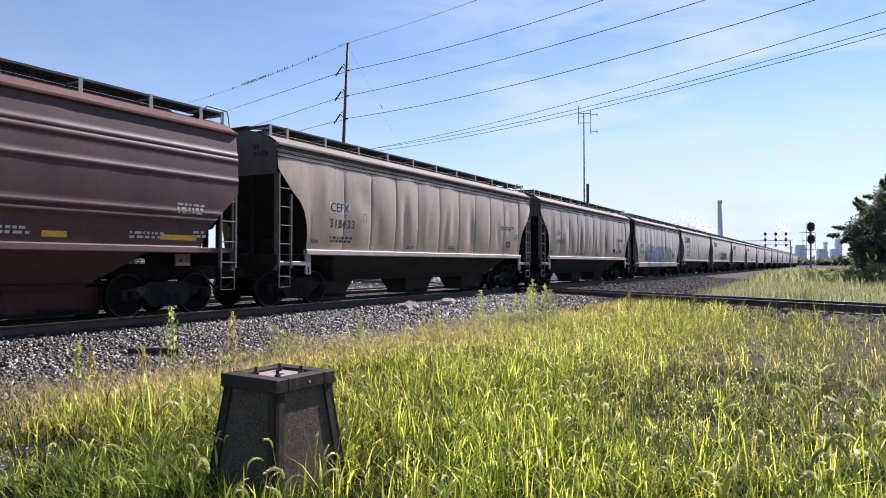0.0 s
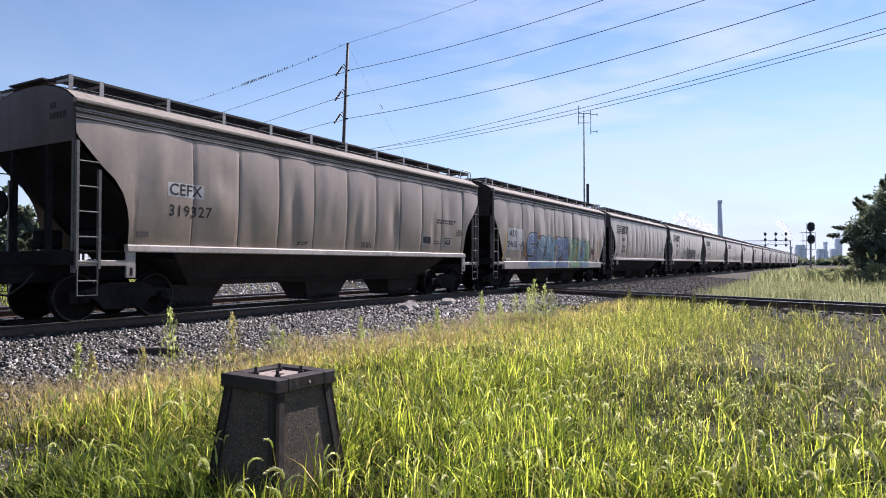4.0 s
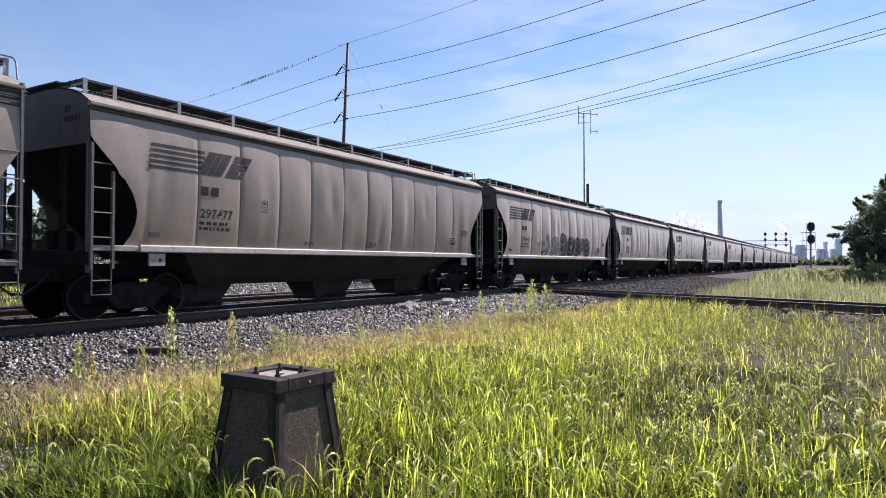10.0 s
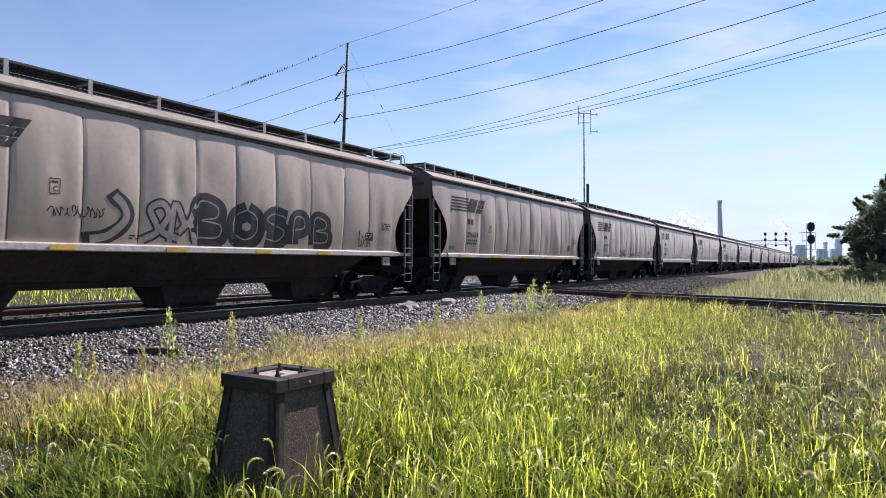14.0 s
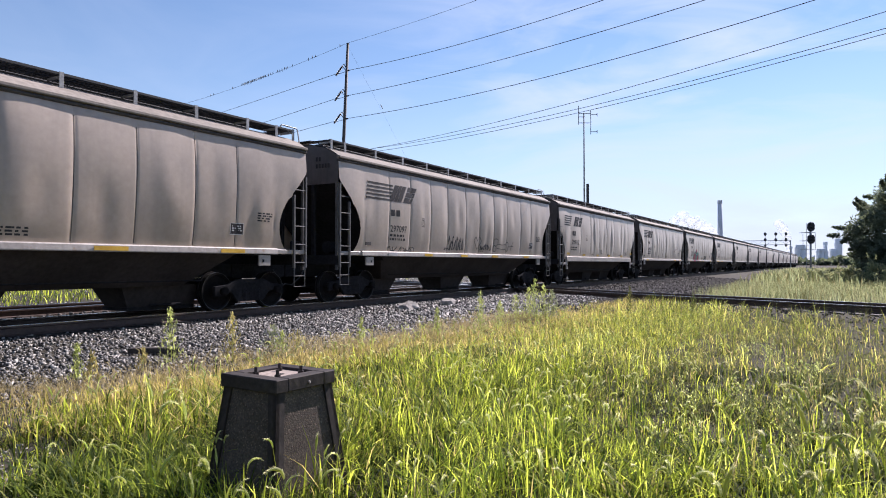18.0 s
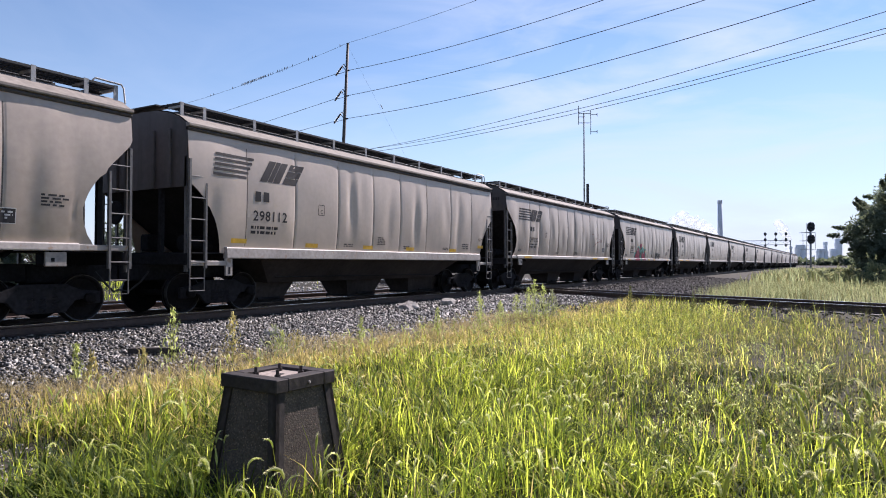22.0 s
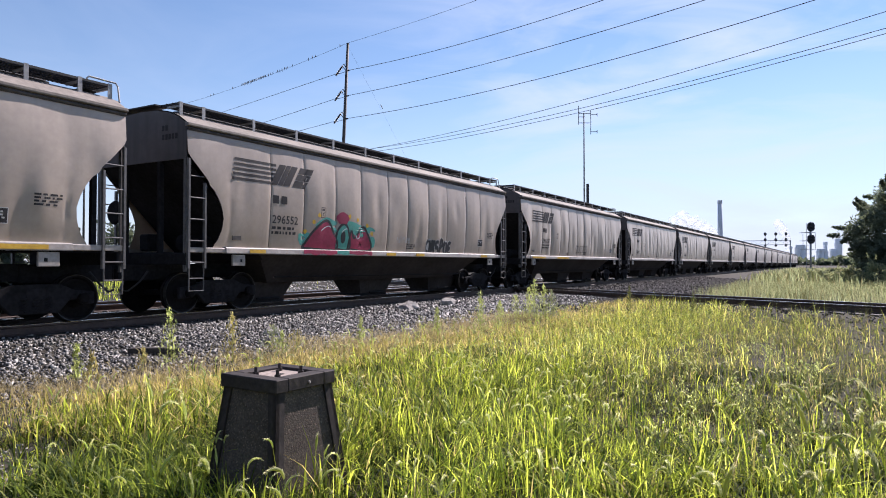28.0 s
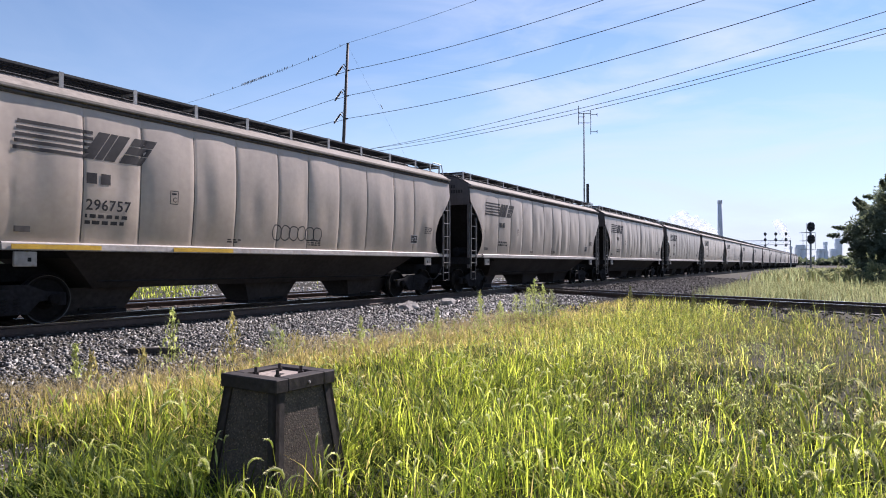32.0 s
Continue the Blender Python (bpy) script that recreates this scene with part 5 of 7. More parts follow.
# ---------------------------------------------------------------- hopper cars
ROOF_Z = 4.12
EDGE_Z = (1.30, 1.50, 1.65, 1.90, 2.15, 2.40, 2.60, 2.77, 2.82, 2.97, 3.20, 3.50)
EDGE_Y = (0.68, 0.74, 0.86, 0.96, 0.98, 0.91, 0.80, 0.67, 0.57, 0.50, 0.27, 0.0)
MAROON_Z, MAROON_Y = (1.30, 1.50, 1.90, 2.20, 2.50, 2.70), (0.98, 0.95, 0.80, 0.52, 0.20, 0.0)
TAN_Z, TAN_Y = (1.05, 1.30, 1.50, 1.90, 2.40, 2.90, 3.12), (1.08, 1.05, 0.98, 0.76, 0.46, 0.16, 0.0)
STRAIGHT_Z = (1.30, 1.50, 1.90, 2.20, 2.50, 2.75, 2.95, 3.20, 3.50)
STRAIGHT_Y = (1.10, 1.10, 1.09, 1.04, 0.93, 0.75, 0.52, 0.27, 0.0)
ROUND_Z = (1.30, 1.50, 1.80, 2.10, 2.35, 2.60, 2.80, 2.90)
ROUND_Y = (0.93, 0.91, 0.84, 0.74, 0.60, 0.38, 0.15, 0.0)


class Shape:
    """The numbers of one type of hopper car. Local y runs along the car, +x is the side seen, z from the rail head."""

    def __init__(self, half=8.05, seams=(), bulge=0.034, belly=0.13, edge=(EDGE_Z, EDGE_Y), chord=1, dents=(), seed=1, flutes=False, half_w=1.53, sill_h=0.15, end_low=3.40, sill=1.50):
        self.half, self.bulge, self.belly, self.edge, self.chord = half, bulge, belly, edge, chord
        self.seams = [-half] + [s - half for s in seams] + [half]
        self.table = None
        self.dents, self.seed, self.flutes, self.half_w, self.sill_h, self.end_low, self.sill = dents, seed, flutes, half_w, sill_h, end_low, sill

    def skin(self, y, z):
        """Outward distance of the sheet as it is panelled."""
        if not self.table:
            self.cols, self.rows = sheet_columns(self), sheet_rows(self)
            self.table = [[self.x(c, r) for r in self.rows] for c in self.cols]
        c, r = self.cols, self.rows
        if not c[0] <= y < c[-1]:
            return self.x(y, z) + 0.004
        i = max(0, int(np.searchsorted(c, y, "right")) - 1)
        j = min(len(r) - 2, max(0, int(np.searchsorted(r, z, "right")) - 1))
        u, w = (y - c[i]) / (c[i + 1] - c[i]), (z - r[j]) / (r[j + 1] - r[j])
        t = self.table
        return (t[i][j] * (1 - u) + t[i + 1][j] * u) * (1 - w) + (t[i][j + 1] * (1 - u) + t[i + 1][j + 1] * u) * w

    def wrinkles(self, a):
        """Dents of the panel that begins at a: place across it, depth, half width, height of the middle, half height."""
        r = random.Random(int(a * 100) + 7919 * self.seed)
        out = []
        for k in range(r.choice((0, 1, 1, 2))):
            out.append((r.uniform(0.2, 0.8), r.choice((-0.018, 0.022, 0.032)), r.uniform(0.12, 0.28), r.uniform(2.1, 3.2), r.uniform(0.35, 0.9)))
        return out

    def x(self, y, z):
        """Outward distance of the side sheet."""
        u = min(1, max(0, (z - self.sill) / (ROOF_Z - self.sill)))
        x = self.half_w - 0.03 + self.belly * math.sin(math.pi * min(1, u * 0.82 + 0.06)) ** 0.8
        for a, b in zip(self.seams, self.seams[1:]):
            if a <= y <= b:
                p = (y - a) / (b - a)
                amp = self.bulge * (0.75 + 0.7 * noise.noise((a * 1.3, self.seed, 0.5)))
                x += amp * (math.sin(math.pi * p) ** 0.85) * math.sin(math.pi * u) ** 0.7
                for k, (off, depth, width, zc, hz) in enumerate(self.wrinkles(a)):
                    c = a + off * (b - a) + 0.06 * math.sin((z - zc) * 2.3 + k + a)
                    q = ((y - c) / width) ** 2 + ((z - zc) / hz) ** 2
                    if q < 8:
                        x -= depth * math.exp(-q)
                edge = min(y - a, b - y)
                if edge < 0.04 and a > -self.half and b < self.half:
                    x -= 0.012 * (1 - edge / 0.04)
                break
        x += 0.010 * noise.noise((y * 0.9, z * 0.8, self.seed * 3.1)) + 0.004 * noise.noise((y * 3.1, z * 1.2, self.seed * 1.7))
        for dy, dz, w, h, depth in self.dents:
            q = ((y - dy) / w) ** 2 + ((z - dz) / h) ** 2
            if q < 6:
                x -= depth * math.exp(-q)
        if self.flutes:
            for fz in self.flutes:
                q = abs(z - fz)
                if q < 0.07:
                    x += 0.024 * math.cos(q / 0.07 * math.pi / 2)
        return x


def sheet_rows(sh):
    zs = [float(z) for z in np.linspace(sh.sill - 0.14, ROOF_Z + 0.02, 29)]
    if sh.flutes:
        zs = sorted(set(zs + [f + d for f in sh.flutes for d in (-0.07, -0.035, 0, 0.035, 0.07)]))
    return zs


def sheet_columns(sh):
    first = 1.3
    mids = [-sh.half + first + k * (2 * sh.half - 2 * first) / 120 for k in range(121)]
    return sorted(set(mids + [s + d for s in sh.seams[1:-1] for d in (-0.04, 0, 0.04) if abs(s + d) < sh.half - first]))


def side_sheet(sh, sgn):
    zs, mids, first = sheet_rows(sh), sheet_columns(sh), 1.3
    cols = 7
    n = cols + len(mids) - 1 + cols

    def fn(i, j):
        z = zs[j]
        cut = lerp(z, *sh.edge)
        if i < cols:
            y = -sh.half + cut + (first - cut) * i / cols
        elif i < cols + len(mids):
            y = mids[i - cols]
        else:
            k = i - cols - len(mids) + 1
            y = sh.half - first + (first - cut) * k / cols
        return (sgn * sh.x(y, z), y, z)

    g = Geo().grid(fn, n, len(zs) - 1)
    return g


def on_side(sh, pts, lift=0.008):
    """Lay (y, z) points on the near side sheet, y measured from the leading end."""
    return [(sh.skin(y - sh.half, max(z, sh.sill + 0.012)) + 0.0015 + 0.3 * lift, y - sh.half, max(z, sh.sill + 0.012)) for y, z in pts]


def bar_on(g, sh, y0, z0, y1, z1, lift=0.012, slant=0.0):
    """A painted bar from (y0, z0) to (y1, z1), following the sheet."""
    n, m = max(1, int((y1 - y0) / 0.06)), max(1, int((z1 - z0) / 0.10))
    pts = []
    for k in range(n + 1):
        y = y0 + (y1 - y0) * k / n
        pts += [(y + slant * (j / m - 0.5), z0 + (z1 - z0) * j / m) for j in range(m + 1)]
    q = m + 1
    g.add(on_side(sh, pts, lift), [(k * q + j, (k + 1) * q + j, (k + 1) * q + j + 1, k * q + j + 1) for k in range(n) for j in range(m)])
    return g


def stroke(g, sh, pts, width, lift=0.010):
    """A sprayed or painted line along (y, z) points."""
    pts = [Vector(p) for p in pts]
    fine = []
    for a, b in zip(pts, pts[1:]):
        n = max(1, int((b - a).length / 0.06))
        fine += [a.lerp(b, k / n) for k in range(n)]
    fine.append(pts[-1])
    out, m = [], max(1, int(width / 0.07))
    for i, p in enumerate(fine):
        d = (fine[min(i + 1, len(fine) - 1)] - fine[max(i - 1, 0)])
        d = d.normalized() if d.length > 1e-6 else Vector((1, 0))
        q = Vector((-d.y, d.x)) * width / 2
        out += [p + q * (2 * j / m - 1) for j in range(m + 1)]
    r = m + 1
    g.add(on_side(sh, out, lift), [(k * r + j, (k + 1) * r + j, (k + 1) * r + j + 1, k * r + j + 1) for k in range(len(fine) - 1) for j in range(m)])
    return g


def blob(g, sh, cy, cz, pts, lift=0.007):
    """A filled patch with a free outline round (cy, cz)."""
    k = len(pts)
    ring = [(cy + (y - cy) * s, cz + (z - cz) * s) for s in (0.33, 0.67, 1.0) for y, z in pts]
    v = on_side(sh, [(cy, cz)] + ring, lift)
    f = [(0, 1 + i, 1 + (i + 1) % k) for i in range(k)]
    for r in range(2):
        f += [(1 + r * k + i, 1 + (r + 1) * k + i, 1 + (r + 1) * k + (i + 1) % k, 1 + r * k + (i + 1) % k) for i in range(k)]
    return g.add(v, f)


def letters(text, size, y, z, sh, name, material, car, space=1.0, lift=0.005):
    """Painted characters on the near side; (y, z) is the lower left corner."""
    cu = bpy.data.curves.new(name, "FONT")
    cu.body, cu.size, cu.space_character = text, size / 0.70, space
    cu.resolution_u, cu.offset = 3, 0.022 * size
    tmp = new("tmp", cu)
    bpy.context.view_layer.update()
    me = bpy.data.meshes.new_from_object(tmp.evaluated_get(bpy.context.evaluated_depsgraph_get()))
    bpy.data.objects.remove(tmp)
    bpy.data.curves.remove(cu)
    for v in me.vertices:
        py, pz = y + v.co.x, z + v.co.y
        v.co = (sh.skin(py - sh.half, pz) + lift, py - sh.half, pz)
    me.materials.clear()
    me.materials.append(material)
    ob = new(name, me)
    ob.parent = car
    return ob


def scribble(g, sh, y, z, w, h, rows, rnd, lift=0.008):
    """Rows of small unreadable stencilling as broken bars."""
    for r in range(rows):
        zz = z - r * h * 1.7
        yy = y
        while yy < y + w * (0.75 + 0.25 * rnd.random()):
            ww = rnd.uniform(0.04, 0.16)
            bar_on(g, sh, yy, zz, min(yy + ww, y + w), zz + h, lift)
            yy += ww + rnd.uniform(0.03, 0.06)


def wheelset_meshes():
    g = Geo()
    for s in (-1, 1):
        prof = [(s * 0.66, 0.02), (s * 0.66, 0.10), (s * 0.72, 0.14), (s * 0.70, 0.34), (s * 0.685, 0.40), (s * 0.68, 0.485), (s * 0.71, 0.485), (s * 0.715, 0.455), (s * 0.825, 0.450),
                (s * 0.825, 0.40), (s * 0.775, 0.37), (s * 0.755, 0.20), (s * 0.80, 0.13), (s * 0.83, 0.10), (s * 0.83, 0.02)]
        g.lathe(prof, "x", 28)
    g.lathe([(-1.02, 0.07), (1.02, 0.07)], "x", 12)
    n = len(g.f)
    for s in (-1, 1):
        g.lathe([(s * 0.826, 0.437), (s * 0.830, 0.452), (s * 0.74, 0.4565), (s * 0.74, 0.445)], "x", 28, caps=False)
    me = g.mesh("wheelset", M_WHEEL)
    me.materials.append(M_TREAD)
    for p in me.polygons[n:]:
        p.material_index = 1
    return me


WHEELSET = wheelset_meshes()
_f = Geo()
_f.prism([(-1.12, 0.34), (-1.12, 0.58), (-0.72, 0.62), (-0.42, 0.74), (0.42, 0.74), (0.72, 0.62), (1.12, 0.58), (1.12, 0.34), (0.86, 0.34), (0.80, 0.44), (0.62, 0.42),
          (0.42, 0.20), (-0.42, 0.20), (-0.62, 0.42), (-0.80, 0.44), (-0.86, 0.34)], -0.05, 0.05)
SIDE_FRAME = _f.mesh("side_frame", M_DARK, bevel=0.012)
_b = Geo().lathe([(-0.09, 0.10), (0.06, 0.11), (0.09, 0.07)], "x", 14)
BEARING = _b.mesh("bearing_cap", M_WHEEL)
_b = Geo()
for _y in (-0.22, 0.0, 0.22):
    _b.tube([(0.0 + 0.06 * math.cos(a * 1.05), _y + 0.06 * math.sin(a * 1.05), 0.24 + 0.010 * a) for a in range(30)], 0.014, 5)
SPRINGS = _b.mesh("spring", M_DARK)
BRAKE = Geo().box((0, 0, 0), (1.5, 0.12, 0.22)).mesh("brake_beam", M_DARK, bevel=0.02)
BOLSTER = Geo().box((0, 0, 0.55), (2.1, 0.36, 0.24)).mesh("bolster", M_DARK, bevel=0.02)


def truck(car, y):
    t = part("truck", BOLSTER, M_DARK, car, "black two-axle truck", at=pose(0, y, 0))
    for s in (-1, 1):
        part("side_frame", SIDE_FRAME, M_DARK, t, at=pose(s * 0.99, 0, 0))
        part("spring", SPRINGS, M_DARK, t, at=pose(s * 1.02, 0, 0))
        for a in (-0.875, 0.875):
            part("bearing_cap", BEARING, M_WHEEL, t, at=pose(s * 1.06, a, 0.455, 0, 0, 0 if s > 0 else 180))
        part("brake_beam", BRAKE, M_DARK, t, at=pose(0, -0.36 * s, 0.33))
    for a in (-0.875, 0.875):
        w = part("wheelset", WHEELSET, M_WHEEL, t, at=pose(0, a, 0.455))
    return t


def ladder_parts(car, x, y0, y1, z_low, z_hi0, z_hi1, material, split=True):
    rungs = [z_low + 0.13 + 0.47 * k for k in range(int((min(z_hi0, z_hi1) - z_low) / 0.47) + 1)]
    if not split:
        g = Geo()
        for y, top in ((y0, z_hi0), (y1, z_hi1)):
            g.box((x, y, (z_low + top) / 2), (0.07, 0.05, top - z_low))
        for z in rungs:
            g.tube([(x, y0, z), (x, y1, z)], 0.014, 5)
        return part("ladder", g, material, car)
    lad = part("ladder", Geo().box((x, y0, (z_low + z_hi0) / 2), (0.07, 0.05, z_hi0 - z_low)), material, car, "worn steel side ladder")
    part("stile", Geo().box((x, y1, (z_low + z_hi1) / 2), (0.07, 0.05, z_hi1 - z_low)), material, lad)
    for z in rungs:
        part("rung", Geo().tube([(x + 0.02, y0, z), (x + 0.02, y1, z)], 0.015, 6), material, lad)
    return lad


def hopper_car(name, label, sh, body, roof=None, end=None, sill=None, chute=None, thick_sill=False, post_gap=1.52, band=None, low_corner=False, tall_ladder=False):
    """A covered hopper wagon with all its parts, standing at the origin."""
    car = thing(name, label, "railway wagon", group="cars of the train")
    h, P = sh.half, PAINT[body]
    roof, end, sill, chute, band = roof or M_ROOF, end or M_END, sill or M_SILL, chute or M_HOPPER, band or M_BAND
    for s in (1, -1):
        part("side_sheet", side_sheet(sh, s), P, car, smooth=True)
        # band under the eave, and the eave itself
        g = Geo()
        for k in range(sh.chord):
            z0 = ROOF_Z - 0.10 - 0.11 * k
            g.prism([(s * 1.50, z0), (s * 1.59, z0), (s * 1.615, z0 + 0.035), (s * 1.59, z0 + 0.07), (s * 1.50, z0 + 0.07)], -h, h, "y")
        part("top_chord", g, band, car, "dark upper side beam")
        g = Geo().prism([(s * 1.52, ROOF_Z - 0.02), (s * 1.625, ROOF_Z - 0.02), (s * 1.64, ROOF_Z + 0.0), (s * 1.635, ROOF_Z + 0.055), (s * 1.52, ROOF_Z + 0.075)], -h - 0.02, h + 0.02, "y")
        part("eave", g, roof, car, bevel=0.006)
    # welded seams of the near side
    for a in sh.seams[1:-1]:
        if abs(a) < h - 1.35:
            part("weld_seam", stroke(Geo(), sh, [(a + h, sh.sill + 0.03), (a + h, ROOF_Z - 0.16 - 0.11 * sh.chord)], 0.020, 0.004), M_SEAM, car)
    # roof
    prof = [(1.60, 4.17), (1.30, 4.36), (0.95, 4.49), (0.55, 4.575), (0.0, 4.60), (-0.55, 4.575), (-0.95, 4.49), (-1.30, 4.36), (-1.60, 4.17)]
    g = Geo().grid(lambda i, j: (prof[j][0], -h + 2 * h * i / 24, prof[j][1] + (0.004 if i % 2 else 0)), 24, len(prof) - 1)
    part("roof", g, roof, car, smooth=True)
    # hatch trough and covers
    part("hatch_coaming", Geo().box((0, 0, 4.64), (0.66, 2 * h - 1.6, 0.12)), M_GRATE, car, bevel=0.01)
    n = 6
    for k in range(n):
        w = (2 * h - 1.7) / n
        y = -h + 0.85 + w * (k + 0.5)
        g = Geo().prism([(-0.36, 4.69), (-0.30, 4.74), (0.0, 4.765), (0.30, 4.74), (0.36, 4.69)], y - w / 2 + 0.02, y + w / 2 - 0.02, "y")
        part("hatch_cover", g, M_GRATE, car)
    # walkways on brackets
    ys = [-h + 0.11, -h + 0.72]
    while ys[-1] + post_gap < h - 0.75:
        ys.append(ys[-1] + post_gap)
    ys += [h - 0.72, h - 0.11]
    for s in (1, -1):
        g = Geo()
        for x in (0.60, 0.80, 1.0, 1.20):
            g.box((s * x, 0, 4.66), (0.014, 2 * h - 0.1, 0.045))
        k = -h + 0.08
        while k < h - 0.05:
            g.box((s * 0.90, k, 4.655), (0.60, 0.030, 0.045))
            k += 0.085
        part("walkway", g, M_GRATE, car, "blackened steel grating walkway", fix=False)
        for y in ys:
            g = Geo().box((s * 1.225, y, 4.53), (0.016, 0.085, 0.32))
            g.box((s * 1.0, y, 4.60), (0.44, 0.04, 0.05))
            part("bracket", g, M_POST, car)
    for e in (-1, 1):
        g = Geo()
        g.box((0, e * (h - 0.1), 4.66), (1.19, 0.36, 0.03))
        part("end_walkway", g, M_GRATE, car, fix=False)
        # rail at the walkway's end
        if e > 0:
            g = Geo().tube([(1.24, h - 0.60, 4.68), (1.24, h - 0.55, 4.735), (1.24, h - 0.0, 4.725), (1.24, h + 0.05, 4.66), (1.30, h + 0.05, 4.34)], 0.018, 6)
            part("grab_iron", g, M_POST, car)
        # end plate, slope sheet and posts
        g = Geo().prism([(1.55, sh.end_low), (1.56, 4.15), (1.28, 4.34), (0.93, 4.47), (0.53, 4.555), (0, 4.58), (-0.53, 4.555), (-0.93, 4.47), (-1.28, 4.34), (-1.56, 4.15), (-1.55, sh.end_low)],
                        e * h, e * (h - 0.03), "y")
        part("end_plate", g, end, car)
        if sh.end_low < 3:
            for x in (-0.9, 0.45, 1.0):
                part("end_rib", Geo().box((x, e * (h + 0.03), 3.45), (0.07, 0.06, 1.3)), end, car, bevel=0.01)
        # near-black slope sheet: the shade of the end recess is in its colour
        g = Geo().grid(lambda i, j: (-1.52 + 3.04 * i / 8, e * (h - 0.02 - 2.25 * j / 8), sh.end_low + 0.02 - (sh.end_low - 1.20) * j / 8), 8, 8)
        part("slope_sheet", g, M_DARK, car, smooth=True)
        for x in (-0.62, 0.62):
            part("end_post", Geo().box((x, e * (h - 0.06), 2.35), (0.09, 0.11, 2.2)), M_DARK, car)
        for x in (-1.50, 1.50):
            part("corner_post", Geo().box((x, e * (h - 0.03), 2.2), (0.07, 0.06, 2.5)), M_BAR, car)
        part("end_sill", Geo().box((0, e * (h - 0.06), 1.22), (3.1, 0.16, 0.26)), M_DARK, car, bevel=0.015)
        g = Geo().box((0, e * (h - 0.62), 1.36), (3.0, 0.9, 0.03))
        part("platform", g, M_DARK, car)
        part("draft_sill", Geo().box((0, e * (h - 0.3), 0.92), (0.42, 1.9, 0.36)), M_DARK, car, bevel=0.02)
        g = Geo().box((0, e * (h + 0.40), 0.88), (0.16, 0.62, 0.16))
        g.box((0.05, e * (h + 0.66), 0.88), (0.24, 0.14, 0.28))
        part("coupler", g, M_WHEEL, car, bevel=0.03)
        part("air_hose", Geo().tube([(0.35, e * (h + 0.05), 0.95), (0.36, e * (h + 0.25), 0.72), (0.30, e * (h + 0.5), 0.52), (0.22, e * (h + 0.68), 0.56)], 0.022, 6), M_GRATE, car)
        for s in (1, -1):
            part("jacking_pad", Geo().box((s * 1.57, e * (h - (1.14 if low_corner else 1.46)), 1.12 if low_corner else 1.20), (0.06, 0.20 if low_corner else 0.38, 0.56 if low_corner else 0.26)), sill, car, bevel=0.01)
            part("pad_slot", Geo().box((s * 1.601, e * (h - (1.14 if low_corner else 1.52)), 0.96 if low_corner else 1.19), (0.006, 0.06, 0.16 if low_corner else 0.07)), M_DARK, car)
        # ladder on the seen side split into bars, and a stirrup step below
        ladder_parts(car, 1.60, e * (h - 0.03), e * (h - 0.46), 1.02, 4.22 if tall_ladder else 3.40, 2.90, M_BAR)
        ladder_parts(car, -1.60, e * (h - 0.03), e * (h - 0.46), 1.02, 3.40, 2.90, M_BAR, split=False)
        for s in (1, -1):
            g = Geo().tube([(s * 1.6, e * (h - 0.05), 1.1), (s * 1.6, e * (h - 0.05), 0.53), (s * 1.6, e * (h - 0.44), 0.53), (s * 1.6, e * (h - 0.44), 1.1)], 0.016, 6)
            g.tube([(s * 1.6, e * (h - 0.05), 0.80), (s * 1.6, e * (h - 0.44), 0.80)], 0.014, 6)
            part("stirrup_step", g, M_BAR, car)
            part("corner_sill", Geo().box((s * 1.55, e * (h - 0.55), 1.13 if low_corner else sh.sill - 0.08), (0.10, 1.06, 0.11)), sill, car, bevel=0.01)
    # brake gear on the leading end
    part("brake_wheel", Geo().lathe([(-h - 0.16, 0.25), (-h - 0.13, 0.28), (-h - 0.10, 0.25), (-h - 0.13, 0.22)], "y", 20, c=(-0.75, 0, 2.3)), M_DARK, car)
    part("air_tank", Geo().lathe([(-h + 0.55, 0.03), (-h + 0.58, 0.18), (-h + 1.35, 0.18), (-h + 1.38, 0.03)], "y", 16, c=(0.65, 0, 1.60)), M_DARK, car)
    part("brake_valve", Geo().box((-0.55, -h + 0.7, 1.62), (0.35, 0.45, 0.4)), M_DARK, car, bevel=0.04)
    # side sills, under-body, chutes
    for s in (1, -1):
        sz = sh.sill_h
        top = sh.sill
        g = Geo().prism([(s * 1.50, top - sz), (s * 1.635, top - sz), (s * 1.64, top - sz + 0.02), (s * 1.625, top - 0.02), (s * 1.60, top), (s * 1.50, top)], -h + 1.05, h - 1.05, "y")
        part("side_sill", g, sill, car, bevel=0.005)
    part("center_sill", Geo().box((0, 0, 0.95), (0.36, 2 * h - 2.2, 0.34)), M_DARK, car)
    lo = -h + 3.05
    under = [(lo - 0.9, 1.40), (lo + 0.15, 0.62), (-lo - 0.15, 0.62), (-lo + 0.9, 1.40)]
    g = Geo()
    for s in (1, -1):
        v = [(s * 1.50, under[0][0], 1.40), (s * 0.74, under[1][0], 0.62), (s * 0.74, under[2][0], 0.62), (s * 1.50, under[3][0], 1.40)]
        g.add(v, [(0, 1, 2, 3)])
    g.add([(1.5, under[0][0], 1.40), (0.74, under[1][0], 0.62), (-0.74, under[1][0], 0.62), (-1.5, under[0][0], 1.40)], [(0, 1, 2, 3)])
    g.add([(1.5, under[3][0], 1.40), (0.74, under[2][0], 0.62), (-0.74, under[2][0], 0.62), (-1.5, under[3][0], 1.40)], [(0, 1, 2, 3)])
    g.add([(0.74, under[1][0], 0.62), (0.74, under[2][0], 0.62), (-0.74, under[2][0], 0.62), (-0.74, under[1][0], 0.62)], [(0, 1, 2, 3)])
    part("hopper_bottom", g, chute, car)
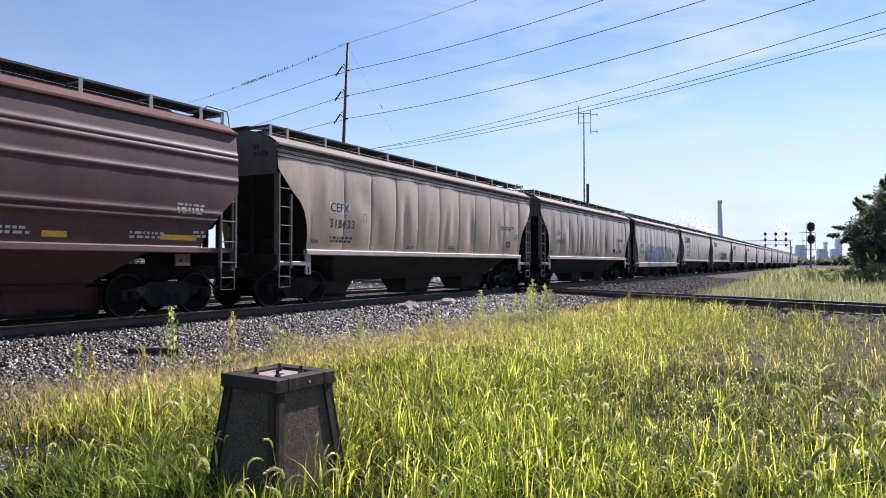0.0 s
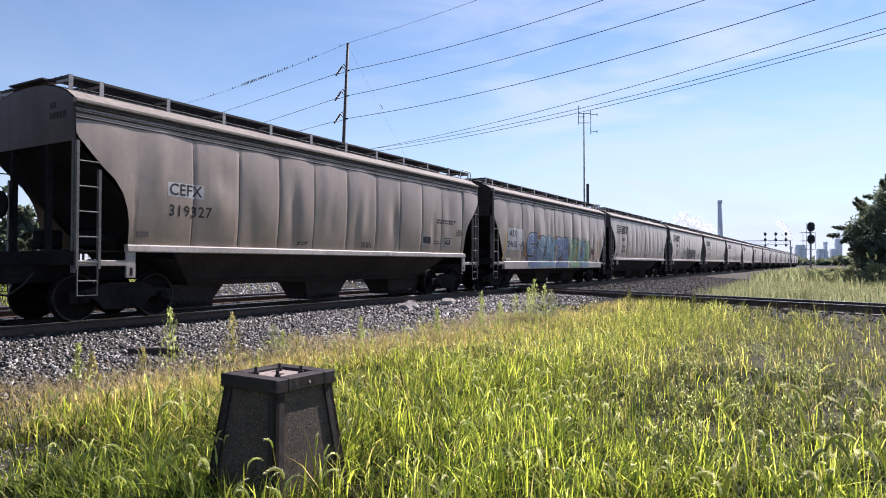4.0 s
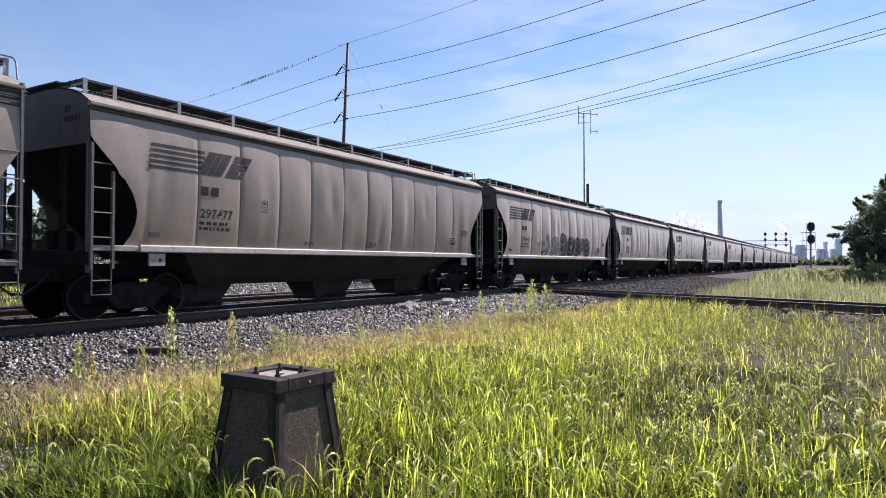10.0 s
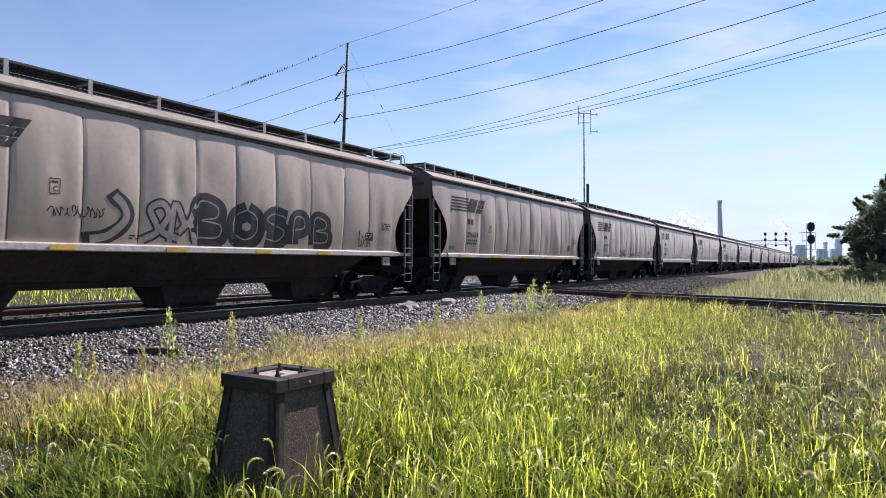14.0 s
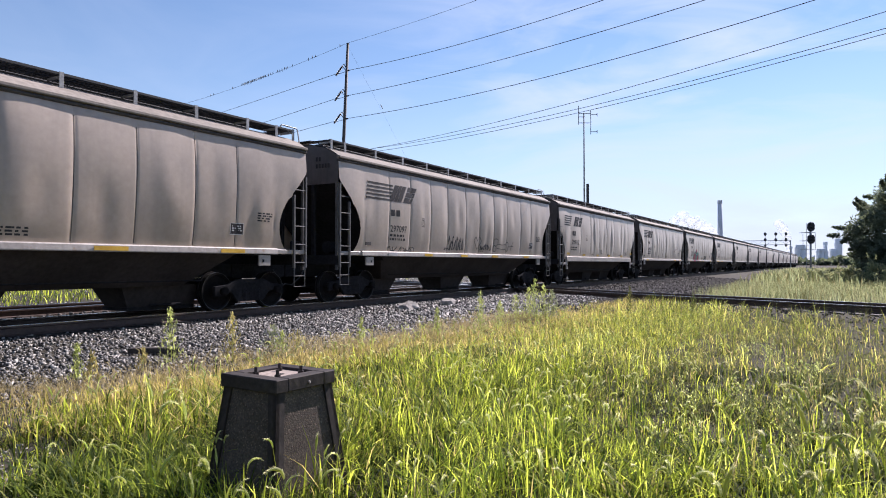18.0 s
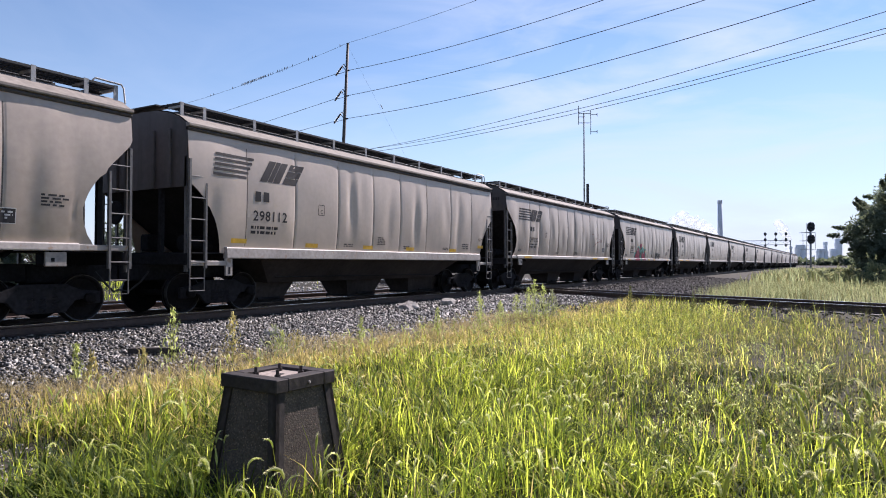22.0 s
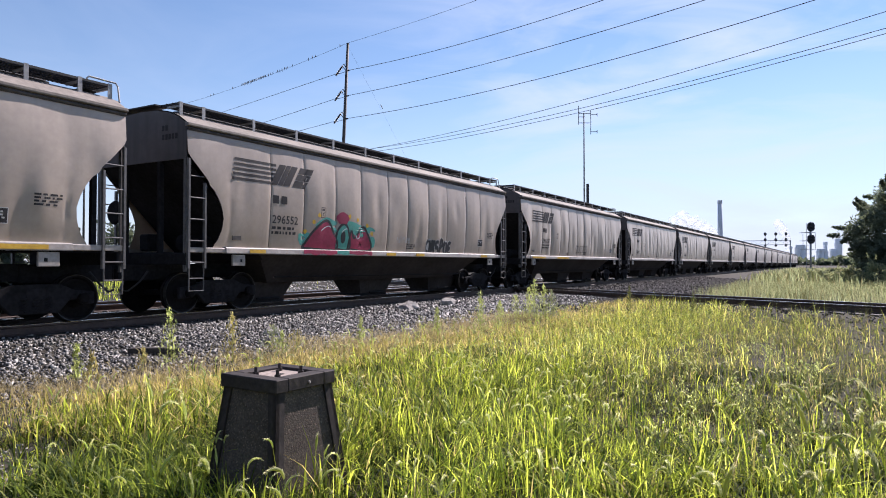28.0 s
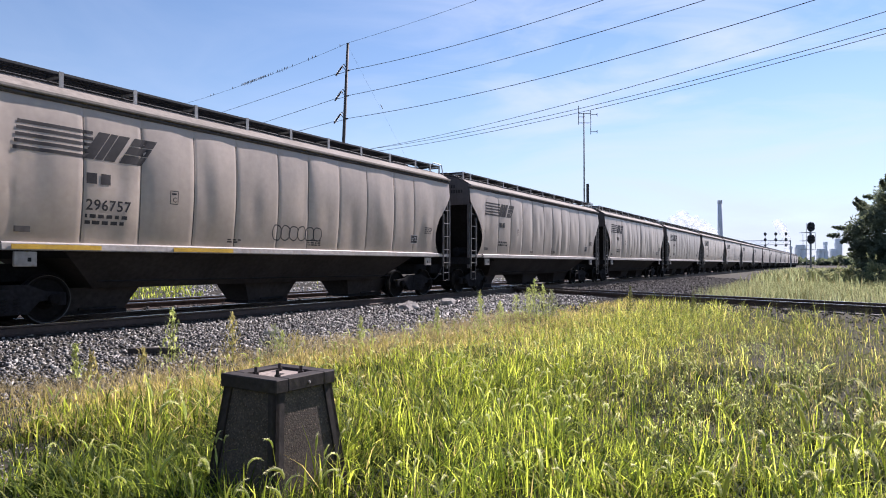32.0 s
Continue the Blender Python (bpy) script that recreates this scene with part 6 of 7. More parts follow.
    for a, b in ((lo - 0.35, lo + 1.10), (-0.45, 1.0), (-lo - 1.3, -lo + 0.45)):
        g = Geo()
        top = [(0.56, a - 0.22), (0.56, b + 0.22), (-0.56, b + 0.22), (-0.56, a - 0.22)]
        bot = [(0.40, a + 0.04), (0.40, b - 0.04), (-0.40, b - 0.04), (-0.40, a + 0.04)]
        g.add([(*p, 0.64) for p in top] + [(*p, 0.17) for p in bot], [(0, 1, 5, 4), (1, 2, 6, 5), (2, 3, 7, 6), (3, 0, 4, 7), (4, 5, 6, 7)])
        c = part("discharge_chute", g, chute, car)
        q = Geo().box((0, (a + b) / 2, 0.13), (0.86, b - a, 0.08))
        q.tube([(0.55, (a + b) / 2 - 0.4, 0.20), (0.55, (a + b) / 2 + 0.4, 0.20)], 0.03, 6)
        part("gate", q, M_DARK, c, bevel=0.0)
    part("brake_rod", Geo().tube([(1.2, -h + 3.0, 0.78), (1.2, h - 3.0, 0.74)], 0.016, 5), M_DARK, car)
    for y in (-h + 1.38, h - 1.38):
        truck(car, y)
    return car


# ---------------------------------------------------------------- paint and markings on the cars
def spray(name, rgb):
    return mat(name, rgb, 0.5, 0, 0.25, 10, 0.15, 1.5, 0.0)


S_BLACK, S_WHITE = spray("black spray paint", (0.022, 0.02, 0.022)), spray("white spray paint", (0.62, 0.64, 0.66))
S_BLUE, S_TEAL = spray("blue spray paint", (0.12, 0.16, 0.26)), spray("grey-blue spray paint", (0.15, 0.23, 0.28))
S_GREEN, S_RED = spray("pale green spray paint", (0.20, 0.29, 0.16)), spray("crimson spray paint", (0.30, 0.022, 0.060))
S_MINT, S_ORANGE = spray("sea green spray paint", (0.07, 0.30, 0.24)), spray("orange spray paint", (0.45, 0.14, 0.05))
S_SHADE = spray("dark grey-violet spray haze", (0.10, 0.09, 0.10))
S_SKY, S_LEAF = spray("pale blue spray paint", (0.27, 0.36, 0.42)), spray("light lime spray paint", (0.34, 0.42, 0.25))
S_RUST = spray("rust spray mist", (0.25, 0.13, 0.075))
S_THIN = spray("thin red paint", (0.20, 0.05, 0.04))


def bubble(cy, cz, w, h, seed, power=2.6, rough=0.13):
    out = []
    for k in range(28):
        a = 2 * math.pi * k / 28
        c, s = math.cos(a), math.sin(a)
        r = (abs(c) ** power + abs(s) ** power) ** (-1 / power)
        r *= 1 + rough * noise.noise((c * 1.6, s * 1.6, seed * 2.3))
        out.append((cy + w / 2 * r * c, cz + h / 2 * r * s))
    return out


def smooth_path(pts, n=6):
    """A rounded line through the given points."""
    p = [Vector(q) for q in pts]
    p = [p[0] * 2 - p[1]] + p + [p[-1] * 2 - p[-2]]
    out = []
    for i in range(1, len(p) - 2):
        for k in range(n):
            t = k / n
            out.append(0.5 * (2 * p[i] + (p[i + 1] - p[i - 1]) * t + (2 * p[i - 1] - 5 * p[i] + 4 * p[i + 1] - p[i + 2]) * t * t + (3 * p[i] - p[i - 1] - 3 * p[i + 1] + p[i + 2]) * t ** 3))
    return out + [p[-2]]


GLYPHS = {  # loose letter-like strokes in a unit box
    "double": [[(0.15, 0.0), (0.15, 0.95), (0.72, 0.88), (0.72, 0.60), (0.25, 0.50), (0.85, 0.40), (0.80, 0.08), (0.15, 0.04)]],
    "bend": [[(0.90, 0.85), (0.40, 0.95), (0.14, 0.70), (0.84, 0.40), (0.60, 0.05), (0.08, 0.12)]],
    "curl": [[(0.05, 0.05), (0.40, 0.30), (0.20, 0.80), (0.48, 0.98), (0.66, 0.70), (0.50, 0.30), (0.95, 0.10)]],
    "hook": [[(0.92, 0.95), (0.18, 0.92), (0.14, 0.52), (0.78, 0.52), (0.86, 0.12), (0.12, 0.08)]],
    "wave": [[(0.88, 0.86), (0.35, 0.92), (0.10, 0.55), (0.62, 0.50), (0.18, 0.40), (0.30, 0.06), (0.92, 0.14)]],
    "fork": [[(0.10, 0.0), (0.22, 0.95), (0.60, 0.45), (0.92, 0.98)], [(0.35, 0.25), (0.70, 0.50), (0.92, 0.02)]],
    "loop": [[(0.20, 0.0), (0.22, 0.86), (0.72, 0.92), (0.82, 0.58), (0.30, 0.46)]],
    "tee": [[(0.05, 0.90), (0.95, 0.95)], [(0.45, 0.90), (0.40, 0.35), (0.75, 0.45), (0.80, 0.12), (0.35, 0.05)]],
    "cross": [[(0.08, 0.96), (0.45, 0.50), (0.10, 0.02)], [(0.92, 0.98), (0.55, 0.50), (0.92, 0.0)]],
    "ring": [[(0.50, 0.95), (0.12, 0.72), (0.12, 0.25), (0.50, 0.05), (0.88, 0.25), (0.88, 0.72), (0.50, 0.95)]],
    "peak": [[(0.05, 0.0), (0.35, 0.92), (0.60, 0.35), (0.75, 0.90), (0.98, 0.0)]],
}


def spray_letter(car, sh, glyph, y, z, w, h, thick, fill, edge, shine, k, edge_w=0.10, tone=None):
    """One sprayed shape: dark edge, coloured body and a thin highlight."""
    paths = [smooth_path([(y + a * w, z + b * h) for a, b in line]) for line in GLYPHS[glyph]]
    g = Geo()
    for p in paths:
        stroke(g, sh, p, thick + edge_w, 0.010 + 0.0015 * (k % 2))
    root = part("graffiti_shape", g, edge, car, "sprayed graffiti shape")
    if tone:
        g = Geo()
        for p in paths:
            stroke(g, sh, p, thick + 0.05, 0.0128 + 0.0015 * (k % 2))
        part("graffiti_rim", g, tone, root)
    g = Geo()
    for i, p in enumerate(paths):
        stroke(g, sh, p, thick, 0.0145 + 0.0015 * (k % 2) + 0.0006 * i)
    part("graffiti_fill", g, fill, root)
    if tone:
        r = random.Random(k * 17 + 3)
        g = Geo()
        for i, p in enumerate(paths):
            for q in p[3::13]:
                cy, cz = q.x + r.uniform(-0.05, 0.05), q.y + r.uniform(-0.05, 0.05)
                blob(g, sh, cy, cz, bubble(cy, cz, thick * r.uniform(0.3, 0.55), thick * r.uniform(0.3, 0.6), r.random() * 9, 2.0, 0.5), 0.0185 + 0.0004 * len(g.f) / 84)
        part("graffiti_tone", g, tone, root)
    if shine:
        g = Geo()
        for p in paths:
            stroke(g, sh, [q + Vector((-0.3, 0.36)) * thick for q in p[1:len(p) // 2 + 1]], 0.022, 0.019)
        part("highlight", g, shine, root)
    return root


def emblem(car, sh, y, z, s, length=1.42, shift=0.0):
    """Company emblem as plain shapes: a stack of stripes and slanted blocks."""
    g = Geo()
    for k in range(5):
        zz = z + 0.115 * s * k
        bar_on(g, sh, y + 0.02 * k, zz, y + length * s - (0.06 * (4 - k) if shift else 0.0), zz + 0.062 * s, 0.012)
    ob = part("emblem", g, M_INK, car, "faded black striped emblem")
    for y0, y1, z0, z1 in ((1.37, 1.60, 0.0, 0.53), (1.62, 1.77, 0.0, 0.53), (1.79, 2.02, 0.0, 0.53), (2.12, 2.62, 0.37, 0.53), (2.12, 2.62, 0.19, 0.35), (2.12, 2.62, 0.0, 0.17)):
        g = bar_on(Geo(), sh, y + shift + y0 * s + 0.17 * s * (z0 + z1 - 0.53) / 0.53, z + z0 * s, y + shift + y1 * s + 0.17 * s * (z0 + z1 - 0.53) / 0.53, z + z1 * s, 0.012, 0.34 * s * (z1 - z0) / 0.53)
        part("emblem_block", g, M_INK, ob)
    return ob


def small_marks(car, sh, y, z, rnd, box=True, number_y=None):
    """Stencilling every car carries: initials as blocks, data lines, a plate box."""
    for k in range(2):
        part("initial_mark", bar_on(Geo(), sh, y + 0.28 * k, z + 0.50, y + 0.28 * k + 0.20, z + 0.70, 0.02), M_INK, car)
    g = Geo()
    scribble(g, sh, y, z - 0.14, 0.85, 0.07, 2, rnd)
    tagged(part("load_stencil", g, M_INK, car), kind="stuff")
    if box:
        g = Geo()
        b = y + 1.80
        stroke(g, sh, [(b, z + 0.25), (b + 0.19, z + 0.25), (b + 0.19, z + 0.52), (b, z + 0.52), (b, z + 0.25)], 0.018, 0.009)
        scribble(g, sh, b + 0.03, z + 0.44, 0.12, 0.04, 1, rnd)
        tagged(part("plate_box", g, M_INK, car), kind="stuff")
        letters("C", 0.10, b + 0.055, z + 0.29, sh, "plate_letter", M_INK, car)


def sill_strips(car, sh, ys, material, length=0.55):
    for y in ys:
        part("reflector", Geo().box((1.646, y - sh.half, sh.sill - 0.085), (0.012, length, 0.085)), material, car, "yellow reflective strip" if material is M_YELLOW else "white reflective strip")


def sill_paint(car, sh, y0, y1, material):
    """Spray paint that runs down over the side sill."""
    g = Geo()
    n = int((y1 - y0) / 0.1)
    for k in range(n):
        y = y0 + (y1 - y0) * (k + 0.5) / n
        d = sh.sill_h * (0.55 + 0.5 * abs(noise.noise((y * 2.3, 4.1, 0.0))) + 0.25 * math.sin(y * 5.0) ** 2)
        g.box((1.6445, y - sh.half, sh.sill - 0.012 - d / 2), (0.006, (y1 - y0) / n * 1.0, d))
    tagged(part("graffiti_drip", g, material, car, fix=False), kind="stuff")


def panel_marks(car, sh, rnd):
    """Small data panels near the trailing end."""
    y = 2 * sh.half
    g = bar_on(Geo(), sh, y - 2.55, 1.80, y - 2.15, 2.06, 0.009)
    p = part("data_panel", g, M_INK, car, "black data panel")
    q = Geo()
    stroke(q, sh, [(y - 2.55, 1.80), (y - 2.15, 1.80), (y - 2.15, 2.06), (y - 2.55, 2.06), (y - 2.55, 1.80)], 0.015, 0.012)
    scribble(q, sh, y - 2.5, 1.98, 0.3, 0.03, 3, rnd, 0.012)
    tagged(part("panel_lines", q, M_WHITE, p), kind="stuff")
    g = Geo()
    scribble(g, sh, y - 1.75, 2.32, 0.5, 0.035, 4, rnd)
    scribble(g, sh, 8.6, 1.72, 0.5, 0.035, 3, rnd)
    scribble(g, sh, 5.9, 1.66, 0.4, 0.03, 2, rnd)
    tagged(part("stencil", g, M_INK, car), kind="stuff")
    part("placard", Geo().box((sh.x(1.25 - sh.half, 1.72) + 0.012, 1.40 - sh.half, 1.72), (0.015, 0.26, 0.10)), M_BAND, car)
    g = Geo()
    for r in range(2):
        for k in range(2 if r == 0 else 5):
            g.box((0.78 + k * 0.11, -sh.half - 0.004, 4.12 - r * 0.2), (0.07, 0.006, 0.12))
    tagged(part("end_stencil", g, M_INK, car), kind="stuff")


def tag_line(car, sh, y, z, w, h, rnd, material, n=7, width=0.03, name="graffiti_tag"):
    """Loose looping spray strokes that spell nothing."""
    g = Geo()
    for k in range(n):
        x0 = y + w * k / n
        pts = []
        for j in range(7):
            a = j / 6
            pts.append((x0 + w / n * (0.1 + 0.9 * a) + rnd.uniform(-0.3, 0.3) * w / n, z + h * (0.5 + 0.5 * math.sin(a * 6.5 + k * 2.1)) * rnd.uniform(0.6, 1.0)))
        stroke(g, sh, smooth_path(pts, 4), width, 0.012)
    return tagged(part(name, g, material, car), kind="stuff")


# ---------------------------------------------------------------- the train
SPEED = 5.629
rnd = random.Random(5)
GREY_SEAMS = (1.17, 2.45, 3.65, 4.93, 6.11, 7.47, 8.59, 9.86, 11.14, 12.55, 13.72, 14.95)
SH_GREY = Shape(8.05, GREY_SEAMS, seed=3, dents=((-1.9, 3.0, 0.25, 0.8, 0.03), (2.7, 2.7, 0.2, 0.9, 0.035)))
SH_GREY_B = Shape(8.05, GREY_SEAMS, seed=14, dents=((0.4, 2.9, 0.22, 0.7, 0.03), (-4.4, 2.6, 0.2, 0.8, 0.03)))
SH_CREAM = Shape(8.0, (1.2, 2.6, 3.9, 5.2, 6.5, 7.9, 9.3, 10.6, 11.9, 13.2, 14.7), seed=7, chord=3, edge=(STRAIGHT_Z, STRAIGHT_Y), dents=((-2.3, 2.6, 0.2, 0.7, 0.03), (0.9, 2.5, 0.2, 0.7, 0.03), (-4.2, 2.8, 0.15, 0.6, 0.02)))
SH_TAN = Shape(7.75, (1.35, 2.9, 4.3, 5.6, 6.9, 8.2, 9.6, 11.0, 12.4, 13.9), seed=8, chord=3, edge=(TAN_Z, TAN_Y), end_low=3.10, dents=((-1.4, 2.8, 0.2, 0.8, 0.03), (1.8, 2.9, 0.2, 0.8, 0.03)), sill_h=0.33, sill=1.22)
SH_ROUND = Shape(7.37, (1.66, 3.31, 5.05, 6.70, 8.15, 9.75, 11.4, 13.0), seed=5, belly=0.11, edge=(ROUND_Z, ROUND_Y), end_low=2.80, dents=((-1.75, 2.9, 0.16, 0.9, 0.06), (1.7, 2.6, 0.15, 0.8, 0.055)), sill_h=0.26)
SH_MAROON = Shape(8.2, (), seed=9, belly=0.16, flutes=(3.62, 3.50, 3.02, 2.22, 2.08), chord=0, edge=(MAROON_Z, MAROON_Y), end_low=2.62)

proto_grey = hopper_car("covered_hopper_car", "dusty grey covered hopper car with soot-streaked sides", SH_GREY, "grey")
emblem(proto_grey, SH_GREY, 1.20, 3.08, 1.0)
small_marks(proto_grey, SH_GREY, 2.50, 2.12, rnd)
panel_marks(proto_grey, SH_GREY, rnd)
proto_grey_b = hopper_car("covered_hopper_car", "dusty grey covered hopper car with dented sides", SH_GREY_B, "grey_b")
emblem(proto_grey_b, SH_GREY_B, 1.20, 3.08, 1.0)
small_marks(proto_grey_b, SH_GREY_B, 2.50, 2.12, rnd)
panel_marks(proto_grey_b, SH_GREY_B, rnd)
proto_cream = hopper_car("covered_hopper_car", "tan covered hopper car with ribbed eaves", SH_CREAM, "tan", low_corner=True)
panel_marks(proto_cream, SH_CREAM, rnd)
proto_tan = hopper_car("covered_hopper_car", "sooty brown hopper car covered with blue graffiti", SH_TAN, "brown", end=M_HOPPER, tall_ladder=True)
part("data_panel", bar_on(Geo(), SH_TAN, 12.75, 1.66, 13.3, 1.95, 0.012), M_BAND, proto_tan, "dark data panel")
proto_round = hopper_car("covered_hopper_car", "light grey covered hopper car with wide panels", SH_ROUND, "light", low_corner=True)
proto_maroon = hopper_car("covered_hopper_car", "maroon covered hopper car with fluted sides", SH_MAROON, "maroon", roof=M_DULL, sill=PAINT["maroon"], chute=PAINT["maroon"], end=PAINT["maroon"])

# leading end of each car at the start, its type, paint and number
CARS = [(-5.5, proto_maroon, SH_MAROON, None, None), (12.24, proto_cream, SH_CREAM, "tan", "318433"), (29.6, proto_cream, SH_CREAM, "brown", "319327"), (46.95, proto_tan, SH_TAN, "brown", "24605"),
        (63.65, proto_grey, SH_GREY, "brown", "297477"), (81.1, proto_grey, SH_GREY, "grey_b", "296455"), (98.5, proto_grey_b, SH_GREY_B, "grey", "296618"), (115.95, proto_grey, SH_GREY, "grey_b", "297097"),
        (133.4, proto_round, SH_ROUND, "light", "298112"), (149.6, proto_grey_b, SH_GREY_B, "grey_b", "297320"), (167.15, proto_grey, SH_GREY, "grey", "296552"), (184.9, proto_grey_b, SH_GREY_B, "grey_b", "296757")]
CARS += [(202.6 + 17.45 * k, (proto_grey, proto_grey_b)[k % 2], (SH_GREY, SH_GREY_B)[k % 2], ("grey", "grey_b", "tan", "brown")[(k * 7 + 1) % 4], None) for k in range(17)]
train, used = [], set()
for front, proto, sh, paint, number in CARS:
    if proto.name in used:
        car = copy_thing(proto, pose(0, 0, 0))
    else:
        car = proto
        used.add(proto.name)
    if paint:
        for o in car.children:
            if o.name.split(".")[0] == "side_sheet":
                o.material_slots[0].link = "OBJECT"
                o.material_slots[0].material = PAINT[paint]
    train.append((car, front + sh.half, number))
for (front, proto, sh, paint, number), (car, _, _) in zip(CARS, train):
    if number and proto in (proto_grey, proto_grey_b):
        letters(number, 0.20, 2.50, 2.13, sh, "car_number", M_INK, car, 1.08)

c = train[0][0]
for y0, y1, z in ((12.0, 12.45, 1.60), (14.4, 15.3, 1.62), (7.2, 8.0, 1.58)):
    part("reflector", bar_on(Geo(), SH_MAROON, y0, z, y1, z + 0.11, 0.012), M_YELLOW, c, "yellow reflective strip")
g = Geo()
for y, z, w in ((14.75, 2.36, 0.7), (13.7, 1.72, 0.8), (11.2, 1.72, 0.6), (15.2, 1.78, 0.35), (11.6, 1.18, 0.5), (13.0, 1.18, 0.6)):
    scribble(g, SH_MAROON, y, z, w, 0.05, 3 if z > 2 else 2, rnd)
tagged(part("stencil", g, M_WHITE, c), kind="stuff")

c = tagged(train[1][0], "tan covered hopper car with ribbed eaves and black initials")
part("name_patch", bar_on(Geo(), SH_CREAM, 1.93, 2.53, 2.86, 2.83, 0.002), M_PATCH, c, "pale repainted patch")
letters("CEFX", 0.24, 1.96, 2.57, SH_CREAM, "car_initials", M_INK, c, 1.05)
letters("318433", 0.23, 1.96, 2.13, SH_CREAM, "car_number", M_INK, c, 1.16)
g = Geo()
scribble(g, SH_CREAM, 2.0, 1.82, 1.0, 0.06, 2, rnd)
stroke(g, SH_CREAM, [(3.45, 2.35), (3.62, 2.35), (3.62, 2.58), (3.45, 2.58), (3.45, 2.35)], 0.016, 0.009)
tagged(part("load_stencil", g, M_INK, c), kind="stuff")
g = Geo()
scribble(g, SH_CREAM, 12.85, 2.62, 1.5, 0.06, 1, rnd)
scribble(g, SH_CREAM, 12.85, 2.53, 1.1, 0.06, 1, rnd)
tagged(part("load_stencil", g, M_INK, c), kind="stuff")
c = tagged(train[2][0], "sooty tan covered hopper car with ribbed eaves and data panel")
part("name_patch", bar_on(Geo(), SH_CREAM, 1.93, 2.53, 2.86, 2.83, 0.002), M_PATCH, c, "pale repainted patch")
letters("CEFX", 0.24, 1.96, 2.57, SH_CREAM, "car_initials", M_INK, c, 1.05)
letters("319327", 0.23, 1.96, 2.13, SH_CREAM, "car_number", M_INK, c, 1.16)
g = Geo()
scribble(g, SH_CREAM, 12.85, 2.62, 1.5, 0.06, 1, rnd)
scribble(g, SH_CREAM, 12.85, 2.53, 1.1, 0.06, 1, rnd)
scribble(g, SH_CREAM, 12.72, 1.88, 0.45, 0.045, 2, rnd)
tagged(part("load_stencil", g, M_INK, c), kind="stuff")
q = part("data_panel", bar_on(Geo(), SH_CREAM, 11.98, 1.80, 12.5, 2.06, 0.011), M_INK, c, "black data panel")
g = Geo()
stroke(g, SH_CREAM, [(11.98, 1.80), (12.5, 1.80), (12.5, 2.06), (11.98, 2.06), (11.98, 1.80)], 0.02, 0.015)
stroke(g, SH_CREAM, [(12.24, 1.80), (12.24, 2.06)], 0.012, 0.015)
part("panel_lines", g, M_WHITE, q)
part("reflector", Geo().box((1.65, 9.95 - 8.0, 1.42), (0.012, 0.22, 0.08)), M_WHITE, c)

c = train[3][0]
SH = SH_TAN
part("name_patch", bar_on(Geo(), SH, 1.38, 1.72, 3.05, 2.66, 0.002), M_PATCH, c, "pale repainted patch")
letters("AEX", 0.27, 1.55, 2.30, SH, "car_initials", M_INK, c, 1.1)
letters("24605", 0.26, 1.42, 1.84, SH, "car_number", M_INK, c, 1.05)
part("yellow_stripe", stroke(Geo(), SH, [(0.96, 1.26), (1.12, 1.8), (1.22, 2.1), (1.26, 2.42)], 0.07), M_YELLOW, c)
tag_line(c, SH, 2.62, 1.78, 0.55, 0.38, rnd, S_BLACK, 3, 0.035)
for y0, y1, top in ((3.5, 8.95, 2.15), (9.0, 12.3, 2.38)):
    n, m = int((y1 - y0) / 0.12), 8
    g = Geo()
    k = m + 1
    g.add(on_side(SH, [(y0 + (y1 - y0) * i / n, 1.24 + (top - 1.24) * j / m + (0.08 * noise.noise((i * 0.5, 2.0, 0)) if j == m else 0)) for i in range(n + 1) for j in range(k)], 0.006), [(i * k + j, (i + 1) * k + j, (i + 1) * k + j + 1, i * k + j + 1) for i in range(n) for j in range(m)])
    part("graffiti_shade", g, S_SHADE, c, "dark sprayed background")
for k, (gl, y, w, top, fill) in enumerate((("hook", 3.62, 1.0, 2.36, S_BLUE), ("wave", 4.88, 0.95, 2.30, S_TEAL), ("fork", 5.98, 1.0, 2.38, S_TEAL), ("loop", 7.15, 0.8, 2.28, S_BLUE), ("tee", 8.05, 0.8, 2.32, S_BLUE),
                                           ("cross", 9.12, 0.85, 2.42, S_GREEN), ("fork", 9.98, 0.7, 2.40, S_GREEN), ("ring", 10.75, 0.62, 2.38, S_TEAL), ("peak", 11.55, 0.75, 2.38, S_GREEN))):
    spray_letter(c, SH, gl, y - 0.06, 1.10, w + 0.12, top - 1.10, 0.40, fill, S_BLACK, S_WHITE, k, 0.15, S_LEAF if fill is S_GREEN else S_SKY)
for k, (y, z, w, h) in enumerate(((3.3, 1.7, 0.5, 0.7), (4.85, 2.36, 0.5, 0.22), (7.15, 2.30, 0.7, 0.5), (8.95, 1.7, 0.35, 0.8), (12.6, 1.7, 0.6, 0.8))):
    part("graffiti_mist", blob(Geo(), SH, y, z, bubble(y, z, w, h, 30 + k, 2.0, 0.5), 0.003 + 0.0005 * k), S_RUST, c, "rust-coloured sprayed mist")
part("graffiti_dot", blob(Geo(), SH, 11.06, 1.9, bubble(11.06, 1.9, 0.22, 0.34, 9), 0.021), S_ORANGE, c)
tag_line(c, SH, 12.0, 2.18, 0.4, 0.2, rnd, S_BLACK, 4, 0.015)
for y in (4.3, 7.1, 10.1, 13.15, 13.95):
    part("yellow_mark", bar_on(Geo(), SH, y, 1.28, y + 0.11, 2.06 if y < 13 else 1.95 + 0.5 * (y > 13.5), 0.0225), M_YELLOW if y != 13.15 else S_ORANGE, c)

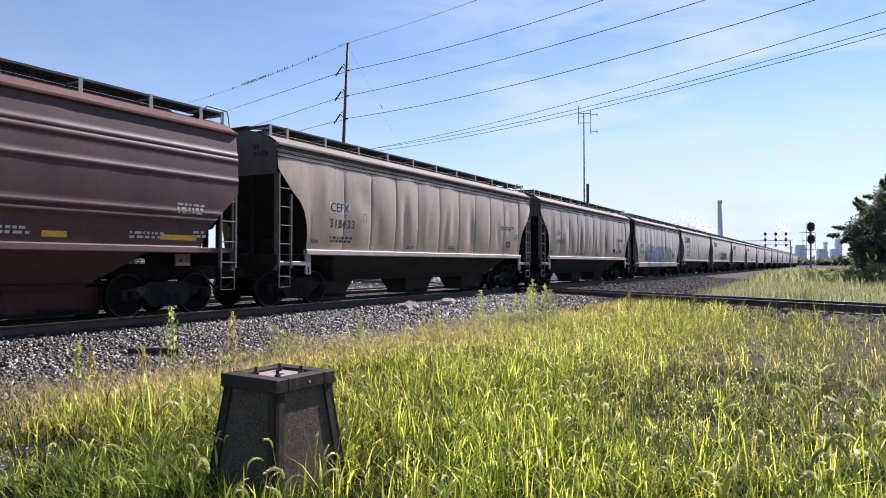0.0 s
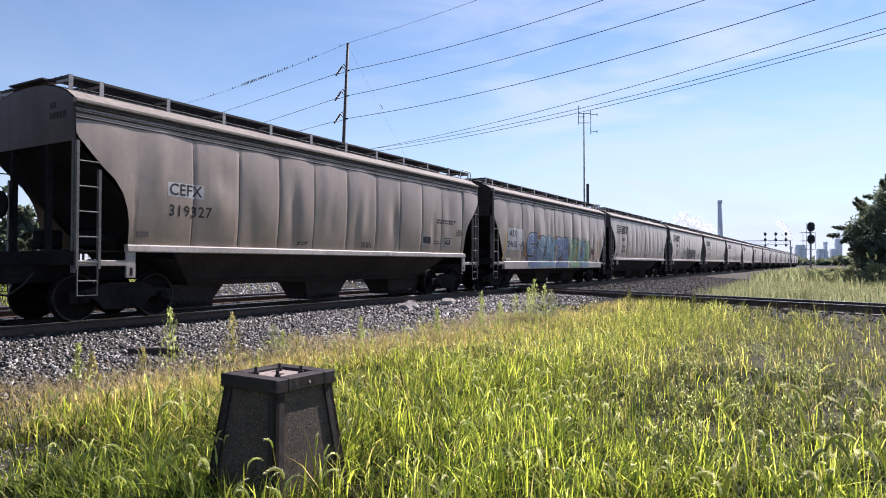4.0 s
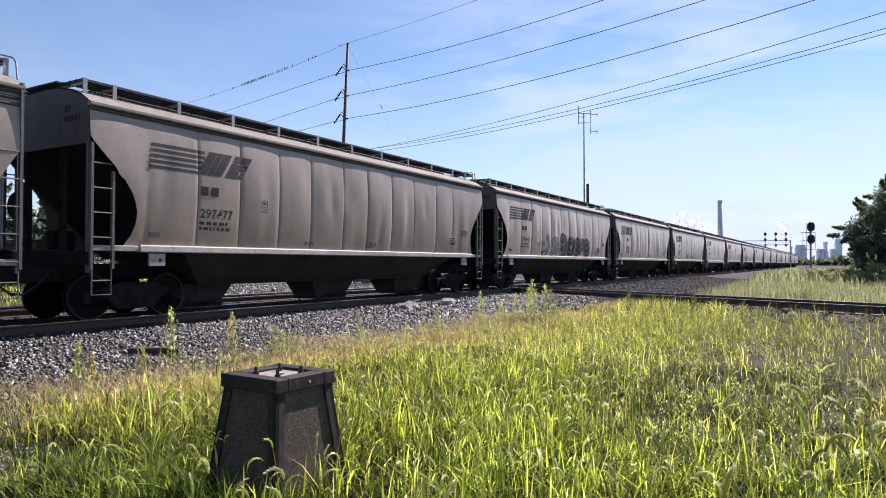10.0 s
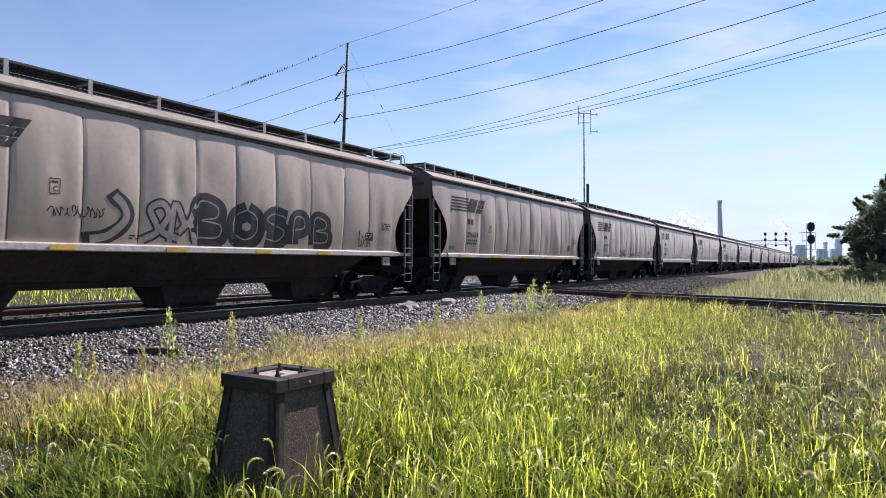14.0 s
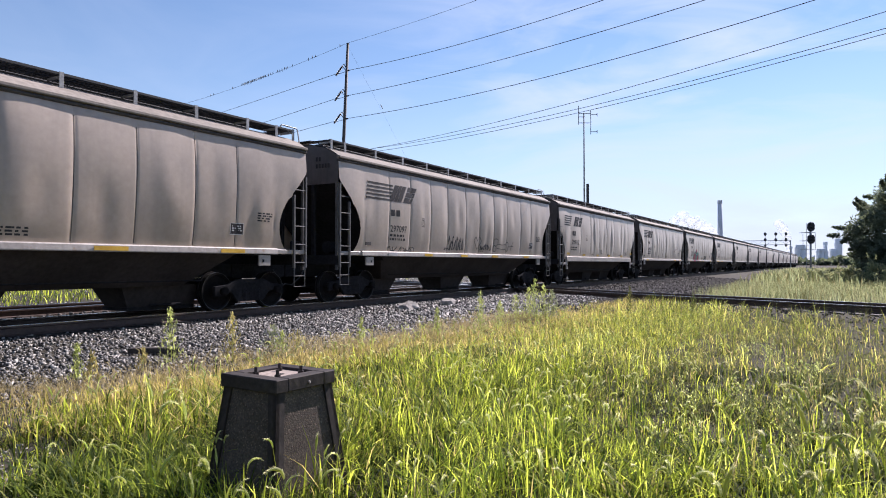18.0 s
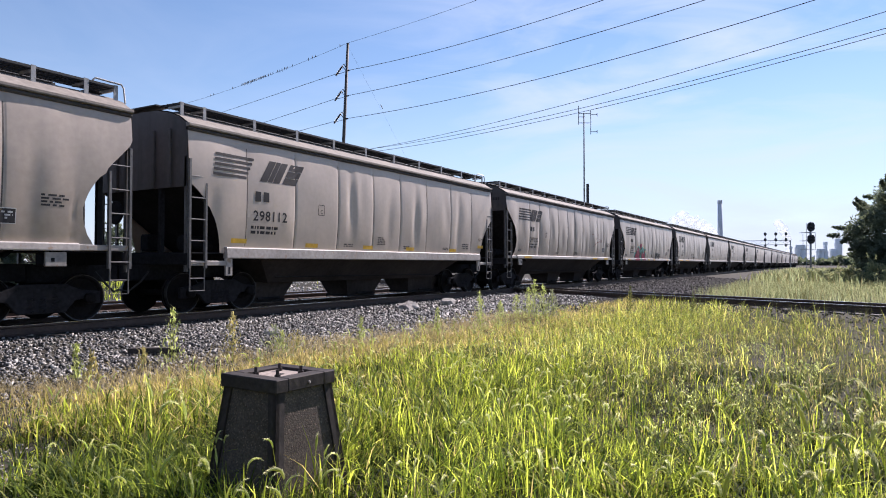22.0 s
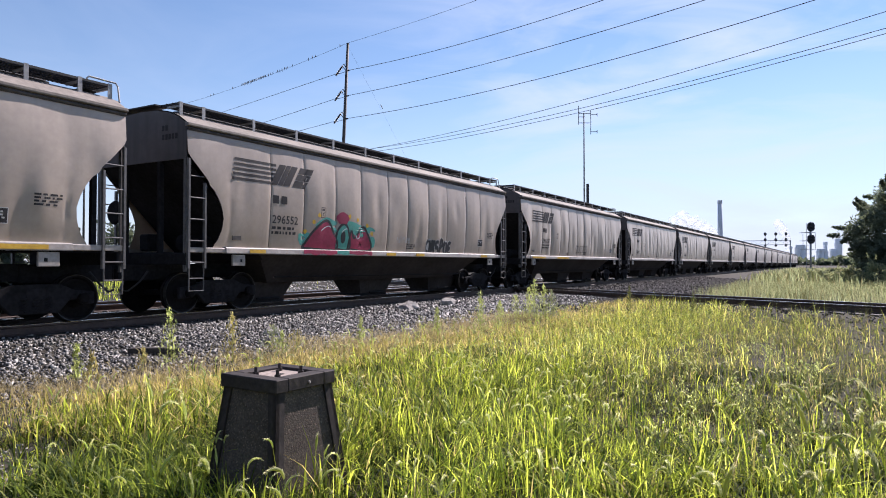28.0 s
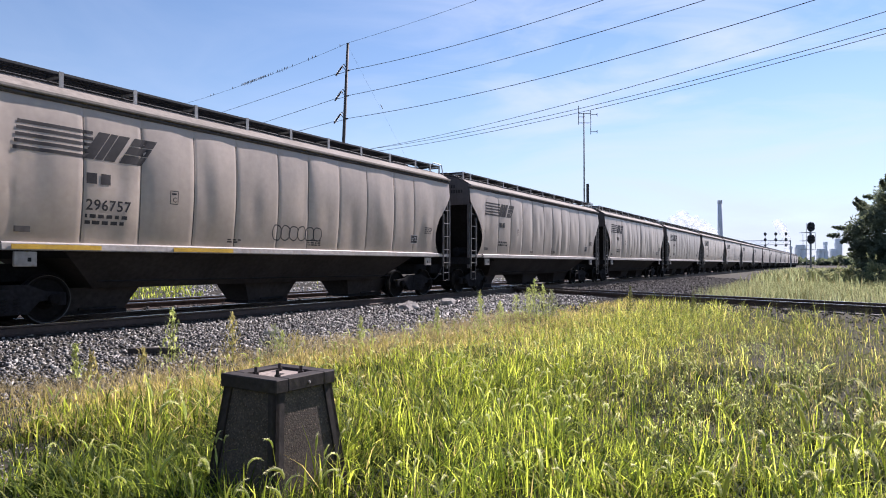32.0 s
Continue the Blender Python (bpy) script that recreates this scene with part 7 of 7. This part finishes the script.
for y0, y1, m in ((3.62, 4.8, S_BLUE), (4.9, 6.9, S_TEAL), (7.1, 8.8, S_BLUE), (9.1, 10.7, S_GREEN), (10.75, 12.2, S_TEAL)):
    sill_paint(c, SH_TAN, y0, y1, m)

c = tagged(train[5][0], "dusty grey hopper car with dark bubble graffiti")
SH = SH_GREY
part("graffiti_snake", stroke(Geo(), SH, smooth_path([(4.95, 1.56), (5.35, 1.62), (5.70, 1.82), (5.84, 2.06), (5.76, 2.26), (5.56, 2.40), (5.48, 2.50)]), 0.30, 0.010), S_BLACK, c)
part("graffiti_line", stroke(Geo(), SH, smooth_path([(5.1, 1.58), (5.45, 1.66), (5.74, 1.90), (5.82, 2.08), (5.72, 2.28), (5.54, 2.44)]), 0.15, 0.014), M_SILL, c)
for k, (gl, y, w, h) in enumerate((("curl", 6.15, 0.95, 0.82), ("fork", 6.75, 0.80, 0.86))):
    spray_letter(c, SH, gl, y, 1.56, w, h, 0.13, M_SILL, S_BLACK, None, k, 0.09)
for k, (gl, y, w, h, th) in enumerate((("double", 7.42, 0.86, 0.84, 0.24), ("ring", 8.48, 0.86, 0.78, 0.27), ("bend", 9.48, 0.82, 0.74, 0.24), ("loop", 10.38, 0.66, 0.72, 0.23), ("double", 11.22, 0.72, 0.70, 0.21))):
    spray_letter(c, SH, gl, y, 1.62, w, h, th + 0.10, S_BLACK, S_BLACK, None, k, 0.10)
    part("graffiti_line", stroke(Geo(), SH, smooth_path([(y + (p - 0.02) * w, 1.62 + (q + 0.04) * h) for p, q in GLYPHS[gl][0]]), 0.030, 0.021), M_SILL, c)
tag_line(c, SH, 4.30, 1.98, 1.05, 0.22, rnd, S_BLACK, 8, 0.022)
tag_line(c, SH, 13.2, 1.62, 0.6, 0.5, rnd, S_BLACK, 3, 0.03)
sill_strips(c, SH, (4.55, 6.95, 9.45, 11.65), M_YELLOW, 0.48)
c = tagged(train[4][0], "brownish grey hopper car with faded striped emblem")
SH = SH_GREY_B
c = tagged(train[6][0], "dusty grey hopper car with yellow strips on its sill")
sill_strips(c, SH, (2.2, 5.0, 8.0, 10.6, 13.6), M_YELLOW, 0.7)
SH = SH_GREY
c = tagged(train[7][0], "dusty grey hopper car with scrawled black tags")
tag_line(c, SH, 6.2, 1.62, 1.1, 0.55, rnd, S_BLACK, 6, 0.05)
part("graffiti_tag", stroke(Geo(), SH, [(8.15, 2.02), (8.3, 2.16), (8.45, 2.0), (8.62, 2.16), (8.78, 2.0), (8.45, 1.66), (8.15, 2.02)], 0.03, 0.012), S_BLACK, c)
tag_line(c, SH, 8.65, 1.66, 1.0, 0.24, rnd, S_BLACK, 5, 0.045)
for k, (pts, w) in enumerate(((bubble(10.08, 2.0, 0.34, 0.30, 3), 0.03), (bubble(10.0, 1.74, 0.26, 0.24, 5), 0.03), ([(10.25, 1.93), (10.7, 1.90), (11.05, 1.93)], 0.026), ([(10.2, 1.75), (10.7, 1.72), (11.05, 1.73)], 0.026), (bubble(11.18, 1.84, 0.28, 0.36, 8), 0.03), ([(11.3, 1.84), (11.8, 1.86)], 0.024), ([(11.55, 1.68), (11.62, 1.86), (11.78, 2.04)], 0.024))):
    part("graffiti_stroke", stroke(Geo(), SH, list(pts) + ([pts[0]] if len(pts) > 9 else []), w, 0.012), S_BLACK, c)
sill_strips(c, SH, (2.6,), M_WHITE, 0.5)
sill_strips(c, SH, (4.75, 7.3, 9.9, 13.1), M_YELLOW, 0.5)
tag_line(c, SH, 2.45, 1.53, 1.5, 0.15, rnd, S_BLACK, 6, 0.03)

c = train[8][0]
SH = SH_ROUND
emblem(c, SH, 0.62, 3.12, 1.0, 1.25, 0.22)
for k in range(2):
    part("initial_mark", bar_on(Geo(), SH, 1.90 + 0.26 * k, 2.62, 1.90 + 0.26 * k + 0.18, 2.86, 0.02), M_INK, c)
letters("298112", 0.24, 1.85, 2.16, SH, "car_number", M_INK, c, 1.12)
g = Geo()
scribble(g, SH, 1.80, 1.96, 0.95, 0.07, 2, rnd)
stroke(g, SH, [(4.18, 2.43), (4.42, 2.43), (4.42, 2.70), (4.18, 2.70), (4.18, 2.43)], 0.018, 0.009)
for y in (5.35, 6.95, 8.4, 10.9):
    scribble(g, SH, y, 1.9 if y == 6.95 else 1.66, 0.4, 0.03, 5 if y == 6.95 else 2, rnd)
scribble(g, SH, 12.3, 1.82, 0.5, 0.045, 3, rnd)
tagged(part("load_stencil", g, M_INK, c), kind="stuff")
letters("C", 0.10, 4.26, 2.47, SH, "plate_letter", M_INK, c)
letters("HC122", 0.10, 13.55, 2.0, SH, "test_mark", M_INK, c, 1.1)
for y, z in ((1.22, 1.60), (3.75, 1.55), (6.25, 1.55), (8.55, 1.55), (11.4, 1.55), (13.55, 1.72)):
    part("reflector", bar_on(Geo(), SH, y, z, y + 0.48, z + 0.11, 0.012), M_YELLOW, c, "yellow reflective strip")

SH = SH_GREY_B
c = tagged(train[9][0], "dusty grey hopper car with a thin red scrawl")
part("graffiti_tag", stroke(Geo(), SH, [(11.7, 2.10), (12.3, 2.32), (13.1, 2.46), (13.35, 2.55), (13.3, 2.4), (13.0, 2.36)], 0.03, 0.012), S_THIN, c)
g = Geo()
for k, (a, b) in enumerate(((11.5, 11.75), (11.62, 11.60), (11.9, 11.9), (12.15, 12.35), (12.5, 12.7), (12.85, 13.0))):
    stroke(g, SH, [(a, 2.55 if k % 2 else 2.78), (b, 2.80 if k % 2 == 0 else 2.58)], 0.03, 0.012)
part("graffiti_marks", g, S_THIN, c)
sill_strips(c, SH, (2.2, 12.0, 14.2), M_YELLOW, 0.8)
SH = SH_GREY
c = tagged(train[10][0], "dusty grey hopper car with crimson and green graffiti")
for k, (cy, cz, w, h) in enumerate(((3.75, 1.78, 0.7, 0.36), (4.55, 2.14, 1.0, 0.42), (5.75, 2.10, 1.5, 0.44), (6.55, 1.76, 0.5, 0.4))):
    part("graffiti_mist", blob(Geo(), SH, cy, cz, bubble(cy, cz, w, h, 70 + k, 2.0, 0.5), 0.004 + 0.0008 * k), S_MINT, c, "sea green sprayed mist")
for k, (y, z) in enumerate(((4.02, 2.24), (4.22, 2.42), (5.52, 2.46), (5.92, 2.40), (6.38, 2.24), (6.62, 2.02), (3.72, 1.98))):
    part("graffiti_dot", blob(Geo(), SH, y, z, bubble(y, z, 0.13, 0.12, 80 + k, 2.0, 0.5), 0.010), M_YELLOW, c)
for k, (pts, dark) in enumerate((([(3.62, 1.53), (4.05, 2.02), (4.52, 2.30), (4.80, 2.06), (5.02, 1.53)], 0), ([(5.52, 1.53), (5.62, 2.06), (5.80, 1.86), (6.12, 2.16), (6.34, 2.10), (6.62, 1.53)], 0),
                                 ([(4.98, 1.53), (5.02, 2.02), (5.26, 2.24), (5.48, 2.10), (5.60, 1.53)], 1))):
    path = smooth_path(pts + pts[:1], 5)
    cy, cz = sum(p[0] for p in pts) / len(pts), 1.78
    root = part("graffiti_shape", blob(Geo(), SH, cy, cz, path[:-1], 0.012 + 0.003 * dark), S_MINT if dark else S_RED, c, "sea green sprayed loop" if dark else "crimson sprayed peak")
    part("outline", stroke(Geo(), SH, path, 0.075, 0.020 + 0.002 * dark), S_BLACK, root)
    part("highlight", stroke(Geo(), SH, [(cy + (p[0] - cy) * 0.8 + 0.12, cz + (p[1] - cz) * 0.72) for p in path[len(path) // 4:len(path) // 2]], 0.022, 0.026), S_WHITE, root)
part("graffiti_hole", blob(Geo(), SH, 5.28, 1.86, bubble(5.28, 1.86, 0.20, 0.34, 41), 0.026), S_BLACK, c)
for y0, y1, m in ((3.62, 4.95, S_RED), (4.98, 5.50, S_MINT), (5.52, 6.6, S_RED)):
    sill_paint(c, SH, y0, y1, m)
part("graffiti_cap", blob(Geo(), SH, 5.22, 2.40, bubble(5.22, 2.40, 0.56, 0.30, 40, 2.2, 0.4), 0.026), S_RED, c)
for k, gl in enumerate(("ring", "fork", "hook", "loop", "ring", "wave")):
    spray_letter(c, SH, gl, 9.80 + 0.29 * k, 1.44, 0.22, 0.54 - 0.04 * (k % 3), 0.13, S_BLACK, M_WHITE, None, k, 0.03)
tag_line(c, SH, 8.0, 1.80, 0.75, 0.2, rnd, M_WHITE, 6, 0.02)
sill_strips(c, SH, (2.0, 7.6, 9.3, 14.0), M_YELLOW, 0.5)
SH = SH_GREY_B
c = tagged(train[11][0], "dusty grey hopper car with thin outlined tag")
for k in range(6):
    p = bubble(7.45 + 0.3 * k, 1.9, 0.32, 0.36, 60 + k, 2.4)
    part("graffiti_tag", stroke(Geo(), SH, p + p[:1], 0.028, 0.012), S_BLACK, c)
sill_strips(c, SH, (2.0, 5.2), M_YELLOW, 1.6)


def motions():
    """The whole train rolls along the main track at an even speed, wheels turn, weeds sway, steam drifts."""
    for k, (car, s0, _) in enumerate(train):
        rows = []
        for i in range(17):
            t = 2.0 * i
            x, y, a = on_track(s0 - SPEED * t)
            rows.append((t, pose(x, y, RAIL_Z, 0, 0, a)))
        walk(car, rows)
        if k < 14:
            spin = math.degrees(SPEED / 0.455)
            for o in car.children_recursive:
                if o.name.split(".")[0] == "wheelset":
                    y = o.matrix_basis.translation.y
                    walk(o, [(0.1 * i, pose(0, y, 0.455, spin * 0.1 * i)) for i in range(321)])
    sway = random.Random(2)
    for k, w in enumerate(WEEDS):
        x, y, z = w.matrix_basis.translation
        amp, ph = sway.uniform(0.8, 2.0), sway.uniform(0, 6)
        walk(w, [(0.5 * i, pose(x, y, z, amp * math.sin(1.9 * 0.5 * i + ph) + 0.6 * math.sin(0.7 * i), amp * math.sin(1.3 * 0.5 * i + 2 * ph), 0)) for i in range(65)])
    for k, (p, x, y, z) in enumerate(PLUME):
        walk(p, [(4.0 * i, pose(x - 0.5 * i * (1 + 0.2 * (k % 3)), y, z + 0.25 * i, 0, 0, 2.0 * i)) for i in range(9)])


motions()
